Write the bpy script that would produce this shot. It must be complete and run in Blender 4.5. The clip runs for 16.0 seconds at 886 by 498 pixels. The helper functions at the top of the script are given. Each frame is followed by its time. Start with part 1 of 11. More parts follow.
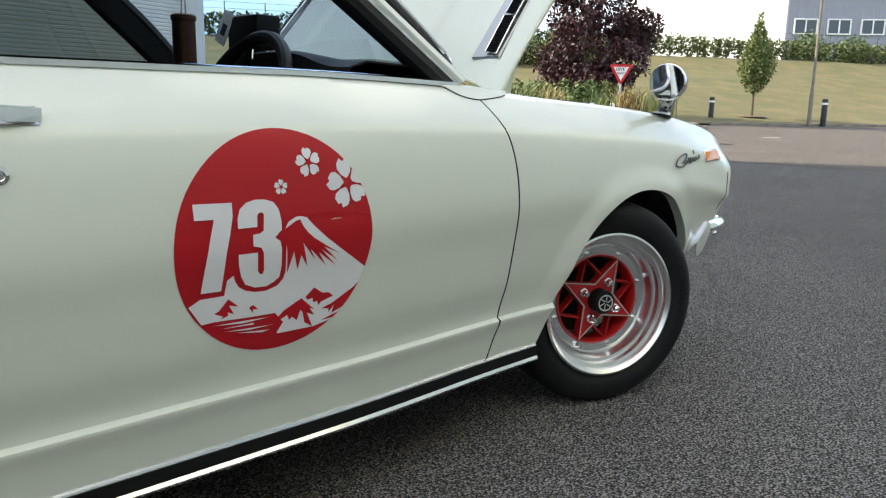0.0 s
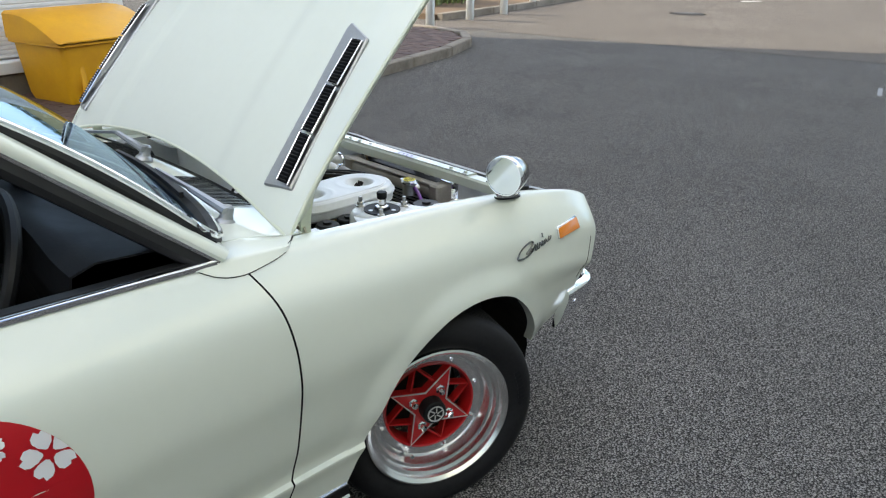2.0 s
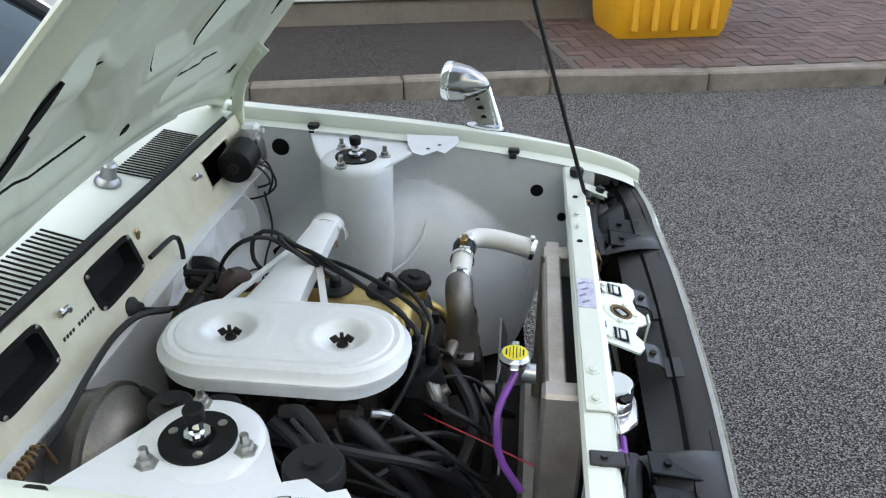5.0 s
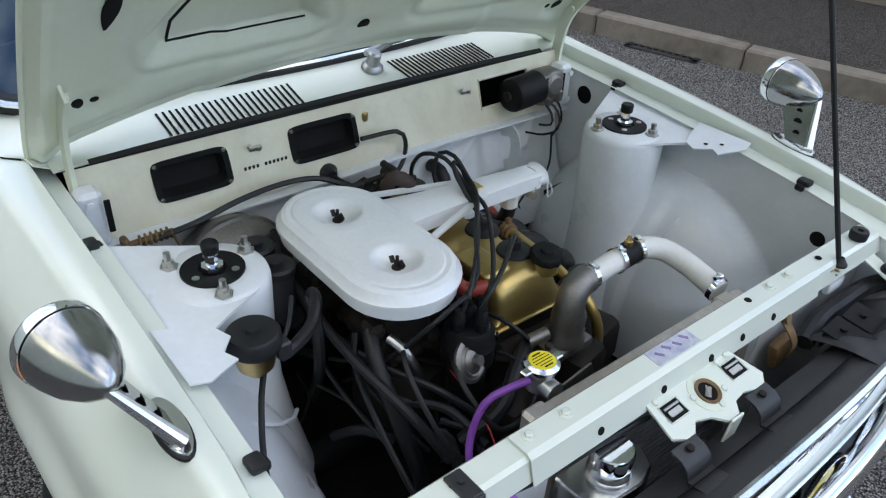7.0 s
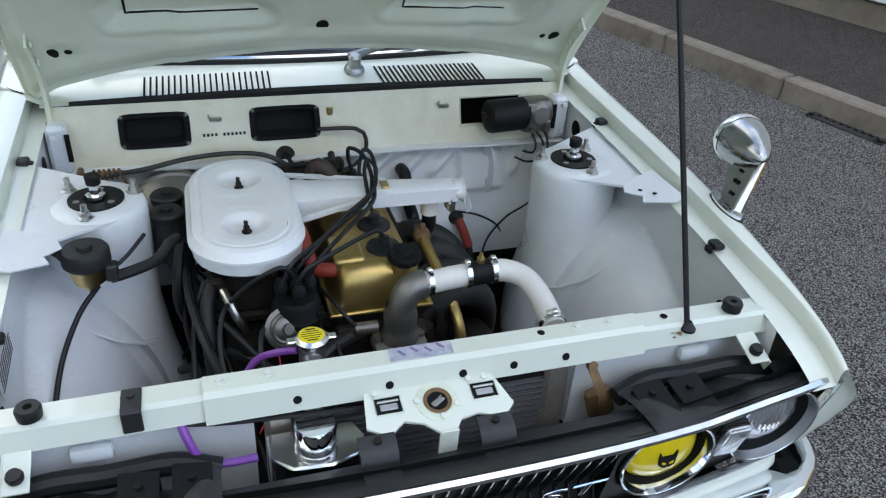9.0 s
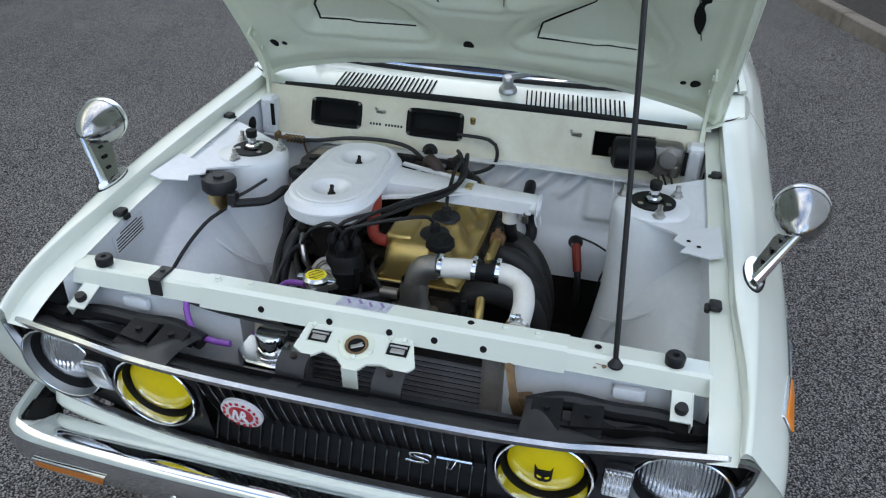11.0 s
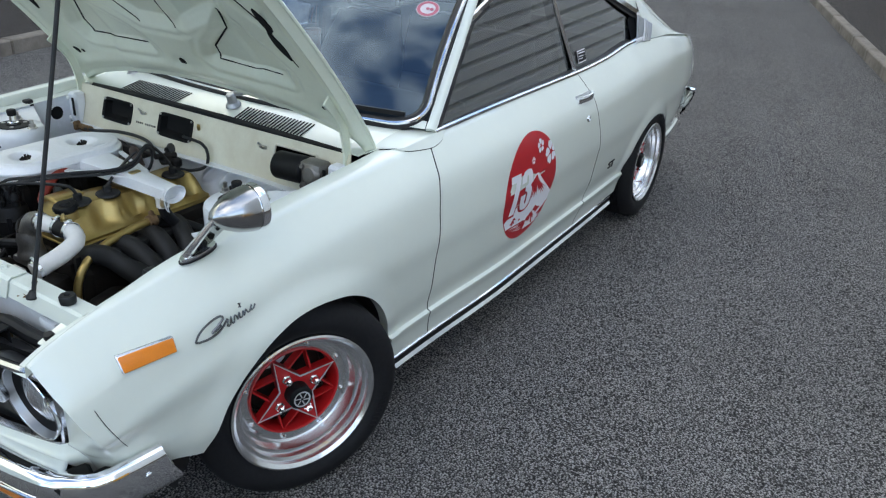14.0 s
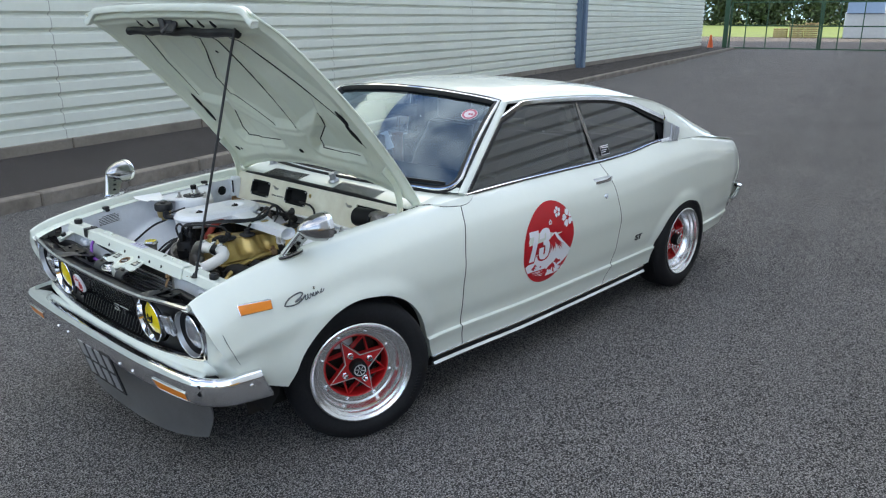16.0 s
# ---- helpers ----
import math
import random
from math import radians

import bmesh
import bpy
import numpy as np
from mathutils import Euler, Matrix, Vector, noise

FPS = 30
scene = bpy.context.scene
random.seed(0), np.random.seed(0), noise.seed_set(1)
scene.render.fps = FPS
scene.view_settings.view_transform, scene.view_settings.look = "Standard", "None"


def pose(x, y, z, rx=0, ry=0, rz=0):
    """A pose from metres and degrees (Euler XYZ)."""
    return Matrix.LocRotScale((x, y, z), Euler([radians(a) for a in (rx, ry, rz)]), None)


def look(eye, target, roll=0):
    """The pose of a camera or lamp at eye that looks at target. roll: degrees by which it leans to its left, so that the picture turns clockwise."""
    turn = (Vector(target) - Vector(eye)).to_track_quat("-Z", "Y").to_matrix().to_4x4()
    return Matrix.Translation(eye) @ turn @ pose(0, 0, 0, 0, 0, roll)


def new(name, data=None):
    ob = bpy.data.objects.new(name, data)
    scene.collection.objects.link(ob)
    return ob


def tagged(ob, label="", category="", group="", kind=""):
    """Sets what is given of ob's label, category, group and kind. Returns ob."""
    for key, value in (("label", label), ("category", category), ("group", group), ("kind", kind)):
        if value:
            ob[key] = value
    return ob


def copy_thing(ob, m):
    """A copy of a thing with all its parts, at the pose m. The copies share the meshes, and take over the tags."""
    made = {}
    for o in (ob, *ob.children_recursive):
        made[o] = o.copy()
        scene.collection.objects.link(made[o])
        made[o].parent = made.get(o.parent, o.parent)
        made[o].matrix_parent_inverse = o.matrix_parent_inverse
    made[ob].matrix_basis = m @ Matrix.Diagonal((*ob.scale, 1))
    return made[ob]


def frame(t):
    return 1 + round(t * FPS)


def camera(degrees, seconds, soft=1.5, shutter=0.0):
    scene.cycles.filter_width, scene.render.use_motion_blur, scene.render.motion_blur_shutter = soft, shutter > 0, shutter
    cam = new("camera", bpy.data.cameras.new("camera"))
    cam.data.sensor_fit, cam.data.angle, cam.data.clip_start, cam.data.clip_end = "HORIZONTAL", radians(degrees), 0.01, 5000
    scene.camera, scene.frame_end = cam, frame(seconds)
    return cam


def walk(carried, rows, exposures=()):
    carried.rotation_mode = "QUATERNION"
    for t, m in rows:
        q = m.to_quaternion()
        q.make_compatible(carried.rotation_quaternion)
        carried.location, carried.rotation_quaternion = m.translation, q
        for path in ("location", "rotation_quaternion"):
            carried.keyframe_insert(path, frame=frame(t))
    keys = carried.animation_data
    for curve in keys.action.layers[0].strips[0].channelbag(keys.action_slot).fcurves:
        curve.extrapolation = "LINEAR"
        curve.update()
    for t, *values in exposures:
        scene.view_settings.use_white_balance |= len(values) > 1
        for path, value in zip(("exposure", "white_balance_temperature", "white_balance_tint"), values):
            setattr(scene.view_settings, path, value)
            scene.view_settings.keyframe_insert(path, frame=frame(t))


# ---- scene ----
cam = camera(59.51, 16.0, soft=1.2)
PATH = [
    (0, pose(-1.7791, -1.8968, 0.8357, 78.905, -1.236, -42.979)),
    (0.5, pose(-1.7020, -1.9054, 0.9399, 75.006, -1.312, -47.174)),
    (1, pose(-1.6251, -1.9516, 1.1921, 70.864, -1.189, -48.894)),
    (1.5, pose(-1.5093, -1.9843, 1.3892, 68.088, -1.001, -47.628)),
    (2, pose(-1.2379, -1.9245, 1.4470, 67.732, -0.841, -44.324)),
    (2.5, pose(-0.8859, -1.8983, 1.4753, 67.652, -1.240, -38.936)),
    (3, pose(-0.5542, -1.8479, 1.5040, 66.813, -1.461, -31.483)),
    (3.2, pose(-0.4399, -1.7893, 1.4865, 66.282, -1.442, -28.113)),
    (5.3, pose(0.4176, -1.0696, 1.4376, 60.539, -0.170, 12.620)),
    (5.5, pose(0.4532, -1.0172, 1.4373, 59.710, -0.209, 17.085)),
    (6, pose(0.6118, -0.8807, 1.4349, 57.958, -0.783, 29.823)),
    (6.5, pose(0.7524, -0.7908, 1.4375, 56.856, -1.700, 42.300)),
    (7, pose(0.9123, -0.8155, 1.4498, 56.794, -2.391, 51.236)),
    (7.5, pose(1.1173, -0.7973, 1.4751, 57.409, -2.853, 57.184)),
    (8, pose(1.3024, -0.6303, 1.4629, 58.015, -2.970, 61.941)),
    (8.5, pose(1.3808, -0.4786, 1.4636, 58.335, -3.088, 66.929)),
    (9, pose(1.3191, -0.2747, 1.4564, 58.631, -3.190, 72.825)),
    (9.2, pose(1.2975, -0.1863, 1.4667, 58.505, -3.177, 75.547)),
    (11.3, pose(1.5519, 0.4955, 1.5004, 60.484, -1.113, 107.213)),
    (11.5, pose(1.5405, 0.5702, 1.4985, 60.427, -0.869, 107.900)),
    (12, pose(1.4468, 0.8339, 1.4914, 60.463, -0.602, 108.851)),
    (12.5, pose(1.3106, 1.0436, 1.4881, 60.783, -1.189, 109.973)),
    (13, pose(1.1596, 1.2500, 1.4939, 61.779, -2.079, 112.219)),
    (13.5, pose(1.1429, 1.5390, 1.5043, 63.094, -2.873, 117.033)),
    (14, pose(1.2283, 1.8078, 1.5197, 64.420, -2.989, 122.217)),
    (14.5, pose(1.3916, 2.0464, 1.5235, 66.216, -2.374, 126.601)),
    (15, pose(1.5018, 2.3053, 1.5570, 68.622, -1.394, 129.978)),
    (15.5, pose(1.6008, 2.5316, 1.5493, 71.211, -0.588, 131.799)),
    (16, pose(1.7413, 2.7113, 1.5614, 73.341, -0.115, 132.823)),
]
EXPOSURE = [(0, 1.85, 7650, 7), (1, 2.1, 7600, 8), (2.5, 1.75, 7350, 7), (5.3, 2.24, 7250, 9), (6, 2.2, 7150, 9), (7.5, 1.77, 7050, 9), (9, 1.87, 6950, 8), (11.5, 1.81, 7000, 8), (13, 1.92, 6950, 7), (14.5, 1.94, 6950, 7), (15, 2.02, 7300, 7), (16, 1.93, 7050, 8)]
walk(cam, PATH, EXPOSURE)

# the sun stands behind an added tall block beside the car, which lies in its shade
SUN_AZ = math.atan2(0.83, -0.55)
SUN_EL = radians(33)
world = bpy.data.worlds.new("sky")
scene.world = world
world.use_nodes = True
wn = world.node_tree.nodes
wl = world.node_tree.links
wn.clear()
w_out = wn.new("ShaderNodeOutputWorld")
w_bg = wn.new("ShaderNodeBackground")
w_sky = wn.new("ShaderNodeTexSky")
w_sky.sky_type = "NISHITA"
w_sky.sun_disc = False
w_sky.dust_density = 0.0
w_sky.air_density = 0.75
w_sky.sun_elevation = SUN_EL
w_sky.sun_rotation = math.pi / 2 - SUN_AZ
w_co = wn.new("ShaderNodeTexCoord")
w_map = wn.new("ShaderNodeMapping")
w_map.inputs["Scale"].default_value = (1.0, 1.0, 2.4)
w_map.inputs["Location"].default_value = (0.35, 0.9, 0.2)
w_noise = wn.new("ShaderNodeTexNoise")
w_noise.inputs["Scale"].default_value = 2.2
w_noise.inputs["Detail"].default_value = 7.0
w_noise.inputs["Roughness"].default_value = 0.58
w_ramp = wn.new("ShaderNodeValToRGB")
w_ramp.color_ramp.elements[0].position = 0.40
w_ramp.color_ramp.elements[0].color = (0, 0, 0, 1)
w_ramp.color_ramp.elements[1].position = 0.72
w_ramp.color_ramp.elements[1].color = (0.80, 0.80, 0.80, 1)
w_mix = wn.new("ShaderNodeMixRGB")
w_mix.inputs["Color2"].default_value = (7.8, 7.85, 8.0, 1)
wl.new(w_co.outputs["Generated"], w_map.inputs["Vector"])
wl.new(w_map.outputs["Vector"], w_noise.inputs["Vector"])
wl.new(w_noise.outputs["Fac"], w_ramp.inputs["Fac"])
wl.new(w_ramp.outputs["Color"], w_mix.inputs["Fac"])
wl.new(w_sky.outputs["Color"], w_mix.inputs["Color1"])
# clear air: the sky towards the horizon is a deeper blue than the haze model gives
w_sep = wn.new("ShaderNodeSeparateXYZ")
w_rise = wn.new("ShaderNodeMapRange")
w_rise.interpolation_type = "SMOOTHSTEP"
w_rise.inputs["From Min"].default_value = 0.02
w_rise.inputs["From Max"].default_value = 0.22
w_deep = wn.new("ShaderNodeMixRGB")
w_deep.inputs["Color1"].default_value = (0.20, 0.30, 0.44, 1)
w_deep.inputs["Color2"].default_value = (1, 1, 1, 1)
w_mul = wn.new("ShaderNodeMixRGB")
w_mul.blend_type = "MULTIPLY"
w_mul.inputs["Fac"].default_value = 1.0
wl.new(w_co.outputs["Generated"], w_sep.inputs[0])
wl.new(w_sep.outputs["Z"], w_rise.inputs["Value"])
wl.new(w_rise.outputs[0], w_deep.inputs["Fac"])
wl.new(w_mix.outputs["Color"], w_mul.inputs["Color1"])
wl.new(w_deep.outputs["Color"], w_mul.inputs["Color2"])
wl.new(w_mul.outputs["Color"], w_bg.inputs["Color"])
wl.new(w_bg.outputs["Background"], w_out.inputs["Surface"])
w_bg.inputs["Strength"].default_value = 0.15

sun_data = bpy.data.lights.new("sun", "SUN")
sun_data.energy = 2.5
sun_data.angle = radians(0.5)
sun_data.color = (1.0, 0.94, 0.85)
sun = new("sun", sun_data)
sun_dir = Vector((math.cos(SUN_AZ) * math.cos(SUN_EL), math.sin(SUN_AZ) * math.cos(SUN_EL), math.sin(SUN_EL)))
sun.matrix_world = look(sun_dir * 60, (0, 0, 0))

# ---- materials ----
MATS = {}


def mat(name, color, rough=0.5, metal=0.0, var=0.06, scale=6.0, bump=0.0, bscale=60.0, coat=0.0, second=None, dirt=0.0,
        island=0.0, alpha=1.0, trans=0.0, ior=1.45, rvar=0.1, objvar=0.0):
    """A procedural surface: base colour with grain at two scales, roughness variation and fine relief."""
    m = bpy.data.materials.new(name)
    m.use_nodes = True
    n, l = m.node_tree.nodes, m.node_tree.links
    b = n["Principled BSDF"]
    co = n.new("ShaderNodeTexCoord")
    n1 = n.new("ShaderNodeTexNoise")
    n1.inputs["Scale"].default_value = scale
    n1.inputs["Detail"].default_value = 5
    n2 = n.new("ShaderNodeTexNoise")
    n2.inputs["Scale"].default_value = scale * 11
    n2.inputs["Detail"].default_value = 4
    l.new(co.outputs["Object"], n1.inputs["Vector"])
    l.new(co.outputs["Object"], n2.inputs["Vector"])
    add = n.new("ShaderNodeMath")
    add.operation = "ADD"
    l.new(n1.outputs["Fac"], add.inputs[0])
    l.new(n2.outputs["Fac"], add.inputs[1])
    rng = n.new("ShaderNodeMapRange")
    rng.inputs["From Min"].default_value = 0.6
    rng.inputs["From Max"].default_value = 1.4
    rng.inputs["To Min"].default_value = 1 - var
    rng.inputs["To Max"].default_value = 1 + var
    l.new(add.outputs[0], rng.inputs["Value"])
    value = rng.outputs[0]
    if island or objvar:
        if island:
            g = n.new("ShaderNodeNewGeometry")
            src = g.outputs["Random Per Island"]
        else:
            g = n.new("ShaderNodeObjectInfo")
            src = g.outputs["Random"]
        r2 = n.new("ShaderNodeMapRange")
        r2.inputs["To Min"].default_value = 1 - (island or objvar)
        r2.inputs["To Max"].default_value = 1 + (island or objvar)
        l.new(src, r2.inputs["Value"])
        mu = n.new("ShaderNodeMath")
        mu.operation = "MULTIPLY"
        l.new(value, mu.inputs[0])
        l.new(r2.outputs[0], mu.inputs[1])
        value = mu.outputs[0]
    hsv = n.new("ShaderNodeHueSaturation")
    hsv.inputs["Color"].default_value = (*color, 1)
    l.new(value, hsv.inputs["Value"])
    col = hsv.outputs[0]
    if second:
        ramp = n.new("ShaderNodeValToRGB")
        ramp.color_ramp.elements[0].position = 0.5 - 0.28 * (1 - dirt)
        ramp.color_ramp.elements[1].position = 0.5 + 0.28 * (1 - dirt)
        n3 = n.new("ShaderNodeTexNoise")
        n3.inputs["Scale"].default_value = scale * 0.7
        n3.inputs["Detail"].default_value = 8
        n3.inputs["Roughness"].default_value = 0.65
        l.new(co.outputs["Object"], n3.inputs["Vector"])
        l.new(n3.outputs["Fac"], ramp.inputs["Fac"])
        mx = n.new("ShaderNodeMixRGB")
        mx.inputs["Color2"].default_value = (*second, 1)
        l.new(ramp.outputs[0], mx.inputs["Fac"])
        l.new(col, mx.inputs["Color1"])
        col = mx.outputs[0]
    l.new(col, b.inputs["Base Color"])
    rr = n.new("ShaderNodeMapRange")
    rr.inputs["From Min"].default_value = 0.3
    rr.inputs["From Max"].default_value = 0.7
    rr.inputs["To Min"].default_value = max(0.0, rough * (1 - rvar))
    rr.inputs["To Max"].default_value = min(1.0, rough * (1 + rvar))
    l.new(n1.outputs["Fac"], rr.inputs["Value"])
    l.new(rr.outputs[0], b.inputs["Roughness"])
    b.inputs["Metallic"].default_value = metal
    b.inputs["Coat Weight"].default_value = coat
    b.inputs["Coat Roughness"].default_value = 0.04
    b.inputs["Transmission Weight"].default_value = trans
    b.inputs["IOR"].default_value = ior
    b.inputs["Alpha"].default_value = alpha
    if bump:
        nb = n.new("ShaderNodeTexNoise")
        nb.inputs["Scale"].default_value = bscale
        nb.inputs["Detail"].default_value = 3
        l.new(co.outputs["Object"], nb.inputs["Vector"])
        bp = n.new("ShaderNodeBump")
        bp.inputs["Strength"].default_value = bump
        bp.inputs["Distance"].default_value = 0.3 / bscale
        l.new(nb.outputs["Fac"], bp.inputs["Height"])
        l.new(bp.outputs[0], b.inputs["Normal"])
    MATS[name] = m
    return m


def glass(name, tint=(1, 1, 1), rough=0.0, clear=0.85, ior=1.5, sheen=(1, 1, 1)):
    """Thin pane: a mirror gloss by Fresnel over a tinted see-through pane."""
    m = bpy.data.materials.new(name)
    m.use_nodes = True
    n, l = m.node_tree.nodes, m.node_tree.links
    n.clear()
    out = n.new("ShaderNodeOutputMaterial")
    tr = n.new("ShaderNodeBsdfTransparent")
    tr.inputs[0].default_value = (tint[0] * clear, tint[1] * clear, tint[2] * clear, 1)
    gl = n.new("ShaderNodeBsdfGlossy")
    gl.inputs["Roughness"].default_value = rough
    gl.inputs["Color"].default_value = (*sheen, 1)
    lw = n.new("ShaderNodeLayerWeight")
    lw.inputs["Blend"].default_value = 0.5
    pw = n.new("ShaderNodeMath")
    pw.operation = "POWER"
    pw.inputs[1].default_value = 4.0
    l.new(lw.outputs["Facing"], pw.inputs[0])
    fr = n.new("ShaderNodeMapRange")
    fr.inputs["To Min"].default_value = 1.6 * ((ior - 1) / (ior + 1)) ** 2
    l.new(pw.outputs[0], fr.inputs["Value"])
    mx = n.new("ShaderNodeMixShader")
    l.new(fr.outputs[0], mx.inputs[0])
    l.new(tr.outputs[0], mx.inputs[1])
    l.new(gl.outputs[0], mx.inputs[2])
    l.new(mx.outputs[0], out.inputs[0])
    MATS[name] = m
    return m


def asphalt(name, base, light, scale, bump, light_ramp=0.0):
    """Stone chips in bitumen: chips by a fine cell texture, with wide stains; a colour ramp, paler towards the rear of
    the yard, stands in for uneven light.
    """
    m = bpy.data.materials.new(name)
    m.use_nodes = True
    n, l = m.node_tree.nodes, m.node_tree.links
    b = n["Principled BSDF"]
    co = n.new("ShaderNodeTexCoord")
    vo = n.new("ShaderNodeTexVoronoi")
    vo.inputs["Scale"].default_value = scale
    l.new(co.outputs["Object"], vo.inputs["Vector"])
    sep = n.new("ShaderNodeSeparateColor")
    l.new(vo.outputs["Color"], sep.inputs[0])
    pw = n.new("ShaderNodeMath")
    pw.operation = "POWER"
    pw.inputs[1].default_value = 1.0
    l.new(sep.outputs[0], pw.inputs[0])
    gap = n.new("ShaderNodeMapRange")
    gap.interpolation_type = "SMOOTHSTEP"
    gap.inputs["From Min"].default_value = 0.66
    gap.inputs["From Max"].default_value = 0.36
    gap.inputs["To Min"].default_value = 0.16
    l.new(vo.outputs["Distance"], gap.inputs["Value"])
    chip = n.new("ShaderNodeMath")
    chip.operation = "MULTIPLY"
    l.new(gap.outputs[0], chip.inputs[1])
    big = n.new("ShaderNodeTexNoise")
    big.inputs["Scale"].default_value = 0.7
    big.inputs["Detail"].default_value = 8
    big.inputs["Roughness"].default_value = 0.7
    l.new(co.outputs["Object"], big.inputs["Vector"])
    br = n.new("ShaderNodeMapRange")
    br.inputs["From Min"].default_value = 0.3
    br.inputs["From Max"].default_value = 0.7
    br.inputs["To Min"].default_value = 0.88
    br.inputs["To Max"].default_value = 1.13
    l.new(big.outputs["Fac"], br.inputs["Value"])
    mx = n.new("ShaderNodeMixRGB")
    mx.inputs["Color1"].default_value = (*base, 1)
    mx.inputs["Color2"].default_value = (*light, 1)
    l.new(pw.outputs[0], mx.inputs["Fac"])
    mu = n.new("ShaderNodeHueSaturation")
    l.new(mx.outputs[0], mu.inputs["Color"])
    l.new(br.outputs[0], chip.inputs[0])
    xyz = n.new("ShaderNodeSeparateXYZ")
    l.new(co.outputs["Object"], xyz.inputs[0])
    # ramp along x in the colour, in place of uneven light on the yard
    x_ramp = n.new("ShaderNodeMapRange")
    x_ramp.interpolation_type = "SMOOTHSTEP"
    x_ramp.inputs["From Min"].default_value = 2.4
    x_ramp.inputs["From Max"].default_value = -1.0
    x_ramp.inputs["To Min"].default_value = 1 - light_ramp * 0.55
    x_ramp.inputs["To Max"].default_value = 1 + light_ramp
    l.new(xyz.outputs["X"], x_ramp.inputs["Value"])
    both = n.new("ShaderNodeMath")
    both.operation = "MULTIPLY"
    l.new(chip.outputs[0], both.inputs[0])
    l.new(x_ramp.outputs[0], both.inputs[1])
    l.new(both.outputs[0], mu.inputs["Value"])
    l.new(mu.outputs[0], b.inputs["Base Color"])
    b.inputs["Roughness"].default_value = 0.9
    b.inputs["Specular IOR Level"].default_value = 0.04
    v2 = n.new("ShaderNodeTexVoronoi")
    v2.inputs["Scale"].default_value = scale
    l.new(co.outputs["Object"], v2.inputs["Vector"])
    bp = n.new("ShaderNodeBump")
    bp.inputs["Strength"].default_value = bump
    bp.inputs["Distance"].default_value = 0.006
    bp.invert = True
    l.new(v2.outputs["Distance"], bp.inputs["Height"])
    l.new(bp.outputs[0], b.inputs["Normal"])
    MATS[name] = m
    return m


def fluted(name, color, period):
    """Pressed lamp glass over a bright reflector: upright flutes, broken by fine ripples."""
    m = mat(name, color, 0.09, 0.8, var=0.25, scale=40, coat=1.0)
    n, l = m.node_tree.nodes, m.node_tree.links
    co = n.new("ShaderNodeTexCoord")
    wv = n.new("ShaderNodeTexWave")
    wv.bands_direction = "Y"
    wv.inputs["Scale"].default_value = 2 * math.pi / (20 * period)
    wv.inputs["Distortion"].default_value = 0.6
    wv.inputs["Detail Scale"].default_value = 3.0
    l.new(co.outputs["Object"], wv.inputs["Vector"])
    bp = n.new("ShaderNodeBump")
    bp.inputs["Strength"].default_value = 0.9
    bp.inputs["Distance"].default_value = 0.002
    l.new(wv.outputs["Fac"], bp.inputs["Height"])
    l.new(bp.outputs[0], n["Principled BSDF"].inputs["Normal"])


fluted("lamp_lens", (0.72, 0.75, 0.79), 0.0065)
PAINT = (0.745, 0.78, 0.69)
mat("paint", PAINT, 0.26, coat=0.8, var=0.012, scale=3, rvar=0.02)
mat("paint_inner", (0.73, 0.775, 0.645), 0.34, coat=0.35, var=0.05, scale=9, second=(0.68, 0.70, 0.55), dirt=0.0)
mat("bay_white", (0.81, 0.835, 0.865), 0.30, coat=0.4, var=0.06, scale=8, second=(0.70, 0.71, 0.72), dirt=0.15, bump=0.05, bscale=45)
mat("cream", (0.77, 0.75, 0.60), 0.4, coat=0.3, var=0.06, scale=9, second=(0.58, 0.52, 0.38), dirt=0.1)
mat("silver_paint", (0.83, 0.84, 0.855), 0.34, 0.05, coat=0.2, var=0.05, scale=10, bump=0.06, bscale=260)
mat("chrome", (0.86, 0.87, 0.89), 0.07, 1.0, var=0.03, scale=20, rvar=0.4)
mat("worn_chrome", (0.62, 0.63, 0.64), 0.2, 1.0, var=0.12, scale=30, bump=0.03, bscale=90)
mat("machined", (0.55, 0.55, 0.55), 0.38, 0.35, var=0.1, scale=30)
mat("radiator_fin", (0.34, 0.345, 0.355), 0.38, 0.5, var=0.2, scale=20)
mat("polished_alloy", (0.84, 0.84, 0.84), 0.24, 1.0, var=0.07, scale=14, bump=0.02, bscale=200)
mat("alloy", (0.56, 0.57, 0.58), 0.33, 1.0, var=0.1, scale=18, bump=0.1, bscale=120)
mat("cast_metal", (0.24, 0.225, 0.21), 0.45, 0.85, var=0.2, scale=25, bump=0.25, bscale=150)
mat("stained_alloy", (0.56, 0.53, 0.49), 0.42, 0.6, var=0.2, scale=18, second=(0.34, 0.29, 0.24), bump=0.15, bscale=120)
mat("steel", (0.5, 0.49, 0.47), 0.3, 1.0, var=0.12, scale=30)
mat("brass", (0.62, 0.47, 0.22), 0.32, 1.0, var=0.15, scale=30)
mat("gold", (0.50, 0.36, 0.13), 0.34, 0.85, var=0.08, scale=12, coat=0.15, bump=0.04, bscale=200)
mat("black_rubber", (0.011, 0.011, 0.012), 0.5, var=0.2, scale=20, bump=0.12, bscale=180)
mat("tyre_rubber", (0.012, 0.012, 0.013), 0.62, var=0.3, scale=9, bump=0.12, bscale=240)
mat("black_plastic", (0.009, 0.009, 0.0095), 0.5, var=0.25, scale=14, bump=0.08, bscale=120)
mat("grille_gloss", (0.02, 0.02, 0.021), 0.18, coat=0.8, var=0.1, scale=30)
# soot black, used as well for the shade low in the bay
mat("soot_shade", (0.010, 0.0095, 0.0095), 0.65, var=0.5, scale=16, second=(0.026, 0.022, 0.02), bump=0.3, bscale=60)
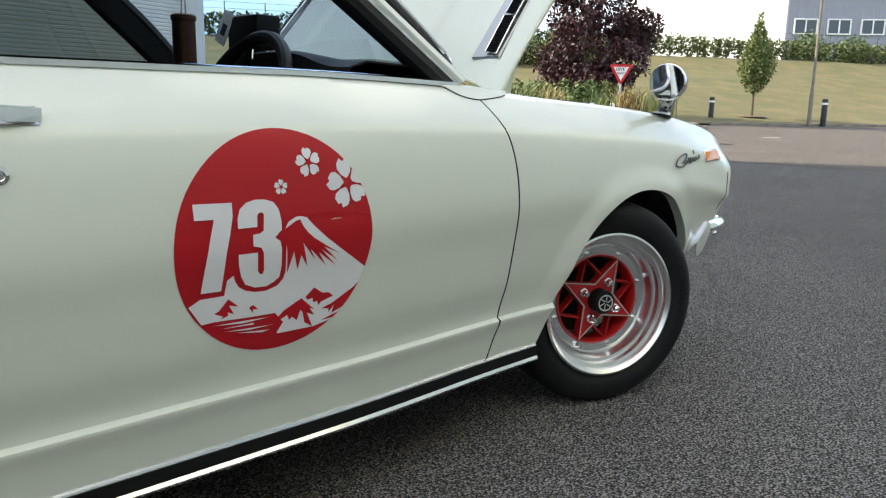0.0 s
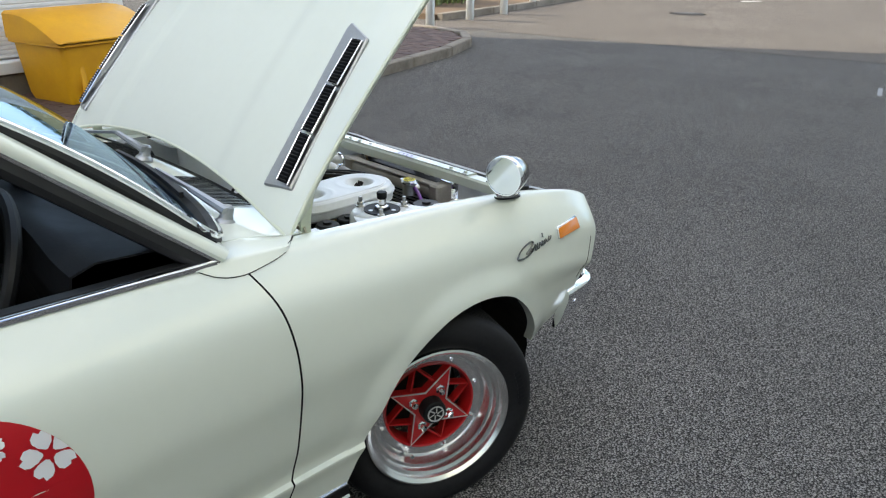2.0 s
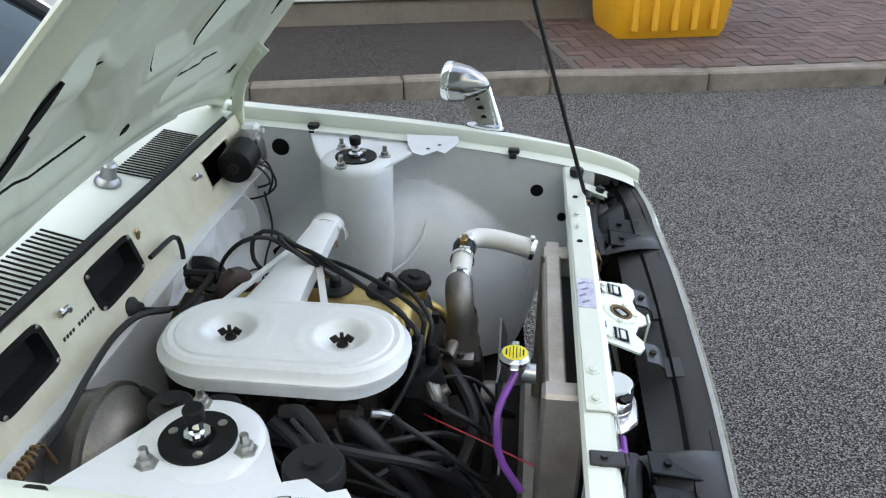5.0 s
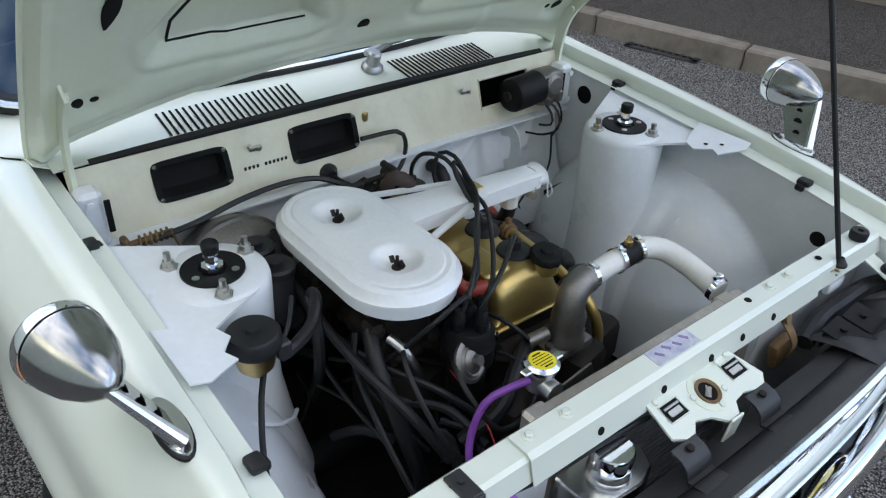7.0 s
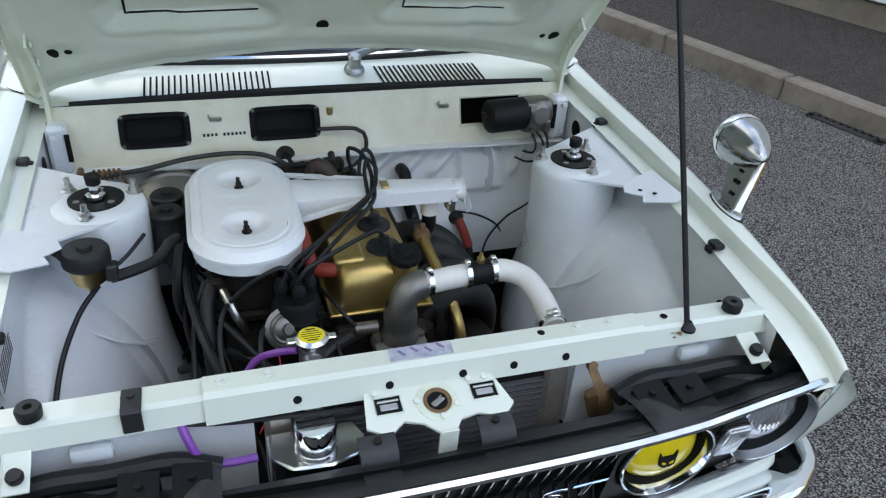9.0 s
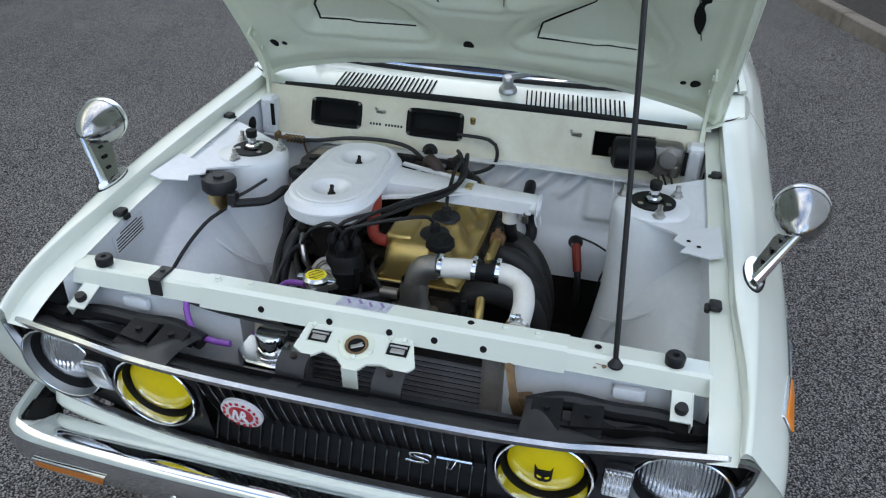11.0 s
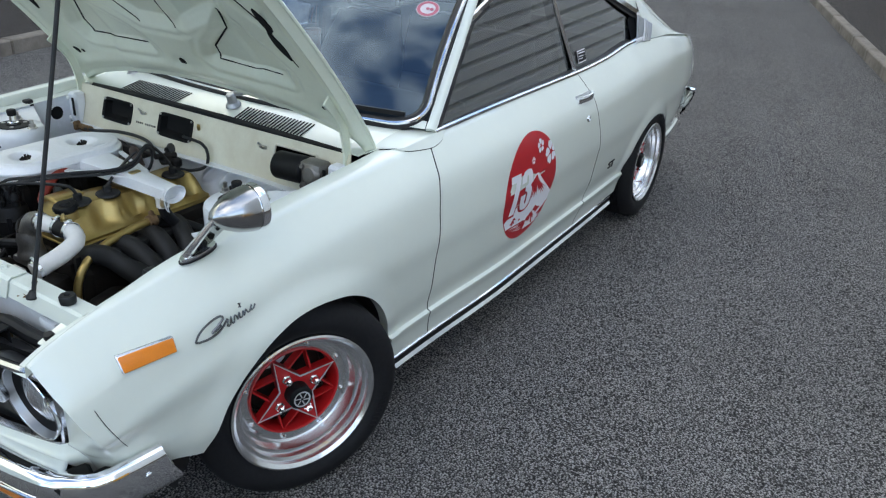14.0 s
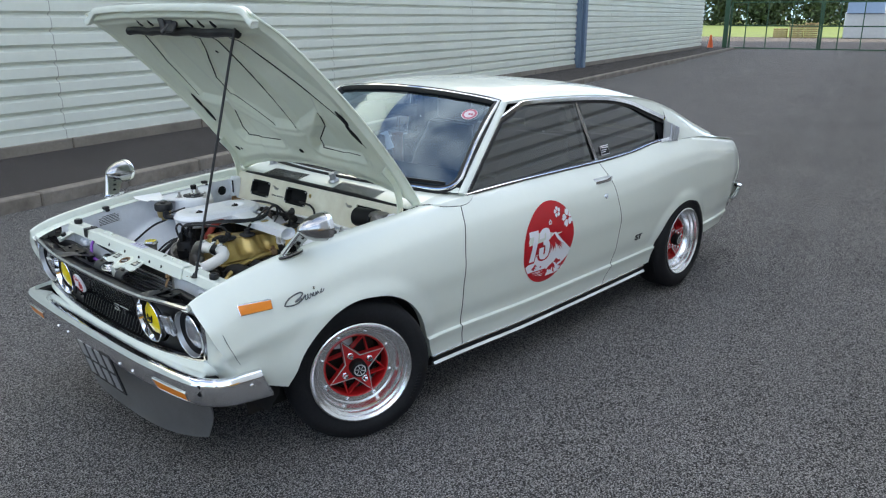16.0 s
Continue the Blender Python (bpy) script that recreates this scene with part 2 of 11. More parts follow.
mat("iron", (0.016, 0.015, 0.0145), 0.55, 0.2, var=0.35, scale=22, second=(0.034, 0.026, 0.020), bump=0.3, bscale=90)
mat("manifold_black", (0.013, 0.013, 0.0135), 0.58, 0.1, var=0.25, scale=16, second=(0.024, 0.023, 0.022), bump=0.22, bscale=140)
mat("dusty_black", (0.020, 0.020, 0.021), 0.42, var=0.35, scale=9, second=(0.038, 0.038, 0.040), bump=0.1, bscale=90)
# near-black; also stands in for the shade inside holes, gaps and openings
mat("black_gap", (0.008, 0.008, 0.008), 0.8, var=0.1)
mat("rust", (0.13, 0.072, 0.04), 0.7, 0.3, var=0.4, scale=40, second=(0.30, 0.19, 0.09), bump=0.3, bscale=120)
mat("amber", (0.74, 0.21, 0.012), 0.3, var=0.08, scale=30, coat=0.15, bump=0.25, bscale=170)
mat("decal_red", (0.50, 0.006, 0.014), 0.38, coat=0.12, var=0.02)
mat("decal_white", (0.80, 0.80, 0.82), 0.38, coat=0.12, var=0.015)
mat("wheel_red", (0.46, 0.012, 0.014), 0.35, coat=0.35, var=0.08, scale=14)
mat("yellow_lamp", (0.86, 0.66, 0.01), 0.2, coat=0.6, var=0.04, scale=9)
mat("yellow", (0.83, 0.68, 0.03), 0.4, var=0.05)
mat("purple", (0.22, 0.06, 0.36), 0.35, coat=0.3, var=0.08, scale=20)
mat("brown_rubber", (0.055, 0.032, 0.024), 0.55, var=0.25, scale=20, second=(0.03, 0.022, 0.02), bump=0.1, bscale=90)
mat("red_rubber", (0.30, 0.04, 0.025), 0.45, var=0.2, scale=20)
mat("red_wire", (0.55, 0.03, 0.05), 0.4, var=0.1)
mat("hose_white", (0.76, 0.74, 0.70), 0.4, coat=0.2, var=0.05, scale=15, bump=0.05, bscale=120)
mat("dark_trim", (0.009, 0.0095, 0.011), 0.55, var=0.2, scale=12, bump=0.15, bscale=200)
mat("seat_vinyl", (0.022, 0.022, 0.025), 0.42, var=0.2, scale=10, bump=0.2, bscale=120)
mat("wood_brown", (0.09, 0.032, 0.018), 0.5, var=0.3, scale=14, bump=0.1, bscale=80)
mat("paper", (0.74, 0.75, 0.77), 0.6, var=0.04)
mat("sticker_purple", (0.40, 0.40, 0.58), 0.3, 0.3, var=0.12, scale=60, second=(0.74, 0.75, 0.80), dirt=0.4)
mat("sticker_pale", (0.60, 0.55, 0.58), 0.4, var=0.1, scale=60)
mat("sticker_mauve", (0.42, 0.10, 0.15), 0.4, var=0.1, scale=60)
mat("sticker_violet", (0.26, 0.20, 0.40), 0.35, var=0.1, scale=60)
mat("cover_grey", (0.13, 0.128, 0.125), 0.8, var=0.25, scale=30, bump=0.3, bscale=120)
mat("worn_steel", (0.22, 0.22, 0.223), 0.55, 0.3, var=0.2, scale=25)
mat("plate_black", (0.012, 0.012, 0.013), 0.35, coat=0.3, var=0.1)
mat("plate_silver", (0.6, 0.61, 0.62), 0.3, 0.7, var=0.06)
mat("mirror_silver", (0.72, 0.75, 0.76), 0.03, 1.0, var=0.02, scale=30)
mat("badge_chrome", (0.16, 0.165, 0.17), 0.25, 1.0, var=0.1, scale=30)
mat("lamp_reflector", (0.92, 0.93, 0.96), 0.55, 1.0, var=0.04, scale=30)
glass("pane", (0.93, 0.97, 0.96), clear=0.9)
glass("dark_pane", (0.28, 0.36, 0.35), clear=0.58, ior=1.75)
# the blue of a reflected sky is put into the windscreen's gloss colour
glass("screen_pane", (0.70, 0.85, 0.98), clear=0.85, ior=1.75, sheen=(0.66, 0.84, 1.0))
asphalt("tarmac", (0.101, 0.0967, 0.0930), (0.388, 0.368, 0.350), 175, 1.0, 0.06)
asphalt("road_far", (0.13, 0.115, 0.104), (0.30, 0.27, 0.245), 120, 0.6)
asphalt("path_tarmac", (0.055, 0.048, 0.044), (0.19, 0.172, 0.158), 190, 0.6)
mat("kerb_stone", (0.27, 0.235, 0.195), 0.9, var=0.22, scale=7, second=(0.13, 0.11, 0.088), dirt=0.25, bump=0.35, bscale=70, objvar=0.09)
mat("brick_paver", (0.10, 0.062, 0.052), 0.85, var=0.2, scale=9, bump=0.3, bscale=90, island=0.28)
mat("brick_single", (0.10, 0.062, 0.052), 0.85, var=0.2, scale=9, bump=0.3, bscale=90, objvar=0.28)
mat("joint_sand", (0.10, 0.088, 0.075), 0.95, var=0.2, scale=20)
mat("cladding", (0.74, 0.765, 0.67), 0.40, 0.15, var=0.06, scale=1.2, second=(0.63, 0.645, 0.56), dirt=0.0, bump=0.05, bscale=3)
mat("brushed_vent", (0.40, 0.41, 0.42), 0.32, 0.9, var=0.1, scale=20, bump=0.04, bscale=200)
mat("mirror_shell", (0.42, 0.42, 0.42), 0.2, 1.0, var=0.14, scale=30, bump=0.03, bscale=120)
mat("satin_silver", (0.42, 0.43, 0.44), 0.38, 0.9, var=0.08, scale=30)
mat("white_cladding", (0.80, 0.81, 0.82), 0.45, 0.0, var=0.03, scale=1.2)
mat("column_blue", (0.13, 0.19, 0.27), 0.45, 0.2, var=0.08, scale=5)
mat("plinth", (0.27, 0.235, 0.185), 0.9, var=0.2, scale=3, second=(0.13, 0.11, 0.09), bump=0.3, bscale=50)
mat("grit_yellow", (0.82, 0.42, 0.015), 0.5, var=0.07, scale=4, second=(0.66, 0.30, 0.02), bump=0.08, bscale=60)
mat("bollard_metal", (0.55, 0.54, 0.52), 0.35, 0.8, var=0.08, scale=5)
mat("bollard_black", (0.015, 0.015, 0.016), 0.5, var=0.1)
mat("line_white", (0.75, 0.74, 0.72), 0.8, var=0.15, scale=9, bump=0.2)
mat("grass", (0.15, 0.112, 0.046), 0.95, var=0.5, scale=0.9, second=(0.075, 0.085, 0.026), dirt=0.35, bump=0.4, bscale=14)
mat("grass_green", (0.13, 0.17, 0.04), 0.95, var=0.3, scale=0.5, bump=0.4, bscale=20)
mat("soil", (0.12, 0.08, 0.05), 0.95, var=0.25, scale=2)
mat("leaf_green", (0.075, 0.115, 0.028), 0.6, var=0.2, scale=3, island=0.5)
mat("leaf_light", (0.13, 0.165, 0.05), 0.6, var=0.2, scale=3, island=0.45)
mat("leaf_hedge", (0.085, 0.105, 0.030), 0.65, var=0.3, scale=1, island=0.5)
mat("leaf_dark", (0.05, 0.075, 0.024), 0.65, var=0.3, scale=1, island=0.5)
mat("leaf_red", (0.045, 0.013, 0.017), 0.5, var=0.2, scale=3, island=0.6)
mat("straw", (0.33, 0.24, 0.11), 0.8, var=0.2, scale=3, island=0.4)
mat("bark", (0.12, 0.09, 0.065), 0.9, var=0.25, scale=9, bump=0.6, bscale=30)
mat("house_grey", (0.26, 0.27, 0.31), 0.6, var=0.06, scale=1)
mat("house_white", (0.78, 0.77, 0.75), 0.7, var=0.04, scale=1)
mat("window_dark", (0.05, 0.06, 0.07), 0.1, var=0.1, coat=0.3)
mat("sign_red", (0.55, 0.02, 0.03), 0.4, var=0.04)
mat("sign_white", (0.80, 0.80, 0.80), 0.4, var=0.03)
mat("fence_green", (0.035, 0.09, 0.05), 0.5, var=0.1)
mat("cone_orange", (0.60, 0.10, 0.02), 0.5, var=0.1)
mat("hill_haze", (0.16, 0.20, 0.22), 0.95, var=0.15, scale=0.02)

for nm in ("soot_shade", "iron", "black_gap", "black_plastic", "tyre_rubber", "dark_trim"):
    MATS[nm].node_tree.nodes["Principled BSDF"].inputs["Specular IOR Level"].default_value = 0.22

# ---- building tools ----
CAR_AT = Vector((-1.2, 0, 0))


def thing(name, at, label, category, group="", kind=""):
    ob = new(name)
    ob.location = at
    ob.empty_display_size = 0.1
    return tagged(ob, label, category, group, kind)


def finish(name, bm, material, angle=35.0):
    bmesh.ops.recalc_face_normals(bm, faces=bm.faces)
    me = bpy.data.meshes.new(name)
    for f in bm.faces:
        f.smooth = True
    bm.to_mesh(me)
    bm.free()
    me.set_sharp_from_angle(angle=radians(angle))
    me.materials.append(MATS[material] if isinstance(material, str) else material)
    return me


def part(name, bm, material, parent, label="", angle=35.0, m=None):
    """Links a bmesh, or a finished mesh, as one object under a thing or under a part; its numbers are in world metres."""
    me = finish(name, bm, material, angle) if isinstance(bm, bmesh.types.BMesh) else bm
    ob = new(name, me)
    ob.parent = parent
    if parent.type == "EMPTY":
        ob.matrix_parent_inverse = Matrix.Translation(-Vector(parent.location))
    if m is not None:
        ob.matrix_basis = m
    if label:
        ob["label"] = label
    return ob


def single(name, bm, material, label, category, group="", kind="", angle=35.0):
    ob = new(name, finish(name, bm, material, angle))
    return tagged(ob, label, category, group, kind)


def pchip(xs, ys):
    """A smooth curve through points that never overshoots."""
    xs, ys = list(xs), list(ys)
    if xs[0] > xs[-1]:
        xs, ys = xs[::-1], ys[::-1]
    n = len(xs)
    h = [xs[i + 1] - xs[i] for i in range(n - 1)]
    d = [(ys[i + 1] - ys[i]) / h[i] for i in range(n - 1)]
    m = [d[0]] + [0.0 if d[i - 1] * d[i] <= 0 else (2 * d[i - 1] * d[i]) / (d[i - 1] + d[i]) for i in range(1, n - 1)] + [d[-1]]

    def at(x):
        if x <= xs[0]:
            return ys[0]
        if x >= xs[-1]:
            return ys[-1]
        i = 0
        while x > xs[i + 1]:
            i += 1
        t = (x - xs[i]) / h[i]
        return ((1 + 2 * t) * (1 - t) ** 2 * ys[i] + t * (1 - t) ** 2 * h[i] * m[i]
                + t * t * (3 - 2 * t) * ys[i + 1] + t * t * (t - 1) * h[i] * m[i + 1])
    return at


def lerp(a, b, t):
    return a + (b - a) * t


def sstep(a, b, x):
    t = min(1.0, max(0.0, (x - a) / (b - a)))
    return t * t * (3 - 2 * t)


def box(bm, c, s, bevel=0.0, rot=None, seg=1):
    """A bevelled block with centre c and size s."""
    r = bmesh.ops.create_cube(bm, size=1.0)
    vs = r["verts"]
    for v in vs:
        v.co = Vector((v.co.x * s[0], v.co.y * s[1], v.co.z * s[2]))
    if bevel:
        es = list({e for v in vs for e in v.link_edges})
        rb = bmesh.ops.bevel(bm, geom=es, offset=bevel, segments=seg, affect="EDGES", profile=0.5)
        vs = list({v for f in rb["faces"] for v in f.verts} | {v for v in vs if v.is_valid})
        seen, stack = set(vs), list(vs)
        while stack:
            v = stack.pop()
            for e in v.link_edges:
                o = e.other_vert(v)
                if o not in seen:
                    seen.add(o)
                    stack.append(o)
        vs = list(seen)
    m = Matrix.Translation(c) @ (rot.to_4x4() if rot is not None else Matrix.Identity(4))
    for v in vs:
        v.co = m @ v.co
    return vs


def frame_of(d):
    d = Vector(d).normalized()
    up = Vector((0, 0, 1)) if abs(d.z) < 0.9 else Vector((1, 0, 0))
    a = d.cross(up).normalized()
    return a, d.cross(a).normalized(), d


def lathe(bm, profile, origin=(0, 0, 0), axis=(0, 0, 1), seg=32, closed=False):
    """Turns (radius, height) pairs round an axis."""
    a, b, d = frame_of(axis)
    o = Vector(origin)
    rings = []
    for r, h in profile:
        if r < 1e-6:
            rings.append([bm.verts.new(o + d * h)])
        else:
            rings.append([bm.verts.new(o + d * h + (a * math.cos(2 * math.pi * k / seg) + b * math.sin(2 * math.pi * k / seg)) * r)
                          for k in range(seg)])
    pairs = list(zip(rings, rings[1:] + rings[:1] if closed else rings[1:]))
    for p, q in pairs:
        for k in range(seg):
            k2 = (k + 1) % seg
            if len(p) == 1 and len(q) == 1:
                continue
            if len(p) == 1:
                bm.faces.new((p[0], q[k], q[k2]))
            elif len(q) == 1:
                bm.faces.new((p[k], q[0], p[k2]))
            else:
                bm.faces.new((p[k], q[k], q[k2], p[k2]))


def rod(bm, p, q, r, r2=None, seg=12):
    p, q = Vector(p), Vector(q)
    n = (q - p).length
    r2 = r if r2 is None else r2
    lathe(bm, [(0, 0), (r, 0), (r2, n), (0, n)], p, q - p, seg)


def spline(pts, step=0.012):
    """Points along a smooth curve through pts."""
    P = [Vector(p) for p in pts]
    P = [P[0] * 2 - P[1]] + P + [P[-1] * 2 - P[-2]]
    out = []
    for i in range(1, len(P) - 2):
        a, b, c, d = P[i - 1], P[i], P[i + 1], P[i + 2]
        n = max(2, int((c - b).length / step))
        for k in range(n):
            t = k / n
            out.append(0.5 * ((2 * b) + (c - a) * t + (2 * a - 5 * b + 4 * c - d) * t * t + (3 * b - a - 3 * c + d) * t ** 3))
    return out + [P[-2]]


def sweep(bm, pts, section, up=(0, 0, 1), cap=True, closed=False):
    """Carries a closed section of (side, up) pairs along points."""
    pts = [Vector(p) for p in pts]
    rings = []
    n = len(pts)
    side = None
    for i, p in enumerate(pts):
        if closed:
            d = (pts[(i + 1) % n] - pts[i - 1]).normalized()
        else:
            d = (pts[min(i + 1, n - 1)] - pts[max(i - 1, 0)]).normalized()
        if up is not None:
            s = d.cross(Vector(up))
            s = s.normalized() if s.length > 1e-4 else side
        else:
            s = frame_of(d)[0] if side is None else (side - d * side.dot(d)).normalized()
        side = s
        u = s.cross(d).normalized()
        sec = section(i / max(1, n - 1)) if callable(section) else section
        rings.append([bm.verts.new(p + s * a + u * b) for a, b in sec])
    k = len(rings[0])
    for i in range(n if closed else n - 1):
        a, b = rings[i], rings[(i + 1) % n]
        for j in range(k):
            bm.faces.new((a[j], a[(j + 1) % k], b[(j + 1) % k], b[j]))
    if cap and not closed:
        bm.faces.new(rings[0][::-1])
        bm.faces.new(rings[-1])


def circle(r, seg=10):
    return [(r * math.cos(2 * math.pi * k / seg), r * math.sin(2 * math.pi * k / seg)) for k in range(seg)]


def hose(bm, pts, r, seg=10, step=0.012):
    sweep(bm, spline(pts, step), circle(r, seg), up=None)


def sheet(bm, fn, nu, nv):
    """A grid of fn(u, v), u and v from 0 to 1. Returns its vertices."""
    g = [[bm.verts.new(fn(i / nu, j / nv)) for j in range(nv + 1)] for i in range(nu + 1)]
    for i in range(nu):
        for j in range(nv):
            bm.faces.new((g[i][j], g[i + 1][j], g[i + 1][j + 1], g[i][j + 1]))
    return g


def thicken(bm, d):
    bmesh.ops.recalc_face_normals(bm, faces=bm.faces)
    bmesh.ops.solidify(bm, geom=bm.faces[:], thickness=d)


def prism(bm, poly, place, depth):
    """An outline of (a, b) pairs as a slab: place(a, b, h) gives the point at height h."""
    lo = [bm.verts.new(place(a, b, 0.0)) for a, b in poly]
    hi = [bm.verts.new(place(a, b, depth)) for a, b in poly]
    bm.faces.new(hi)
    bm.faces.new(lo[::-1])
    n = len(poly)
    for i in range(n):
        bm.faces.new((lo[i], lo[(i + 1) % n], hi[(i + 1) % n], hi[i]))


def bolt_mesh(name, r, h, material="steel"):
    bm = bmesh.new()
    lathe(bm, [(0, 0), (r * 1.7, 0), (r * 1.7, h * 0.15), (r * 1.0, h * 0.2), (r * 1.0, h * 0.85), (r * 0.75, h), (0, h)], seg=6)
    return finish(name, bm, material, 30)


def set_on(d, at):
    """A pose whose z axis points along d."""
    a, b, c = frame_of(d)
    return Matrix.Translation(at) @ Matrix((a, b, c)).transposed().to_4x4()

# ---- ground and surroundings; the road runs about 15 degrees off the car's line ----
ROAD = radians(14.8)


def rd(s, n, z=0.0):
    """A place s along the road and n across it."""
    return Vector((s * math.cos(ROAD) - n * math.sin(ROAD), s * math.sin(ROAD) + n * math.cos(ROAD), z))


def poly_slab(bm, pts, z0, z1):
    lo = [bm.verts.new((p[0], p[1], z0)) for p in pts]
    hi = [bm.verts.new((p[0], p[1], z1)) for p in pts]
    bm.faces.new(hi)
    bm.faces.new(lo[::-1])
    for i in range(len(pts)):
        bm.faces.new((lo[i], lo[(i + 1) % len(pts)], hi[(i + 1) % len(pts)], hi[i]))


GROUND = thing("ground", (0, 0, 0), "dark grey chipped tarmac yard and road", "ground", kind="structure")


def plain(name, pts, z, material, label=""):
    bm = bmesh.new()
    bm.faces.new([bm.verts.new((p[0], p[1], z)) for p in pts])
    return part(name, bm, material, GROUND, label)


bm = bmesh.new()


def crowned(a, b):
    """The yard's tarmac, a little higher along its middle."""
    p = rd(a, b)
    p.z = 0.020 * sstep(3.3, 1.2, abs(b + 0.28)) * sstep(9.0, 6.0, a) * sstep(-46, -40, a)
    return p


A_CUTS = [-700, -46, -40, -12] + [k * 0.5 for k in range(-10, 19)] + [700]
B_CUTS = [-700] + [-3.9 + k * 0.2 for k in range(38)] + [700]
grid = [[bm.verts.new(crowned(a, b)) for b in B_CUTS] for a in A_CUTS]
for r, t in zip(grid, grid[1:]):
    for k in range(len(r) - 1):
        bm.faces.new((r[k], t[k], t[k + 1], r[k + 1]))
part("yard", bm, "tarmac", GROUND, angle=60)
# paler worn road beyond the yard
plain("pale_road", [rd(9.6, -60), rd(9.6, 3.9), rd(8.9, 7.5), rd(10.5, 8.2), rd(26, 7.2), rd(36, 9.5), rd(90, 16), rd(90, -60)], 0.004, "road_far",
      "pale worn road surface")

# kerbs: one stone after another along both sides of the yard
kerb_bm = bmesh.new()
box(kerb_bm, (0, 0, 0.045), (0.905, 0.125, 0.15), 0.012)
KERB_ME = finish("kerb_stone", kerb_bm, "kerb_stone")


def kerb_row(name, label, pts):
    base = thing(name, pts[0], label, "kerb", kind="structure")
    for a, b in zip(pts, pts[1:]):
        a, b = Vector(a), Vector(b)
        n = max(1, round((b - a).length / 0.912))
        for i in range(n):
            c = lerp(a, b, (i + 0.5) / n)
            d = (b - a).normalized()
            m = Matrix.Translation((c.x, c.y, random.uniform(-0.004, 0.004))) @ Matrix.Rotation(math.atan2(d.y, d.x) + random.uniform(-0.006, 0.006), 4, "Z")
            m = m @ Matrix.Diagonal(((b - a).length / n / 0.912, 1, 1, 1))
            part("kerb_stone", KERB_ME, None, base, m=m)
    return base


LEFT_KERB = [rd(-42, 3.375), rd(1.4, 3.375), rd(2.4, 3.29), rd(3.6, 3.27), rd(4.8, 3.33), rd(5.9, 3.42), rd(6.9, 3.50), rd(7.8, 3.72), rd(8.4, 4.12), rd(8.7, 4.8), rd(8.75, 6.0)]
RIGHT_KERB = [rd(12, -3.95), rd(-42, -3.95)]
kerb_row("kerb_left", "row of worn concrete kerb stones", LEFT_KERB)
kerb_row("kerb_right", "row of worn concrete kerb stones", RIGHT_KERB)
PAVE = thing("pavement", rd(0, 4.2), "tarmac footway behind the kerb", "pavement", kind="structure")
bm = bmesh.new()
poly_slab(bm, [rd(-42, 3.435), rd(1.6, 3.435), rd(1.6, 5.2), rd(-42, 5.2)], 0.0, 0.103)
part("footway", bm, "path_tarmac", PAVE)
bm = bmesh.new()
poly_slab(bm, [rd(-42, -4.01), rd(12, -4.01), rd(12, -6.1), rd(-42, -5.9)], 0.0, 0.103)
part("footway", bm, "path_tarmac", PAVE)
# block paving on the bulb of the footway
bm = bmesh.new()
bulb = [rd(1.6, 3.42), rd(3.6, 3.34), rd(4.8, 3.40), rd(5.9, 3.49), rd(6.9, 3.57), rd(7.72, 3.80), rd(8.28, 4.17), rd(8.6, 4.9), rd(8.66, 6.1), rd(1.6, 6.1)]
poly_slab(bm, bulb, 0.0, 0.096)
part("paving_bed", bm, "joint_sand", PAVE)


def inside(p, poly):
    c = False
    for i in range(len(poly)):
        a, b = poly[i], poly[i - 1]
        if (a[1] > p[1]) != (b[1] > p[1]) and p[0] < (b[0] - a[0]) * (p[1] - a[1]) / (b[1] - a[1]) + a[0]:
            c = not c
    return c


# herringbone of bricks: the ones by the yard are single pieces, the rest is one mesh
PIECE = bmesh.new()
box(PIECE, (0, 0, 0), (0.196, 0.095, 0.04), 0.003)
PIECE = finish("brick", PIECE, "brick_single")
bm = bmesh.new()
laid = 0
for j in range(28):
    for i in range(74):
        d = (i - j) % 4
        if d not in (0, 3):
            continue
        s, n = 1.66 + i * 0.101 + (0.101 if d == 0 else 0.05), 3.42 + j * 0.101 + (0.05 if d == 0 else 0.101)
        p = rd(s, n)
        if not inside(p, bulb):
            continue
        turn = ROAD + (0 if d == 0 else math.pi / 2) + random.uniform(-0.008, 0.008)
        z = 0.084 + random.uniform(-0.002, 0.002)
        if laid < 300 and s < 7.2:
            laid += 1
            part("brick", PIECE, None, PAVE, m=Matrix.Translation((p.x, p.y, z)) @ Matrix.Rotation(turn, 4, "Z"))
        else:
            box(bm, (p.x, p.y, z), (0.196, 0.095, 0.04), 0, Matrix.Rotation(turn, 3, "Z"))
tagged(part("paving_bricks", bm, "brick_paver", PAVE, "brown brick block paving"), kind="stuff")


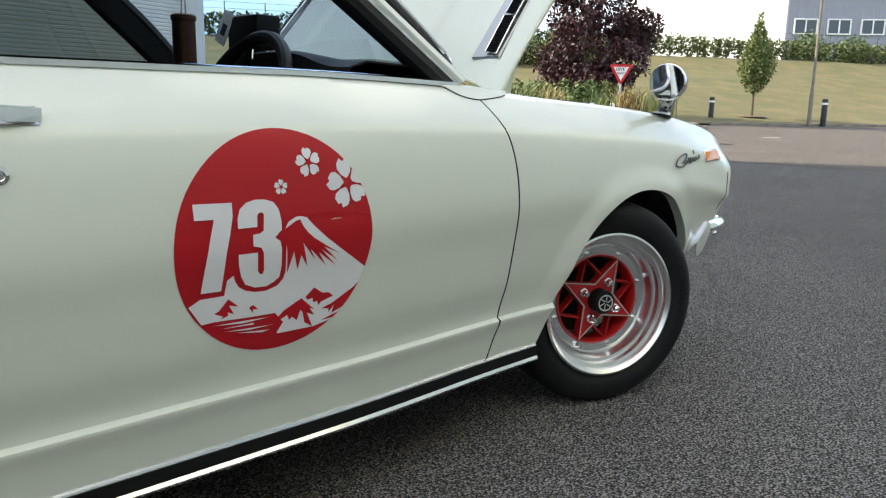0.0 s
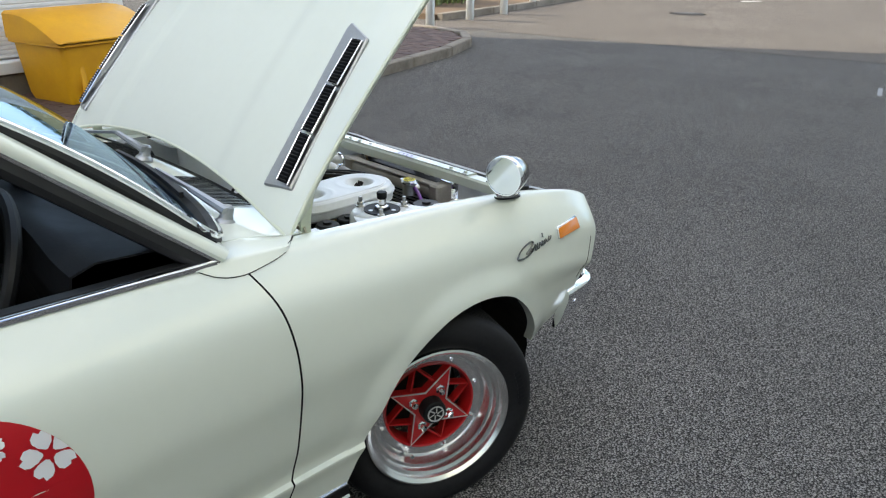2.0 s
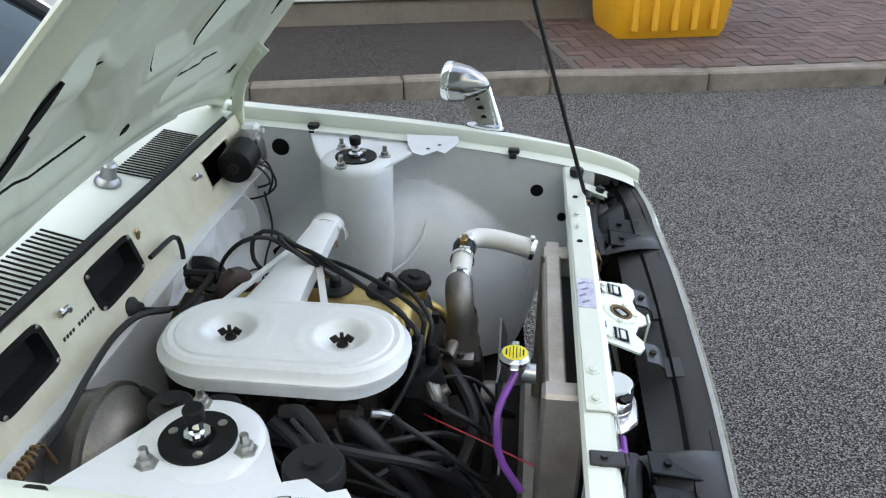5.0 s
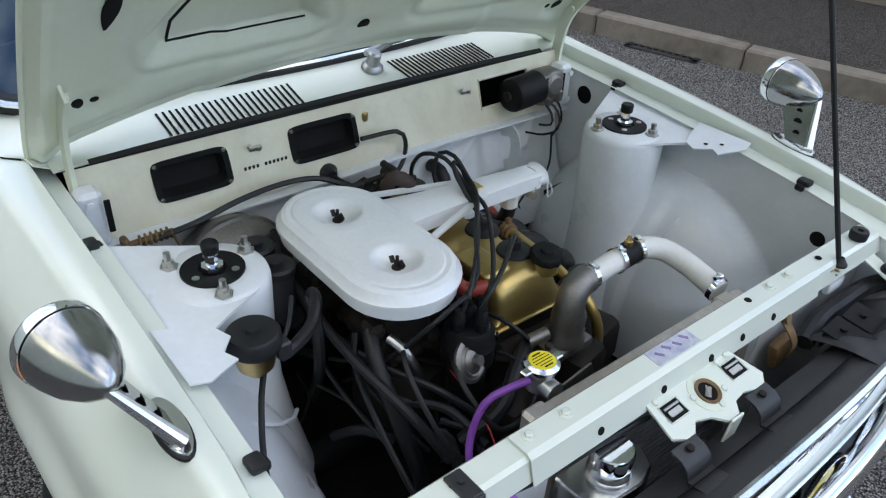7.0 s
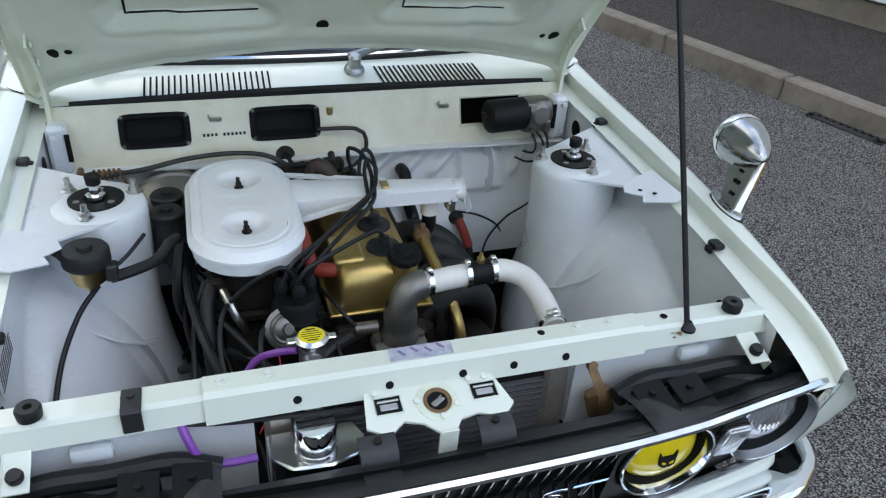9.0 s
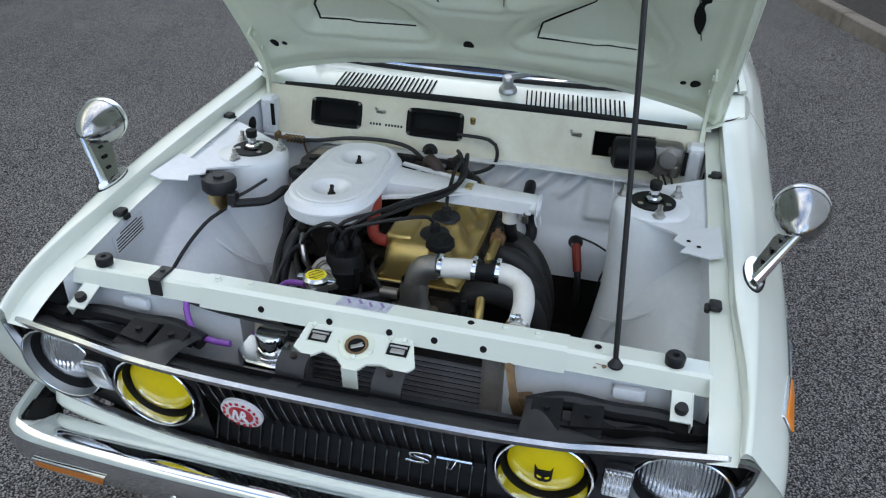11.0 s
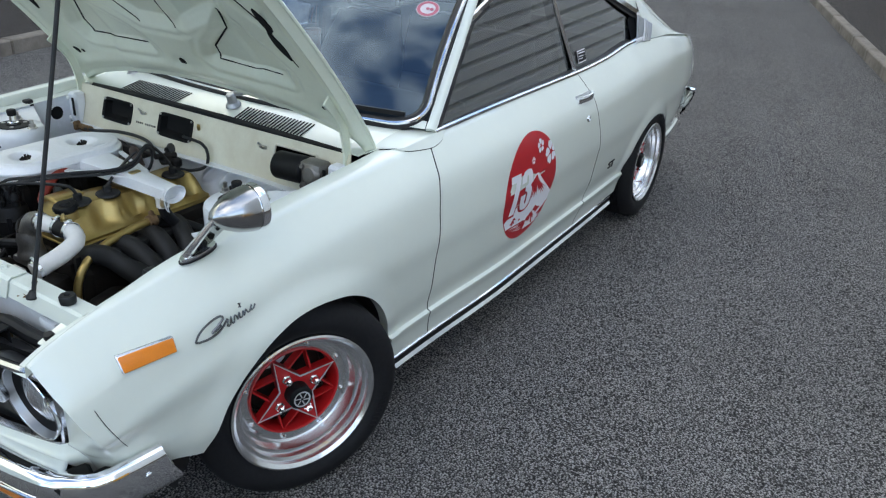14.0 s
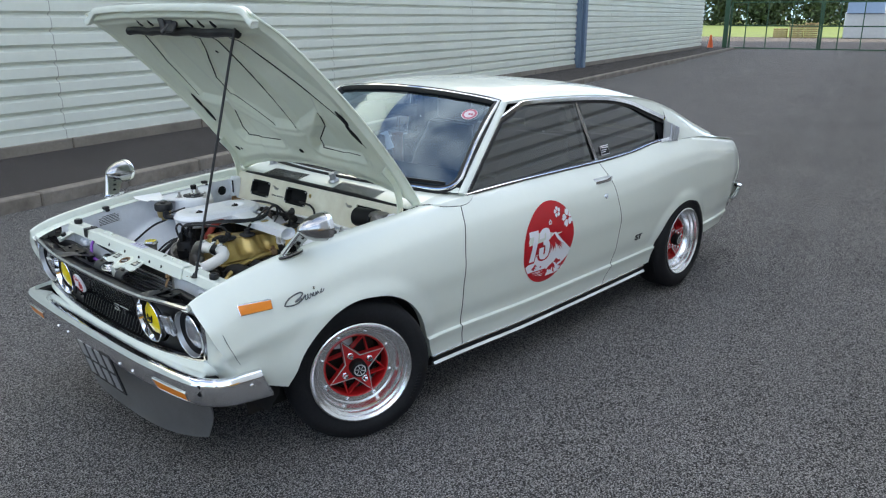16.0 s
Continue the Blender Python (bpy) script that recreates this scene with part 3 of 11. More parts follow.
# ---- clad halls on both sides ----
def clad_wall(name, s0, s1, n, face, z0, z1, pitch, material, label, skew=0.0):
    """A wall of horizontal trapezoid ribs along the road; face is +1 where it looks to greater n, skew the turn from the road's line."""
    base = thing(name, rd(lerp(s0, s1, 0.5), n), label, "wall", kind="structure")
    bm = bmesh.new()
    prof = []
    z = z0
    while z < z1:
        prof += [(0.048, z), (0.046, z + pitch * 0.58), (0.0, z + pitch * 0.74), (0.0, z + pitch * 0.84)]
        z += pitch
    prof.append((0.048, z))
    cuts = max(1, int((s1 - s0) / 5.0))
    for i in range(cuts):
        a, b = lerp(s0, s1, i / cuts), lerp(s0, s1, (i + 1) / cuts) - 0.006
        rows = [[bm.verts.new(rd(q, n + face * d + skew * (q + 3), zz)) for q in (a, b)] for d, zz in prof]
        for r, t in zip(rows, rows[1:]):
            bm.faces.new((r[0], r[1], t[1], t[0]))
    part("cladding", bm, material, base, angle=20)
    bm = bmesh.new()
    m3 = Matrix.Rotation(ROAD + skew, 3, "Z")
    box(bm, rd(lerp(s0, s1, 0.5), n - face * 0.16 + skew * (lerp(s0, s1, 0.5) + 3), (z1 + 0.02) / 2), (s1 - s0, 0.26, z1), 0, m3)
    part("wall_core", bm, "plinth", base)
    return base


WALL_N, WALL_SKEW = -5.87, -0.0137
wr = clad_wall("wall_right", -39.5, 12, WALL_N, 1, 0.218, 7.7, 0.175, "cladding", "grey corrugated metal wall of a long hall", WALL_SKEW)
bm = bmesh.new()
for i in range(26):
    a = -39.5 + i * 2.0
    box(bm, rd(a + 1, WALL_N + 0.02 + WALL_SKEW * (a + 4), 0.150), (1.985, 0.12, 0.14), 0.008, Matrix.Rotation(ROAD + WALL_SKEW, 3, "Z"))
part("plinth", bm, "plinth", wr, "row of concrete plinth blocks")
for s in (-20.9,):
    bm = bmesh.new()
    box(bm, rd(s, -5.53, 3.85), (0.50, 0.18, 7.5), 0.01, Matrix.Rotation(ROAD, 3, "Z"))
    box(bm, rd(s, -5.40, 3.85), (0.22, 0.08, 7.5), 0.01, Matrix.Rotation(ROAD, 3, "Z"))
    part("column", bm, "column_blue", wr, "blue-grey painted steel column")
wlft = clad_wall("wall_left", -42, -1.2, 5.05, -1, 0.36, 7.0, 0.165, "white_cladding", "white ribbed metal wall of a second hall")
bm = bmesh.new()
rows = []
z = 0.40
while z < 7.0:
    for d, dz in ((0.0, 0.0), (0.009, 0.006), (0.009, 0.026), (0.0, 0.032)):
        rows.append([bm.verts.new(rd(q, 5.04 - d, z + dz)) for q in (-1.2, 0.9, 0.91, 3.2)])
    z += 0.036
for r, t in zip(rows, rows[1:]):
    for k in (0, 2):
        bm.faces.new((r[k], r[k + 1], t[k + 1], t[k]))
part("panel_cladding", bm, "white_cladding", wlft, "finely ribbed white panels", angle=20)
bm = bmesh.new()
box(bm, rd(1.0, 5.2, 3.5), (4.4, 0.26, 7.0), 0, Matrix.Rotation(ROAD, 3, "Z"))
part("wall_core", bm, "white_cladding", wlft)
bm = bmesh.new()
box(bm, rd(-19.4, 5.0, 0.16), (45.2, 0.12, 0.24), 0.01, Matrix.Rotation(ROAD, 3, "Z"))
part("plinth", bm, "plinth", wlft)
bm = bmesh.new()
box(bm, rd(-19.4, 4.97, 0.34), (45.2, 0.14, 0.10), 0.008, Matrix.Rotation(ROAD, 3, "Z"))
part("drip_rail", bm, "white_cladding", wlft)
bm = bmesh.new()
box(bm, rd(3.21, 4.98, 3.6), (0.12, 0.2, 7.0), 0.01, Matrix.Rotation(ROAD, 3, "Z"))
part("corner_trim", bm, "white_cladding", wlft)
# unseen tall block, added and shaped so that its shade lies over the yard
bm = bmesh.new()
c1 = Vector((3.3, 12.5, 0))
back = [c1, c1 + Vector((-13.2, 19.9, 0)), rd(-62, 30), rd(-62, 11.2)]
poly_slab(bm, back, 0.0, 17.0)
single("tall_hall", bm, "white_cladding", "unseen tall white block that shades the yard", "building", kind="structure")

# ---- the car: x forward from the front axle, y to its left ----
CAR = thing("car", CAR_AT, "off-white 1970s fastback coupe with its bonnet propped open", "car")

zs_f = pchip([-3.40, -3.25, -2.87, -2.6, -2.2, -1.9, -1.6, -1.06, -0.62, -0.3, 0.0, 0.28, 0.45, 0.55, 0.62, 0.66],
             [0.785, 0.805, 0.862, 0.892, 0.900, 0.876, 0.868, 0.868, 0.858, 0.837, 0.819, 0.794, 0.769, 0.748, 0.724, 0.698])
ys_f = pchip([-3.40, -3.0, -2.6, -2.2, -1.6, -1.06, -0.62, -0.3, 0.0, 0.28, 0.5, 0.66],
             [0.63, 0.69, 0.702, 0.678, 0.685, 0.683, 0.672, 0.662, 0.656, 0.649, 0.641, 0.632])
ym_f = pchip([-3.40, -3.2, -2.9, -2.4, -1.6, -1.0, -0.5, 0.0, 0.34, 0.45, 0.55, 0.62, 0.66],
             [0.665, 0.717, 0.756, 0.780, 0.792, 0.793, 0.771, 0.758, 0.742, 0.734, 0.726, 0.714, 0.698])


def side_y(x, z):
    """Half width of the body side at x and height z."""
    zs, ys, ym = zs_f(x), ys_f(x), ym_f(x)
    d = ys - ym
    zm = min(0.60, zs - 0.20)
    f = pchip([0.0, 0.235, 0.30, 0.326, 0.334, 0.341, 0.43, 0.52, max(zm, 0.53), zs - 0.16, zs - 0.100, zs - 0.084, zs - 0.045, zs - 0.014, zs],
              [-0.10, -0.052, -0.040, -0.0315, -0.0300, -0.0405, -0.022, -0.010, 0.0, d * 0.08, d * 0.21, d * 0.28, d * 0.58, d * 0.87, d])
    tuck = 0.014 * sstep(0.30, 0.56, x) * sstep(0.64, 0.42, z)
    tuck += 0.024 * sstep(0.18, 0.42, x) * sstep(0.46, 0.27, z)
    return ym + f(z) - tuck


arch_r = pchip([0, 5, 12, 25, 41, 55, 65, 85, 103, 113, 129, 140, 150, 163, 175, 184],
               [0.358, 0.354, 0.343, 0.342, 0.350, 0.357, 0.362, 0.360, 0.357, 0.352, 0.344, 0.337, 0.331, 0.335, 0.351, 0.378])
ARCH_F, ARCH_R = (0.015, 0.245, arch_r), (-2.405, 0.235, lambda a: 0.318)
ARCH_L = (0.015, 0.245, lambda a: arch_r(a) + 0.014 * sstep(20, 40, a) * sstep(100, 70, a))


def arch_at(arch, x, z):
    """Radius of a wheel arch towards (x, z)."""
    return arch[2](math.degrees(math.atan2(z - arch[1], x - arch[0]) + 0.5) % 360 - math.degrees(0.5))


gap_f = pchip([0.20, 0.26, 0.333, 0.43, 0.55, 0.65, 0.72, 0.78, 0.832, 0.88], [-0.540, -0.525, -0.508, -0.497, -0.491, -0.493, -0.502, -0.519, -0.546, -0.578])
gap_r = pchip([0.2, 0.27, 0.34, 0.42, 0.542, 0.727, 0.80, 0.88], [-1.585, -1.605, -1.650, -1.668, -1.668, -1.618, -1.596, -1.590])
nose_x = pchip([0.20, 0.30, 0.385, 0.47, 0.53, 0.61, 0.69, 0.74], [0.30, 0.370, 0.440, 0.520, 0.570, 0.612, 0.634, 0.640])
tail_x = pchip([0.2, 0.30, 0.38, 0.47, 0.62, 0.75, 0.80], [-3.05, -3.16, -3.30, -3.37, -3.385, -3.33, -3.26])


def side_panel(name, side, xa, xb, bottom, nu, nv, arch=None, crown=0, label=""):
    """One panel of the body side between the edges xa(z) in front and xb(z) behind; crown: rows over the top."""
    bm = bmesh.new()
    cols = []
    for i in range(nu + 1):
        u = i / nu
        x0 = lerp(xa(0.6), xb(0.6), u)
        col = []
        zt, zb = zs_f(x0), bottom(x0)
        fine = sstep(-0.04, -0.34, x0)
        for j in range(nv + 1):
            z = lerp(zb, zt, j / nv)
            if fine > 0:
                zf = lerp(zb, 0.326, j / 8) if j <= 8 else (0.329, 0.332, 0.335, 0.338, 0.341, 0.344)[j - 9] if j <= 14 else lerp(0.344, zt, (j - 14) / (nv - 14))
                z = lerp(z, zf, fine)
            x = lerp(xa(z), xb(z), u)
            zz = min(z, zs_f(x))
            col.append(bm.verts.new((x, side * side_y(x, zz), zz)))
        if crown:
            x = col[-1].co.x
            z, y = zs_f(x), ys_f(x)
            yin = min(y - 0.010, lerp(0.613, 0.627, sstep(0.30, 0.55, x)))
            for q in (0.25, 0.5, 0.75, 1.0):
                col.append(bm.verts.new((x, side * lerp(y, yin, q), z + 0.0035 * math.sin(q * math.pi * 0.8))))
            col.append(bm.verts.new((x, side * (yin - 0.004), z - 0.006)))
            col.append(bm.verts.new((x, side * (yin - 0.004), z - 0.026)))
            col.append(bm.verts.new((x, side * 0.577, z - 0.030)))
        else:
            x = col[-1].co.x
            z, y = zs_f(x), ys_f(x)
            col.append(bm.verts.new((x, side * (y - 0.02), z + 0.001)))
        cols.append(col)
    cell = 0.02
    for a, b in zip(cols, cols[1:]):
        for j in range(len(a) - 1):
            q = (a[j], b[j], b[j + 1], a[j + 1])
            if arch:
                c = sum((v.co for v in q), Vector()) / 4
                if math.hypot(c.x - arch[0], c.z - arch[1]) < arch_at(arch, c.x, c.z) and abs(c.y) > 0.55:
                    continue
            bm.faces.new(q)
    if arch:
        edge = []
        bmesh.ops.delete(bm, geom=[v for v in bm.verts if not v.link_faces], context="VERTS")
        for v in bm.verts:
            if v.is_boundary:
                r = math.hypot(v.co.x - arch[0], v.co.z - arch[1])
                ra = arch_at(arch, v.co.x, v.co.z)
                if abs(r - ra) < cell and v.co.z > 0.215:
                    f = ra / r
                    v.co.x = arch[0] + (v.co.x - arch[0]) * f
                    v.co.z = arch[1] + (v.co.z - arch[1]) * f
                    v.co.y = side * (side_y(v.co.x, v.co.z) + 0.010 * sstep(0.30, 0.42, v.co.z) + 0.002)
                    edge.append(v)
        on_edge = set(edge)
        for v in bm.verts:
            if v not in on_edge:
                d = math.hypot(v.co.x - arch[0], v.co.z - arch[1]) - arch_at(arch, v.co.x, v.co.z)
                if -0.01 < d < 0.075 and abs(v.co.y) > 0.6:
                    v.co.y += side * (0.010 * sstep(0.30, 0.42, v.co.z) + 0.002) * sstep(0.075, 0.0, d)
        inner = {v: bm.verts.new((arch[0] + (v.co.x - arch[0]) * 1.01, v.co.y - side * 0.03, arch[1] + (v.co.z - arch[1]) * 1.01)) for v in edge}
        for e in [e for e in bm.edges if e.is_boundary and e.verts[0] in inner and e.verts[1] in inner]:
            a, b = e.verts
            bm.faces.new((a, b, inner[b], inner[a]))
    return part(name, bm, "paint", CAR, label, angle=40)


def fender_bottom(x):
    return 0.272 + max(0.0, x - 0.36) * 0.50 if x > 0 else 0.222


DOORS = {}
for side in (1, -1):
    side_panel("front_fender", side, nose_x, lambda z: gap_f(z) + 0.0025, fender_bottom, 84, 52, ARCH_L if side > 0 else ARCH_F, crown=1)
    DOORS[side] = side_panel("door", side, lambda z: gap_f(z) - 0.0025, lambda z: gap_r(z) + 0.0025, lambda x: 0.240, 64, 52)
    side_panel("rear_quarter", side, lambda z: gap_r(z) - 0.0025, tail_x, lambda x: lerp(0.245, 0.27, sstep(-2.6, -3.2, x)), 110, 52, ARCH_R)
    # dark shell just inside the panels, seen in the shut lines
    bm = bmesh.new()
    sheet(bm, lambda u, v: Vector((lerp(-0.42, -1.72, u), side * (side_y(lerp(-0.42, -1.72, u), lerp(0.25, 0.85, v)) - 0.016), lerp(0.25, 0.85, v))), 26, 20)
    part("door_aperture", bm, "black_gap", CAR)
    # sill, its black strip and the bright mouldings
    bm = bmesh.new()
    line = [Vector((x, side * (side_y(x, 0.232) - 0.001), 0.229)) for x in np.linspace(-0.352, -2.03, 24)]
    sweep(bm, line, [(-0.012, -0.014), (0.006, -0.014), (0.006, 0.010), (-0.012, 0.010)])
    part("sill", bm, "black_plastic", CAR, "black sill strip")
    bm = bmesh.new()
    sweep(bm, [p + Vector((0, side * 0.007, -0.018)) for p in line], [(side * a, b) for a, b in ((-0.008, -0.007), (0.008, -0.007), (0.009, -0.003), (0.001, 0.007), (-0.008, 0.007))])
    part("sill_moulding", bm, "chrome", CAR, "bright metal sill moulding")
    bm = bmesh.new()
    sweep(bm, [p + Vector((0, side * 0.005, 0.012)) for p in line], [(side * a, b) for a, b in ((-0.004, -0.003), (0.004, -0.003), (0.003, 0.001), (-0.003, 0.004))])
    part("sill_beading", bm, "chrome", CAR)
    # floor edge under the sill
    bm = bmesh.new()
    box(bm, (-1.19, side * 0.63, 0.210), (1.66, 0.12, 0.06), 0.01)
    part("sill_underside", bm, "soot_shade", CAR)
    # wheel housings
    for (cx, cz, r), d in ((ARCH_F, 0.22), (ARCH_R, 0.26)):
        bm = bmesh.new()

        def housing(u, v):
            a = lerp(0.02, math.pi + 0.04, u)
            q = r(math.degrees(a))
            y0 = side_y(cx + q * math.cos(a), cz + q * math.sin(a)) - 0.022
            return Vector((cx + (q + 0.012) * math.cos(a), side * lerp(y0, 0.715 - d, v), cz + (q + 0.012) * math.sin(a)))
        sheet(bm, housing, 32, 4)
        part("wheel_housing", bm, "soot_shade", CAR)
        bm = bmesh.new()
        bm.faces.new([bm.verts.new((cx + 0.375 * math.cos(a), side * (0.725 - d), cz + 0.375 * math.sin(a))) for a in np.linspace(-0.15, math.pi + 0.15, 20)])
        part("wheel_housing", bm, "soot_shade", CAR)
    # belt line moulding
    bm = bmesh.new()
    pts = [Vector((x, side * (ys_f(x) - 0.004), zs_f(x) + 0.004)) for x in np.linspace(-0.60, -2.22, 40)]
    sweep(bm, pts, [(-0.008, -0.004), (0.008, -0.004), (0.008, 0.005), (0.003, 0.008), (-0.003, 0.008), (-0.008, 0.005)])
    part("belt_moulding", bm, "chrome", CAR, "bright metal window sill moulding")
    bm = bmesh.new()
    sweep(bm, [p + Vector((0, -side * 0.02, 0.002)) for p in pts], [(-0.012, -0.02), (0.012, -0.02), (0.012, 0.006), (-0.012, 0.006)])
    part("window_seal", bm, "black_rubber", CAR)

# ---- greenhouse ----
yd_f = pchip([-3.05, -2.8, -2.45, -2.2, -1.95, -1.6, -1.2, -0.98], [0.598, 0.612, 0.615, 0.598, 0.580, 0.566, 0.556, 0.544])
zd_f = pchip([-3.05, -2.8, -2.45, -2.2, -1.95, -1.6, -1.2, -0.98], [0.846, 0.922, 1.046, 1.116, 1.153, 1.182, 1.194, 1.190])
zc_f = pchip([-3.36, -3.2, -3.0, -2.7, -2.3, -1.9, -1.4, -1.1, -0.93], [0.795, 0.815, 0.845, 0.930, 1.095, 1.216, 1.252, 1.248, 1.232])


def roof_at(u, v):
    x = lerp(-0.93, -3.05, u)
    q = lerp(-1, 1, v)
    x -= 0.055 * q * q * (1 - sstep(0, 0.12, u))
    y = q * yd_f(x)
    a = abs(q)
    drop = 0.55 * a ** 2.2 + 0.45 * a ** 8
    z = lerp(zc_f(x), zd_f(x), drop)
    return Vector((x, y, z))


bm = bmesh.new()
sheet(bm, roof_at, 70, 44)
thicken(bm, -0.012)
part("roof", bm, "paint", CAR, angle=50)
# deck and tail
bm = bmesh.new()
sheet(bm, lambda u, v: Vector((lerp(-3.03, -3.36, u), lerp(-1, 1, v) * ys_f(lerp(-3.03, -3.36, u)), lerp(zc_f(lerp(-3.03, -3.36, u)), zs_f(lerp(-3.03, -3.36, u)) + 0.002, abs(lerp(-1, 1, v)) ** 3))), 12, 30)
part("tail_deck", bm, "paint", CAR, angle=50)
bm = bmesh.new()
sheet(bm, lambda u, v: Vector((tail_x(lerp(0.27, 0.795, v)) - 0.03 * (1 - abs(lerp(-1, 1, u)) ** 4), lerp(-1, 1, u) * min(0.70, side_y(-3.3, lerp(0.27, 0.795, v)) - 0.02), lerp(0.27, 0.795, v))), 24, 16)
part("tail_panel", bm, "paint", CAR)
zw_f = pchip([-2.4, -2.335, -2.17, -1.985, -1.74, -1.5, -1.2, -0.98], [1.000, 1.022, 1.078, 1.138, 1.174, 1.186, 1.194, 1.190])


def yw_f(x):
    return lerp(yd_f(x), ys_f(x), max(0.0, zd_f(x) - zw_f(x)) / (zd_f(x) - zs_f(x)))


VENT = ((-2.312, 1.010), (-2.263, 0.896), (-2.443, 0.958), (-2.394, 0.893))
for side in (1, -1):
    # roof flank above the falling window line
    bm = bmesh.new()
    sheet(bm, lambda u, v: Vector((lerp(-1.45, -2.34, u), side * (lerp(yd_f(lerp(-1.45, -2.34, u)), yw_f(lerp(-1.45, -2.34, u)), v) + 0.002), lerp(zd_f(lerp(-1.45, -2.34, u)), min(zd_f(lerp(-1.45, -2.34, u)), zw_f(lerp(-1.45, -2.34, u))), v) + 0.001)), 30, 4)
    part("roof_flank", bm, "paint", CAR, angle=60)
    # sail panel between the roof's edge and the shoulder
    bm = bmesh.new()

    def sail(u, v):
        x = lerp(-2.335, -3.05, u)
        a = Vector((x, side * (yd_f(x) + 0.001), zd_f(x)))
        b = Vector((x, side * ys_f(x), zs_f(x)))
        p = a.lerp(b, v)
        p.y += side * 0.012 * math.sin(v * math.pi) * (1 - u)
        return p
    sheet(bm, sail, 30, 10)
    sailp = part("sail_panel", bm, "paint", CAR, angle=60)
    # vent behind the side window
    def on_sail(x, z, h):
        q = (zd_f(x) - z) / max(0.02, zd_f(x) - zs_f(x))
        return Vector((x, side * (lerp(yd_f(x), ys_f(x), q) + 0.012 * math.sin(min(1, max(0, q)) * math.pi) + h), z))
    ve = bmesh.new()
    prism(ve, [VENT[0], VENT[1], VENT[3], VENT[2]], lambda p, q, h: on_sail(p, q, h - 0.003), 0.007)
    vent = part("quarter_vent", ve, "brushed_vent", sailp, "ribbed bright metal air outlet")
    for k in range(4):
        f = (0.48, 0.65, 0.82, 0.97)[k]
        ve = bmesh.new()
        t0 = Vector(VENT[0]).lerp(Vector(VENT[2]), f)
        t1 = Vector(VENT[1]).lerp(Vector(VENT[3]), f)
        sweep(ve, [on_sail(t0.x, t0.y, 0.006), on_sail((t0.x + t1.x) / 2, (t0.y + t1.y) / 2, 0.006), on_sail(t1.x, t1.y, 0.006)], [(-0.007, -0.004), (0.007, -0.004), (0.006, 0.004), (-0.002, 0.005)], up=(0, side, 0))
        part("vent_rib", ve, "brushed_vent", vent)
    # front pillar
    bm = bmesh.new()
    A0, A1 = Vector((-0.572, side * 0.656, 0.868)), Vector((-0.978, side * 0.541, 1.196))
    B0, B1 = Vector((-0.588, side * 0.663, 0.868)), Vector((-0.998, side * 0.549, 1.196))

    def pillar(u, v):
        a, b = A0.lerp(A1, u), B0.lerp(B1, u)
        p = a.lerp(b, v)
        p.y += side * 0.008 * math.sin(v * math.pi)
        return p
    sheet(bm, pillar, 12, 6)
    thicken(bm, -0.012)
    part("front_pillar", bm, "paint", CAR, angle=50)
    # bright drip moulding over the side windows
    bm = bmesh.new()
    pts = [lerp(B0, B1, k / 10) + Vector((0, side * 0.006, 0)) for k in range(9)]
    pts += [Vector((x, side * (yw_f(x) + 0.004), min(zd_f(x), zw_f(x)) - 0.004)) for x in np.linspace(-1.11, -2.32, 32)]
    sweep(bm, pts, [(-0.007, -0.010), (0.007, -0.010), (0.007, 0.008), (0.0, 0.011), (-0.007, 0.008)], up=None)
    part("drip_moulding", bm, "chrome", CAR, "bright metal drip moulding")
    # window frame strips
    bm = bmesh.new()
    sweep(bm, [p + Vector((-0.020, -side * 0.014, -0.014)) for p in pts], circle(0.020, 8), up=None)
    part("window_frame", bm, "black_rubber", CAR)
    bm = bmesh.new()
    sweep(bm, [(-1.600, side * 0.668, 0.872), (-1.535, side * 0.556, 1.180)], [(-0.012, -0.006), (0.012, -0.006), (0.012, 0.006), (-0.012, 0.006)])
    part("window_divider", bm, "worn_chrome", CAR)
    # rear window corner frame
    bm = bmesh.new()
    hose(bm, [(-2.335, side * 0.634, 1.018), (-2.340, side * 0.648, 0.965), (-2.335, side * 0.664, 0.922), (-2.31, side * 0.676, 0.906), (-2.22, side * 0.678, 0.903)], 0.014, 10)
    part("window_corner", bm, "chrome", CAR)
    bm = bmesh.new()
    sheet(bm, lambda u, v: Vector((lerp(-1.6, -2.335, u), side * (yw_f(lerp(-1.6, -2.335, u)) - 0.002 + 0.006 * v), min(zd_f(lerp(-1.6, -2.335, u)), zw_f(lerp(-1.6, -2.335, u))) - 0.006 - v * lerp(0.012, 0.030, sstep(0.1, 0.9, u)))), 24, 3)
    part("window_band", bm, "black_rubber", CAR)
    # inner lining of the roof side and pillar
    bm = bmesh.new()
    sheet(bm, lambda u, v: Vector((lerp(-1.02, -2.3, u), side * (lerp(yd_f(lerp(-1.02, -2.3, u)), 0.40, v) - 0.02), zd_f(lerp(-1.02, -2.3, u)) - 0.012 + 0.03 * v)), 16, 4)
    part("roof_lining", bm, "dark_trim", CAR)
    # side glass: the left panes are shut, the right front pane is wound down

    def pane(x_of, name, mat_name):
        b = bmesh.new()

        def f(u, v):
            x = x_of(u, v)
            z = lerp(zs_f(x), min(zd_f(x), zw_f(x)) - 0.01, v)
            return Vector((x, side * (0.660 - 0.32 * (z - 0.87)), z))
        sheet(b, f, 20, 10)
        o = part(name, b, mat_name, DOORS[side] if name == "door_glass" else CAR)
        o.visible_shadow = False
    if side > 0:
        pane(lambda u, v: lerp(lerp(-0.61, -1.02, v), lerp(-1.60, -1.54, v), u), "door_glass", "dark_pane")
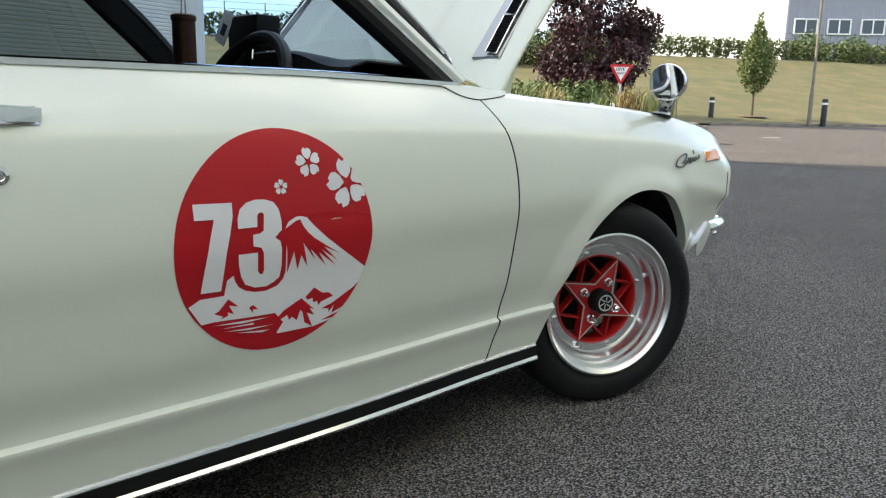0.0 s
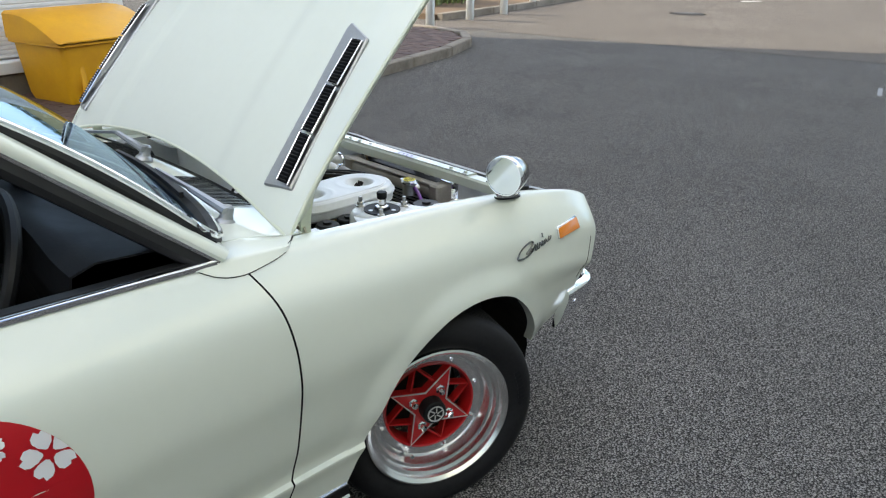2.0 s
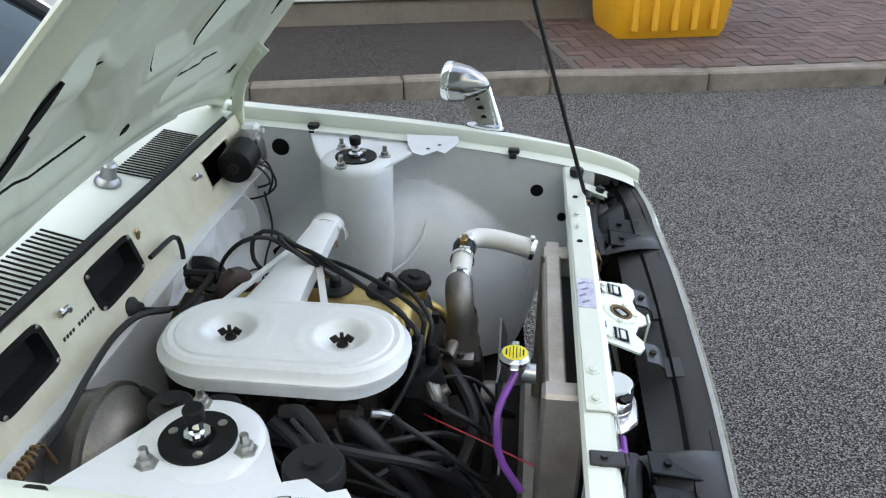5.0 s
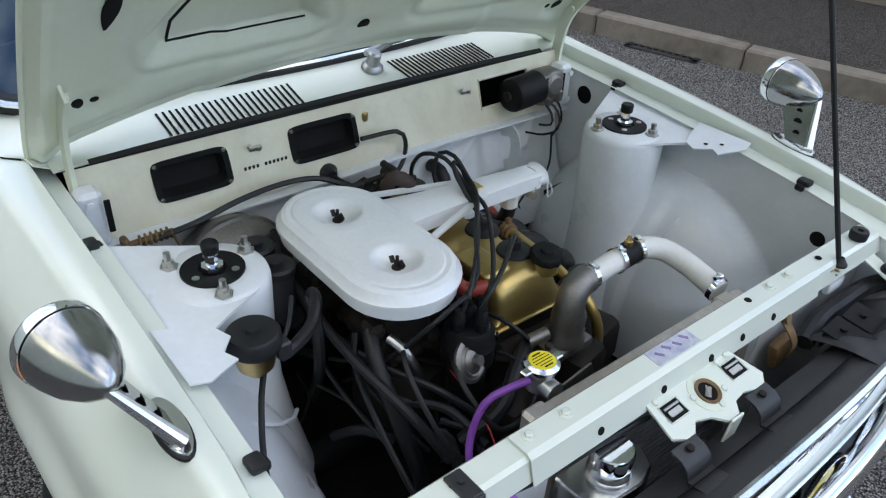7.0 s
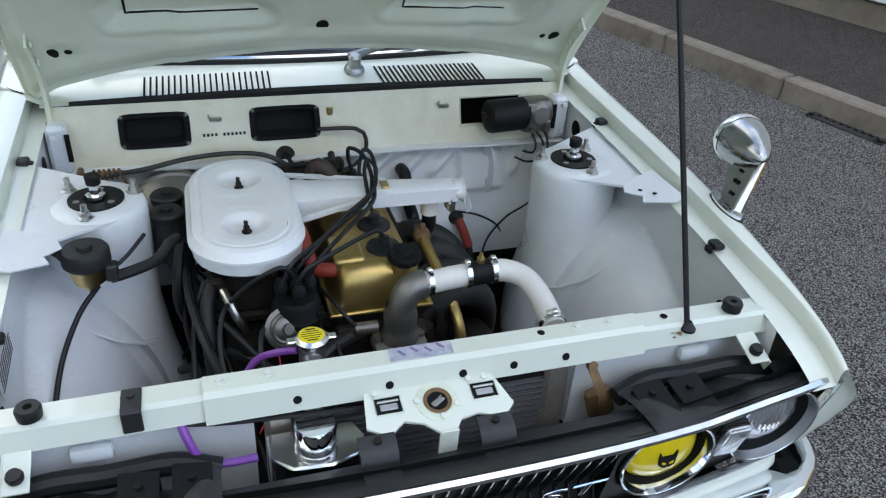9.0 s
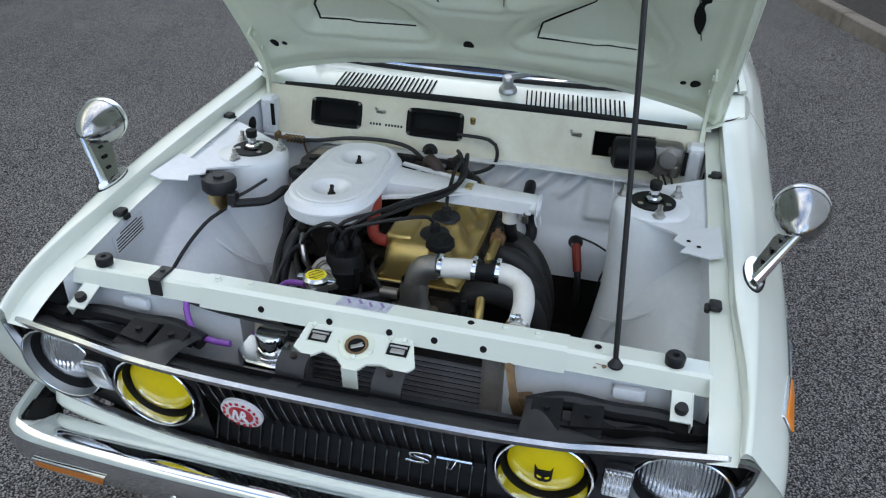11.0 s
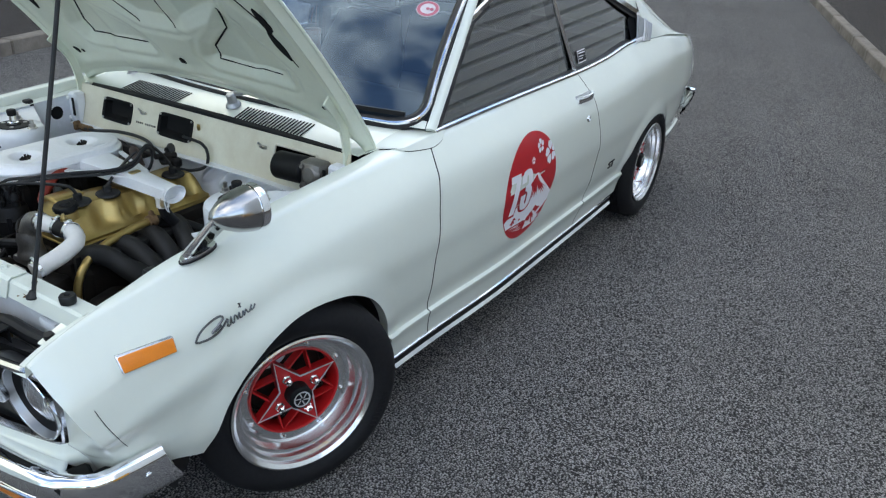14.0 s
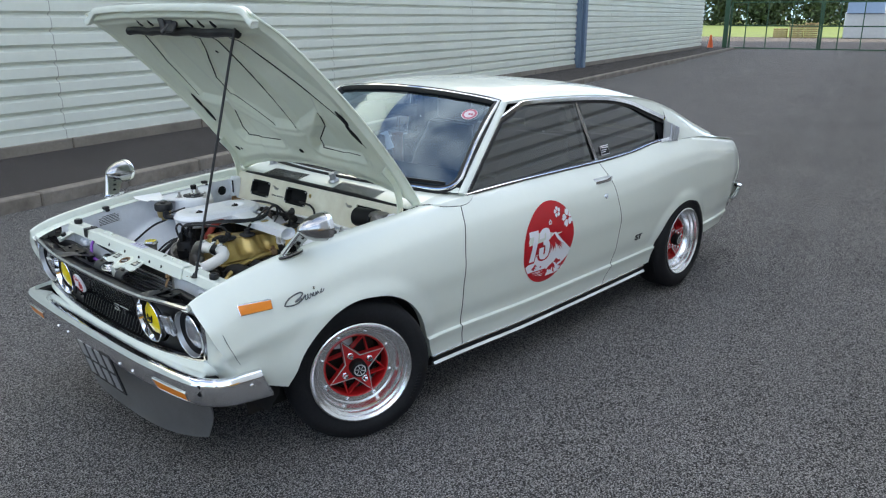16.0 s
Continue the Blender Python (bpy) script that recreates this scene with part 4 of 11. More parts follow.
    pane(lambda u, v: lerp(lerp(-1.61, -1.55, v), -2.335, u), "quarter_glass", "dark_pane")

# windscreen with its seal and bright frame


def screen_at(u, v):
    q = lerp(-1, 1, u)
    lo = Vector((-0.462 - 0.112 * q * q, q * 0.655, 0.874 - 0.006 * q * q))
    hi = Vector((-0.925 - 0.055 * q * q, q * 0.538, 1.230 - 0.036 * q * q))
    p = lo.lerp(hi, v)
    return p + Vector((0.02, 0, 0.026)) * math.sin(v * math.pi) * (1 - 0.4 * q * q)


bm = bmesh.new()
sheet(bm, screen_at, 36, 16)
ws = part("windscreen", bm, "screen_pane", CAR, "curved glass windscreen")
ws.visible_shadow = False


def screen_corner(q, right):
    """The rounded lower corner: q runs from the lower edge to the side."""
    a, c, b = (screen_at(u if right else 1 - u, v) for u, v in ((0.925, 0.0), (0.995, 0.01), (1.0, 0.15)))
    return a * (1 - q) ** 2 + c * (2 * q * (1 - q)) + b * q * q


edge = [screen_corner(q, False) for q in np.linspace(0.9, 0, 8)] + [screen_at(u, 0) for u in np.linspace(0.095, 0.905, 30)] + [screen_corner(q, True) for q in np.linspace(0, 1, 9)] + [screen_at(1, v) for v in np.linspace(0.19, 1, 15)] + [screen_at(u, 1) for u in np.linspace(0.97, 0, 40)] + [screen_at(0, v) for v in np.linspace(0.94, 0.15, 13)]
for right in (True, False):
    bm = bmesh.new()
    sheet(bm, lambda u, v: screen_corner(u, right).lerp(screen_at(1.0 if right else 0.0, 0.0), v) + Vector((0.006, 0, 0.006)), 10, 3)
    part("screen_corner", bm, "paint", CAR)
bm = bmesh.new()
sweep(bm, [p + Vector((0.004, -0.012 * math.copysign(1, p.y) * sstep(0.45, 0.55, abs(p.y)), 0.004)) for p in edge], circle(0.019, 8), up=None, closed=True)
part("windscreen_seal", bm, "black_rubber", ws)
bm = bmesh.new()
sweep(bm, [p + Vector((0.013, 0.0, 0.012)) for p in edge], circle(0.007, 8), up=None, closed=True)
part("windscreen_moulding", bm, "chrome", ws, "bright metal windscreen moulding")
bm = bmesh.new()
sheet(bm, lambda u, v: roof_at(lerp(0.56, 0.86, u), lerp(0.24, 0.76, v)) + Vector((0, 0, 0.006)), 12, 16)
part("rear_window", bm, "dark_pane", CAR)

# ---- floor pan and the dark underside ----
bm = bmesh.new()
box(bm, (-1.45, 0, 0.23), (2.2, 1.24, 0.05), 0.01)
box(bm, (-2.95, 0, 0.30), (0.75, 1.1, 0.12), 0.03)
box(bm, (0.10, 0, 0.22), (0.80, 0.50, 0.06), 0.02)
part("floor_pan", bm, "soot_shade", CAR)

# ---- wheels: polished dish rims with red star centres; built once, axis along +z, outer side up ----
HUB = 0.307
WS = Matrix.Diagonal((0.977, 0.977, 0.977, 1))


def wheel_meshes():
    out = {}
    bm = bmesh.new()
    lathe(bm, [(0.150, 0.022), (0.156, 0.017), (0.160, 0.022), (0.166, 0.048), (0.174, 0.050), (0.177, 0.066), (0.186, 0.070), (0.187, 0.084), (0.196, 0.092), (0.2015, 0.090), (0.203, 0.080),
               (0.196, 0.072), (0.190, -0.09), (0.203, -0.1), (0.150, -0.10)], seg=64)
    lathe(bm, [(0.127, 0.018), (0.150, 0.0215), (0.153, 0.012), (0.127, 0.008)], seg=64, closed=True)
    out["rim"] = finish("rim", bm, "polished_alloy", 30)
    bm = bmesh.new()
    prof = [(0.196, 0.070), (0.205, 0.084), (0.222, 0.094), (0.240, 0.096), (0.259, 0.091), (0.275, 0.080), (0.2835, 0.064), (0.2855, 0.05)]
    for k in range(-4, 5):
        x = k * 0.0115
        prof += [(0.2865, -x + 0.0035), (0.2865, -x - 0.0035), (0.2805, -x - 0.0045), (0.2805, -x - 0.0065)]
    prof += [(0.2855, -0.055), (0.275, -0.085), (0.24, -0.1), (0.205, -0.09), (0.196, -0.08)]
    lathe(bm, prof, seg=72)
    out["tyre"] = finish("tyre", bm, "tyre_rubber", 40)
    # star: ring, four broad points with bright edges, four slender ones between
    bm = bmesh.new()
    lathe(bm, [(0.1235, 0.008), (0.1285, 0.010), (0.1285, -0.045), (0.119, -0.045), (0.1205, -0.004)], seg=48, closed=True)
    out["star_ring"] = finish("star_ring", bm, "wheel_red", 30)
    bm = bmesh.new()
    pts = []
    for k in range(4):
        a = math.pi * k / 2
        pts += [(0.127 * math.cos(a), 0.127 * math.sin(a)), (0.049 * math.cos(a + math.pi / 4), 0.049 * math.sin(a + math.pi / 4))]
    prism(bm, pts, lambda a, b, h: Vector((a, b, -0.014 + h)), 0.028)
    out["star"] = finish("star", bm, "wheel_red", 30)
    bm = bmesh.new()
    tip = Vector((0.124, 0, -0.004))
    sweep(bm, [Vector((0.070 * math.cos(0.52), -0.070 * math.sin(0.52), -0.004)), tip, Vector((0.070 * math.cos(0.52), 0.070 * math.sin(0.52), -0.004))],
          [(-0.0035, -0.020), (0.0035, -0.020), (0.003, 0.006), (-0.003, 0.006)], up=(0, 0, 1))
    out["star_point"] = finish("star_point", bm, "wheel_red", 30)
    bm = bmesh.new()
    sweep(bm, [(a * 0.975, b * 0.975, 0.0135) for a, b in pts], [(-0.0027, 0), (0.0027, 0), (0.0021, 0.0026), (-0.0021, 0.0026)], up=(0, 0, 1), closed=True)
    out["star_edge"] = finish("star_edge", bm, "machined", 30)
    bm = bmesh.new()
    lathe(bm, [(0, -0.075), (0.112, -0.075), (0.118, -0.085), (0.118, -0.10), (0, -0.10)], seg=32)
    out["brake_drum"] = finish("brake_drum", bm, "iron", 30)
    bm = bmesh.new()
    lathe(bm, [(0, 0.052), (0.018, 0.0515), (0.030, 0.049), (0.033, 0.045), (0.0345, 0.0), (0.037, -0.01)], seg=32)
    out["hub_cap"] = finish("hub_cap", bm, "black_plastic", 30)
    bm = bmesh.new()
    lathe(bm, [(0.0195, 0.0522), (0.0235, 0.0532), (0.0235, 0.0518)], seg=24)
    for k in range(6):
        a = k * math.pi / 3
        sweep(bm, [(0.004 * math.cos(a), 0.004 * math.sin(a), 0.0526), (0.0205 * math.cos(a + 0.35), 0.0205 * math.sin(a + 0.35), 0.0522)], [(-0.0016, 0), (0.0016, 0), (0, 0.001)])
    out["hub_emblem"] = finish("hub_emblem", bm, "machined", 30)
    bm = bmesh.new()
    lathe(bm, [(0.0135, 0.012), (0.0135, 0.02), (0.0095, 0.022), (0.0095, 0.036), (0.006, 0.040), (0, 0.040)], seg=6)
    out["lug_nut"] = finish("lug_nut", bm, "chrome", 30)
    bm = bmesh.new()
    lathe(bm, [(0.008, 0.0), (0.008, 0.002), (0.0052, 0.003), (0.0052, 0.0085), (0, 0.0095)], seg=6)
    out["rim_bolt"] = finish("rim_bolt", bm, "chrome", 30)
    bm = bmesh.new()
    rod(bm, (0.150, 0, 0.012), (0.142, 0.0, 0.038), 0.0042)
    rod(bm, (0.142, 0, 0.038), (0.140, 0, 0.046), 0.0055)
    out["valve"] = finish("valve", bm, "worn_chrome", 30)
    # moulded lettering ring on the sidewall
    bm = bmesh.new()
    rnd = random.Random(4)
    for k in range(9):
        a = 2.0 + k * 0.055
        box(bm, (0.238 * math.cos(a), 0.238 * math.sin(a), 0.0962), (0.016, 0.008, 0.002), 0, Matrix.Rotation(a, 3, "Z"))
    out["sidewall_mark"] = finish("sidewall_mark", bm, "dark_trim", 30)
    return out


WM = wheel_meshes()
for name, x, y, side, turn, steer in (("front", -0.014, 0.631, 1, 0.5, -23.5), ("front", -0.038, 0.658, -1, 1.1, -21.0), ("rear", -2.42, 0.690, 1, 2.0, 0), ("rear", -2.42, 0.690, -1, 0.2, 0)):
    m = Matrix.Translation((x, side * y, HUB - (0.010 if name == "front" else 0.0))) @ Matrix.Rotation(radians(steer), 4, "Z") @ set_on((0, side, 0), (0, 0, 0)) @ Matrix.Rotation(turn, 4, "Z") @ WS
    w = part("wheel", WM["rim"], None, CAR, "polished deep-dish alloy rim", m=m)
    for key in ("tyre", "star", "star_ring", "star_edge", "brake_drum", "hub_cap", "hub_emblem", "valve", "sidewall_mark"):
        part(key, WM[key], None, w, m=Matrix.Translation((0, 0, 0 if key in ("tyre", "sidewall_mark") else 0.013)))
    for k in range(4):
        part("star_point", WM["star_point"], None, w, m=Matrix.Translation((0, 0, 0.013)) @ Matrix.Rotation(math.pi * (k + 0.5) / 2, 4, "Z"))
    for k in range(4):
        a = k * math.pi / 2
        part("lug_nut", WM["lug_nut"], None, w, m=Matrix.Translation((0.057 * math.cos(a), 0.057 * math.sin(a), 0.013)))
    for k in range(8):
        a = k * math.pi / 4
        part("rim_bolt", WM["rim_bolt"], None, w, m=Matrix.Translation((0.140 * math.cos(a), 0.140 * math.sin(a), 0.0195)))
for ax_x, ax_r in ((0.0, 0.03), (-2.42, 0.045)):
    bm = bmesh.new()
    rod(bm, (ax_x, -0.55, HUB), (ax_x, 0.55, HUB), ax_r)
    part("axle", bm, "soot_shade", CAR)

# ---- bonnet, propped open at about 45 degrees ----
B_HINGE = Vector((-0.412, 0, 0.852))
B_DIR = Vector((0.690, 0, 0.724)).normalized()
B_UP = Vector((-B_DIR.z, 0, B_DIR.x))
B_LEN = 1.020


def bon(u, v, h=0.0):
    """A place on the bonnet: u metres from its rear edge, v across, h above its outer skin."""
    t = u / B_LEN
    return B_HINGE + B_DIR * u + Vector((0, v, 0)) + B_UP * (h + 0.14 * t * (1 - t) + 0.009 * (1 - math.exp(-max(0.0, u) / 0.06)) * (1 - t))


bw_f = pchip([0.0, 0.3, 0.8, 1.02], [0.612, 0.613, 0.604, 0.588])


def bon_crown(u, v):
    w = bw_f(u)
    q = abs(v) / w
    c = 0.028 * (1 - q ** 2.0)
    ridge = 0.006 * (sstep(0.30, 0.33, abs(v) + 0.05 * u) - 1)
    front = -0.012 * sstep(0.9, 1.02, u)
    return c + ridge * 0.8 + front - 0.016 * sstep(0.88, 1.0, q)


def rear_cut(v):
    return 0.085 * (1 - (abs(v) / 0.612) ** 2)


RECESS = [  # stamped hollows of the inner frame, u from the rear edge, v across
    [(0.228, -0.135), (0.222, -0.405), (0.262, -0.415), (0.44, -0.32), (0.37, -0.285), (0.28, -0.17)],
    [(0.228, 0.135), (0.222, 0.405), (0.262, 0.415), (0.44, 0.32), (0.37, 0.285), (0.28, 0.17)],
    [(0.36, -0.06), (0.50, -0.195), (0.60, -0.185), (0.84, -0.035), (0.84, 0.105), (0.66, 0.09), (0.36, 0.065)],
    [(0.37, 0.115), (0.47, 0.32), (0.58, 0.375), (0.84, 0.255), (0.84, 0.15), (0.66, 0.135)],
    [(0.46, -0.30), (0.60, -0.225), (0.84, -0.07), (0.86, -0.36), (0.71, -0.44), (0.49, -0.46)],
    [(0.50, 0.505), (0.66, 0.395), (0.86, 0.295), (0.88, 0.46)],
]


def poly_dist(p, poly):
    """Signed distance to an outline: negative inside."""
    best = 9.0
    for i in range(len(poly)):
        ax, ay = poly[i - 1]
        bx, by = poly[i]
        dx, dy = bx - ax, by - ay
        t = max(0.0, min(1.0, ((p[0] - ax) * dx + (p[1] - ay) * dy) / (dx * dx + dy * dy)))
        best = min(best, math.hypot(p[0] - ax - t * dx, p[1] - ay - t * dy))
    return -best if inside(p, poly) else best


def bon_inner(u, v):
    """How far the inner panel lies below the outer skin: hat-shaped ribs between the openings, a flat skin inside them."""
    near = min(poly_dist((u, v), poly) for poly in RECESS)
    edge = bw_f(u) - abs(v)
    d = 0.010 + 0.020 * (1 - math.exp(-(max(0.0, near) / 0.026) ** 2))
    d -= 0.004 * math.exp(-((near - 0.050) / 0.010) ** 2)
    if near < 0.004:
        d = lerp(d, 0.0035, sstep(0.004, -0.003, near))
    r = u - rear_cut(v)
    d += 0.006 * math.exp(-((r - 0.075) / 0.022) ** 2) - 0.006 * math.exp(-((r - 0.030) / 0.012) ** 2)
    d -= 0.007 * math.exp(-((edge - 0.030) / 0.010) ** 2) * sstep(0.10, 0.2, u)
    d -= 0.006 * math.exp(-((u - 0.975) / 0.012) ** 2)
    for hu, hv in ((0.185, -0.012), (0.141, 0.52), (0.141, -0.52)):
        d -= 0.004 * math.exp(-(((u - hu) ** 2 + (v - hv) ** 2) / 0.03 ** 2) ** 2)
    return d * sstep(0.0, 0.022, edge) * sstep(0, 0.02, r) * sstep(0, 0.03, B_LEN - u) + 0.004


def bon_grid(bm, f, nu, nv):
    def place(a, b):
        v = lerp(-1, 1, b)
        u = a * B_LEN
        w = v * bw_f(u)
        u = lerp(rear_cut(w), B_LEN, a)
        w = v * bw_f(u)
        return f(u, w, a, b)
    return sheet(bm, place, nu, nv)


bm = bmesh.new()
bon_grid(bm, lambda u, v, a, b: bon(u, v, bon_crown(max(0, u), v)), 40, 56)
BONNET = part("bonnet", bm, "paint", CAR, "propped open off-white bonnet", angle=50)
# rolled lip along the bonnet's front edge, with drooping ends
bm = bmesh.new()
LIPW = bw_f(B_LEN)
sweep(bm, [bon(B_LEN + 0.006 - 0.03 * sstep(0.86, 1.0, abs(q)), q * LIPW * 1.01, bon_crown(B_LEN, q * LIPW) - 0.008 - 0.016 * sstep(0.88, 1.0, abs(q))) for q in np.linspace(-1, 1, 44)],
      [(-0.012, -0.013), (0.010, -0.015), (0.015, 0.0), (0.010, 0.009), (-0.012, 0.009)])
part("bonnet_lip", bm, "paint", BONNET, angle=50)
bm = bmesh.new()
bon_grid(bm, lambda u, v, a, b: bon(u, v, bon_crown(max(0, u), v) - bon_inner(max(0, u), v)), 190, 210)
part("inner_panel", bm, "paint_inner", BONNET, "pressed inner bonnet frame", angle=60)
bm = bmesh.new()
rim = [bon(u, v, bon_crown(max(0, u), v) - 0.003) for u, v in [(rear_cut(w), w) for w in np.linspace(-0.612, 0.612, 30)] + [(u, bw_f(u)) for u in np.linspace(0.03, B_LEN, 30)]
       + [(B_LEN, w) for w in np.linspace(0.57, -0.57, 24)] + [(u, -bw_f(u)) for u in np.linspace(B_LEN, 0.03, 30)]]
sweep(bm, rim, circle(0.0045, 6), up=None, closed=True)
part("folded_edge", bm, "paint_inner", BONNET)
# black strokes for the shaded gap between inner frame and skin at the openings' edges
EDGE_SHADES = [[(0.885, -0.37), (0.757, -0.43), (0.709, -0.452), (0.477, -0.478)], [(0.885, 0.0), (0.841, -0.025), (0.61, -0.194), (0.512, -0.207), (0.326, -0.057)],
         [(0.885, 0.132), (0.843, 0.128), (0.663, 0.112), (0.33, 0.085)], [(0.885, 0.255), (0.853, 0.271), (0.656, 0.372), (0.46, 0.490), (0.3, 0.517)],
         [(0.439, -0.305), (0.272, -0.391), (0.222, -0.391), (0.224, -0.129)], [(0.454, 0.321), (0.366, 0.285), (0.27, 0.168), (0.222, 0.156), (0.217, 0.398)]]
for line in EDGE_SHADES:
    bm = bmesh.new()
    pts = []
    for (a0, b0), (a1, b1) in zip(line, line[1:]):
        n = max(3, int(math.hypot(a1 - a0, b1 - b0) / 0.012))
        for k in range(n):
            u, v = lerp(a0, a1, k / n), lerp(b0, b1, k / n)
            pts.append(bon(u, v, bon_crown(u, v) - bon_inner(u, v) - 0.0005))
    sweep(bm, pts, lambda t: [(w * (0.45 + 0.75 * math.sin(math.pi * min(1, t * 1.3 + 0.1))), z) for w, z in ((-0.0022, -0.001), (0.0022, -0.001), (0.0022, 0.002), (-0.0022, 0.002))], up=B_UP)
    part("seam", bm, "black_gap", BONNET)
# holes in the inner frame
hole_bm = bmesh.new()
lathe(hole_bm, [(0, 0.0012), (0.0165, 0.0012), (0.0195, 0.0), (0.0205, -0.004)], seg=20)
HOLE_ME = finish("frame_hole", hole_bm, "black_gap", 30)


def bon_hole(u, v, su=1.0, sv=1.0, s=1.0, spin=0):
    h = bon_crown(u, v) - bon_inner(u, v)
    m = set_on(-B_UP, bon(u, v, h)) @ Matrix.Rotation(spin, 4, "Z") @ Matrix.Diagonal((s * su, s * sv, 1, 1))
    part("frame_hole", HOLE_ME, None, BONNET, m=m)


for u, v, su, sv in ((0.185, -0.012, 0.7, 0.9), (0.142, 0.530, 0.7, 0.9), (0.143, 0.500, 0.4, 0.4), (0.141, -0.539, 0.7, 0.9), (0.142, -0.508, 0.4, 0.4), (0.76, -0.013, 0.4, 0.4),
                     
                     (0.955, -0.26, 0.5, 0.8), (0.955, -0.18, 0.5, 0.8), (0.955, -0.10, 0.5, 0.9), (0.955, 0.10, 0.5, 1.0), (0.955, 0.18, 0.5, 0.9), (0.955, 0.26, 0.5, 0.8)):
    bon_hole(u, v, su, sv)
for sgn in (1, -1):
    for u0, v0 in ((0.335, 0.508), (0.41, 0.510)):
        bm = bmesh.new()
        pts = [bon(lerp(u0, u0 + 0.10, k / 8), sgn * lerp(v0, v0 - 0.012, k / 8), bon_crown(u0 + 0.05, v0) - bon_inner(u0 + 0.05, sgn * v0) - 0.002) for k in range(9)]
        sweep(bm, pts, lambda t: [(-0.012 * math.sin(0.15 + t * 2.85), -0.001), (0.012 * math.sin(0.15 + t * 2.85), -0.001), (0.012 * math.sin(0.15 + t * 2.85), 0.003), (-0.012 * math.sin(0.15 + t * 2.85), 0.003)], up=B_UP)
        part("frame_slot", bm, "black_gap", BONNET)
# foam strip and latch at the front edge
bm = bmesh.new()
hose(bm, [bon(0.915 + 0.004 * math.sin(v * 30), v, bon_crown(0.915, v) - bon_inner(0.915, v) - 0.010) for v in np.linspace(-0.40, 0.36, 14)], 0.016, 8)
part("foam_strip", bm, "black_rubber", BONNET, "black rubber seal strip")
bm = bmesh.new()
lp = bon(0.955, -0.03, bon_crown(0.955, 0) - 0.03)
box(bm, lp, (0.03, 0.07, 0.03), 0.006, Matrix.Rotation(radians(-45), 3, "Y"))
rod(bm, lp, lp - B_UP * 0.055, 0.011, 0.007)
box(bm, lp - B_UP * 0.02 + Vector((0, 0.03, 0)), (0.012, 0.05, 0.05), 0.004, Matrix.Rotation(radians(-30), 3, "Y"))
box(bm, lp - B_UP * 0.028 + Vector((0, -0.03, 0.01)), (0.01, 0.03, 0.07), 0.003, Matrix.Rotation(radians(20), 3, "X"))
part("latch_hook", bm, "dusty_black", BONNET, "greasy black bonnet catch")
# bright air outlets on the outer skin, three louvred openings each
for sgn in (1, -1):
    bm = bmesh.new()
    base = [(0.078, 0.496), (0.092, 0.574), (0.470, 0.552), (0.500, 0.478), (0.485, 0.472)]
    prism(bm, [(a, sgn * b) for a, b in base], lambda a, b, h: bon(a, b, bon_crown(a, b) + h - 0.002), 0.011)
    bmesh.ops.bevel(bm, geom=[e for e in bm.edges], offset=0.003, segments=1, affect="EDGES")
    vent = part("bonnet_vent", bm, "brushed_vent", BONNET, "bright metal louvred bonnet vent", angle=25)
    for k in range(3):
        u0, u1 = 0.098 + k * 0.122, 0.098 + k * 0.122 + 0.116
        vc = lambda u: sgn * lerp(0.5500, 0.5290, (u - 0.09) / 0.38)
        bm = bmesh.new()
        prism(bm, [(u0, vc(u0) - 0.015), (u0, vc(u0) + 0.015), (u1, vc(u1) + 0.015), (u1, vc(u1) - 0.015)], lambda a, b, h: bon(a, b, bon_crown(a, b) + 0.0092 + h), 0.0012)
        part("vent_opening", bm, "black_gap", vent)
        bm = bmesh.new()
        loop = [bon(a, b, bon_crown(a, b) + 0.011) for a, b in ((u0, vc(u0) - 0.016), (u0, vc(u0) + 0.016), (u1, vc(u1) + 0.016), (u1, vc(u1) - 0.016))]
        sweep(bm, loop, circle(0.0022, 6), up=None, closed=True)
        part("vent_frame", bm, "chrome", vent)
        bm = bmesh.new()
        for j in range(14):
            a = lerp(u0, u1, (j + 0.5) / 14)
            box(bm, bon(a, vc(a), bon_crown(a, vc(a)) + 0.0115), (0.0035, 0.028, 0.003), 0, Matrix.Rotation(radians(-45 + 35), 3, "Y"))
        part("vent_louvres", bm, "dark_trim", vent)
# hinges: a plate on the inner frame that runs down into an upright arm
for sgn in (1, -1):
    bm = bmesh.new()
    y = sgn * 0.566
    sweep(bm, spline([(-0.246, y, 1.004), (-0.272, y, 0.976), (-0.304, y, 0.930), (-0.320, y, 0.885), (-0.326, y, 0.845), (-0.328, y, 0.80), (-0.330, y, 0.745)], 0.01),
          lambda t: [(a * (0.0135 + 0.004 * sstep(0.3, 0.0, t)), b) for a, b in ((-1, -0.004), (1, -0.004), (1, 0.004), (0.75, 0.001), (-0.75, 0.001), (-1, 0.004))], up=(0, 1, 0))
    hinge = part("hinge_arm", bm, "paint_inner", BONNET, "cream painted bonnet hinge arm")
    for x, z in ((-0.258, 0.990), (-0.292, 0.946)):
        bm = bmesh.new()
        lathe(bm, [(0.0075, 0), (0.0075, 0.004), (0, 0.005)], (x, y - sgn * 0.004, z), (0, -sgn, 0), 8)
        part("hinge_bolt", bm, "paint_inner", hinge)
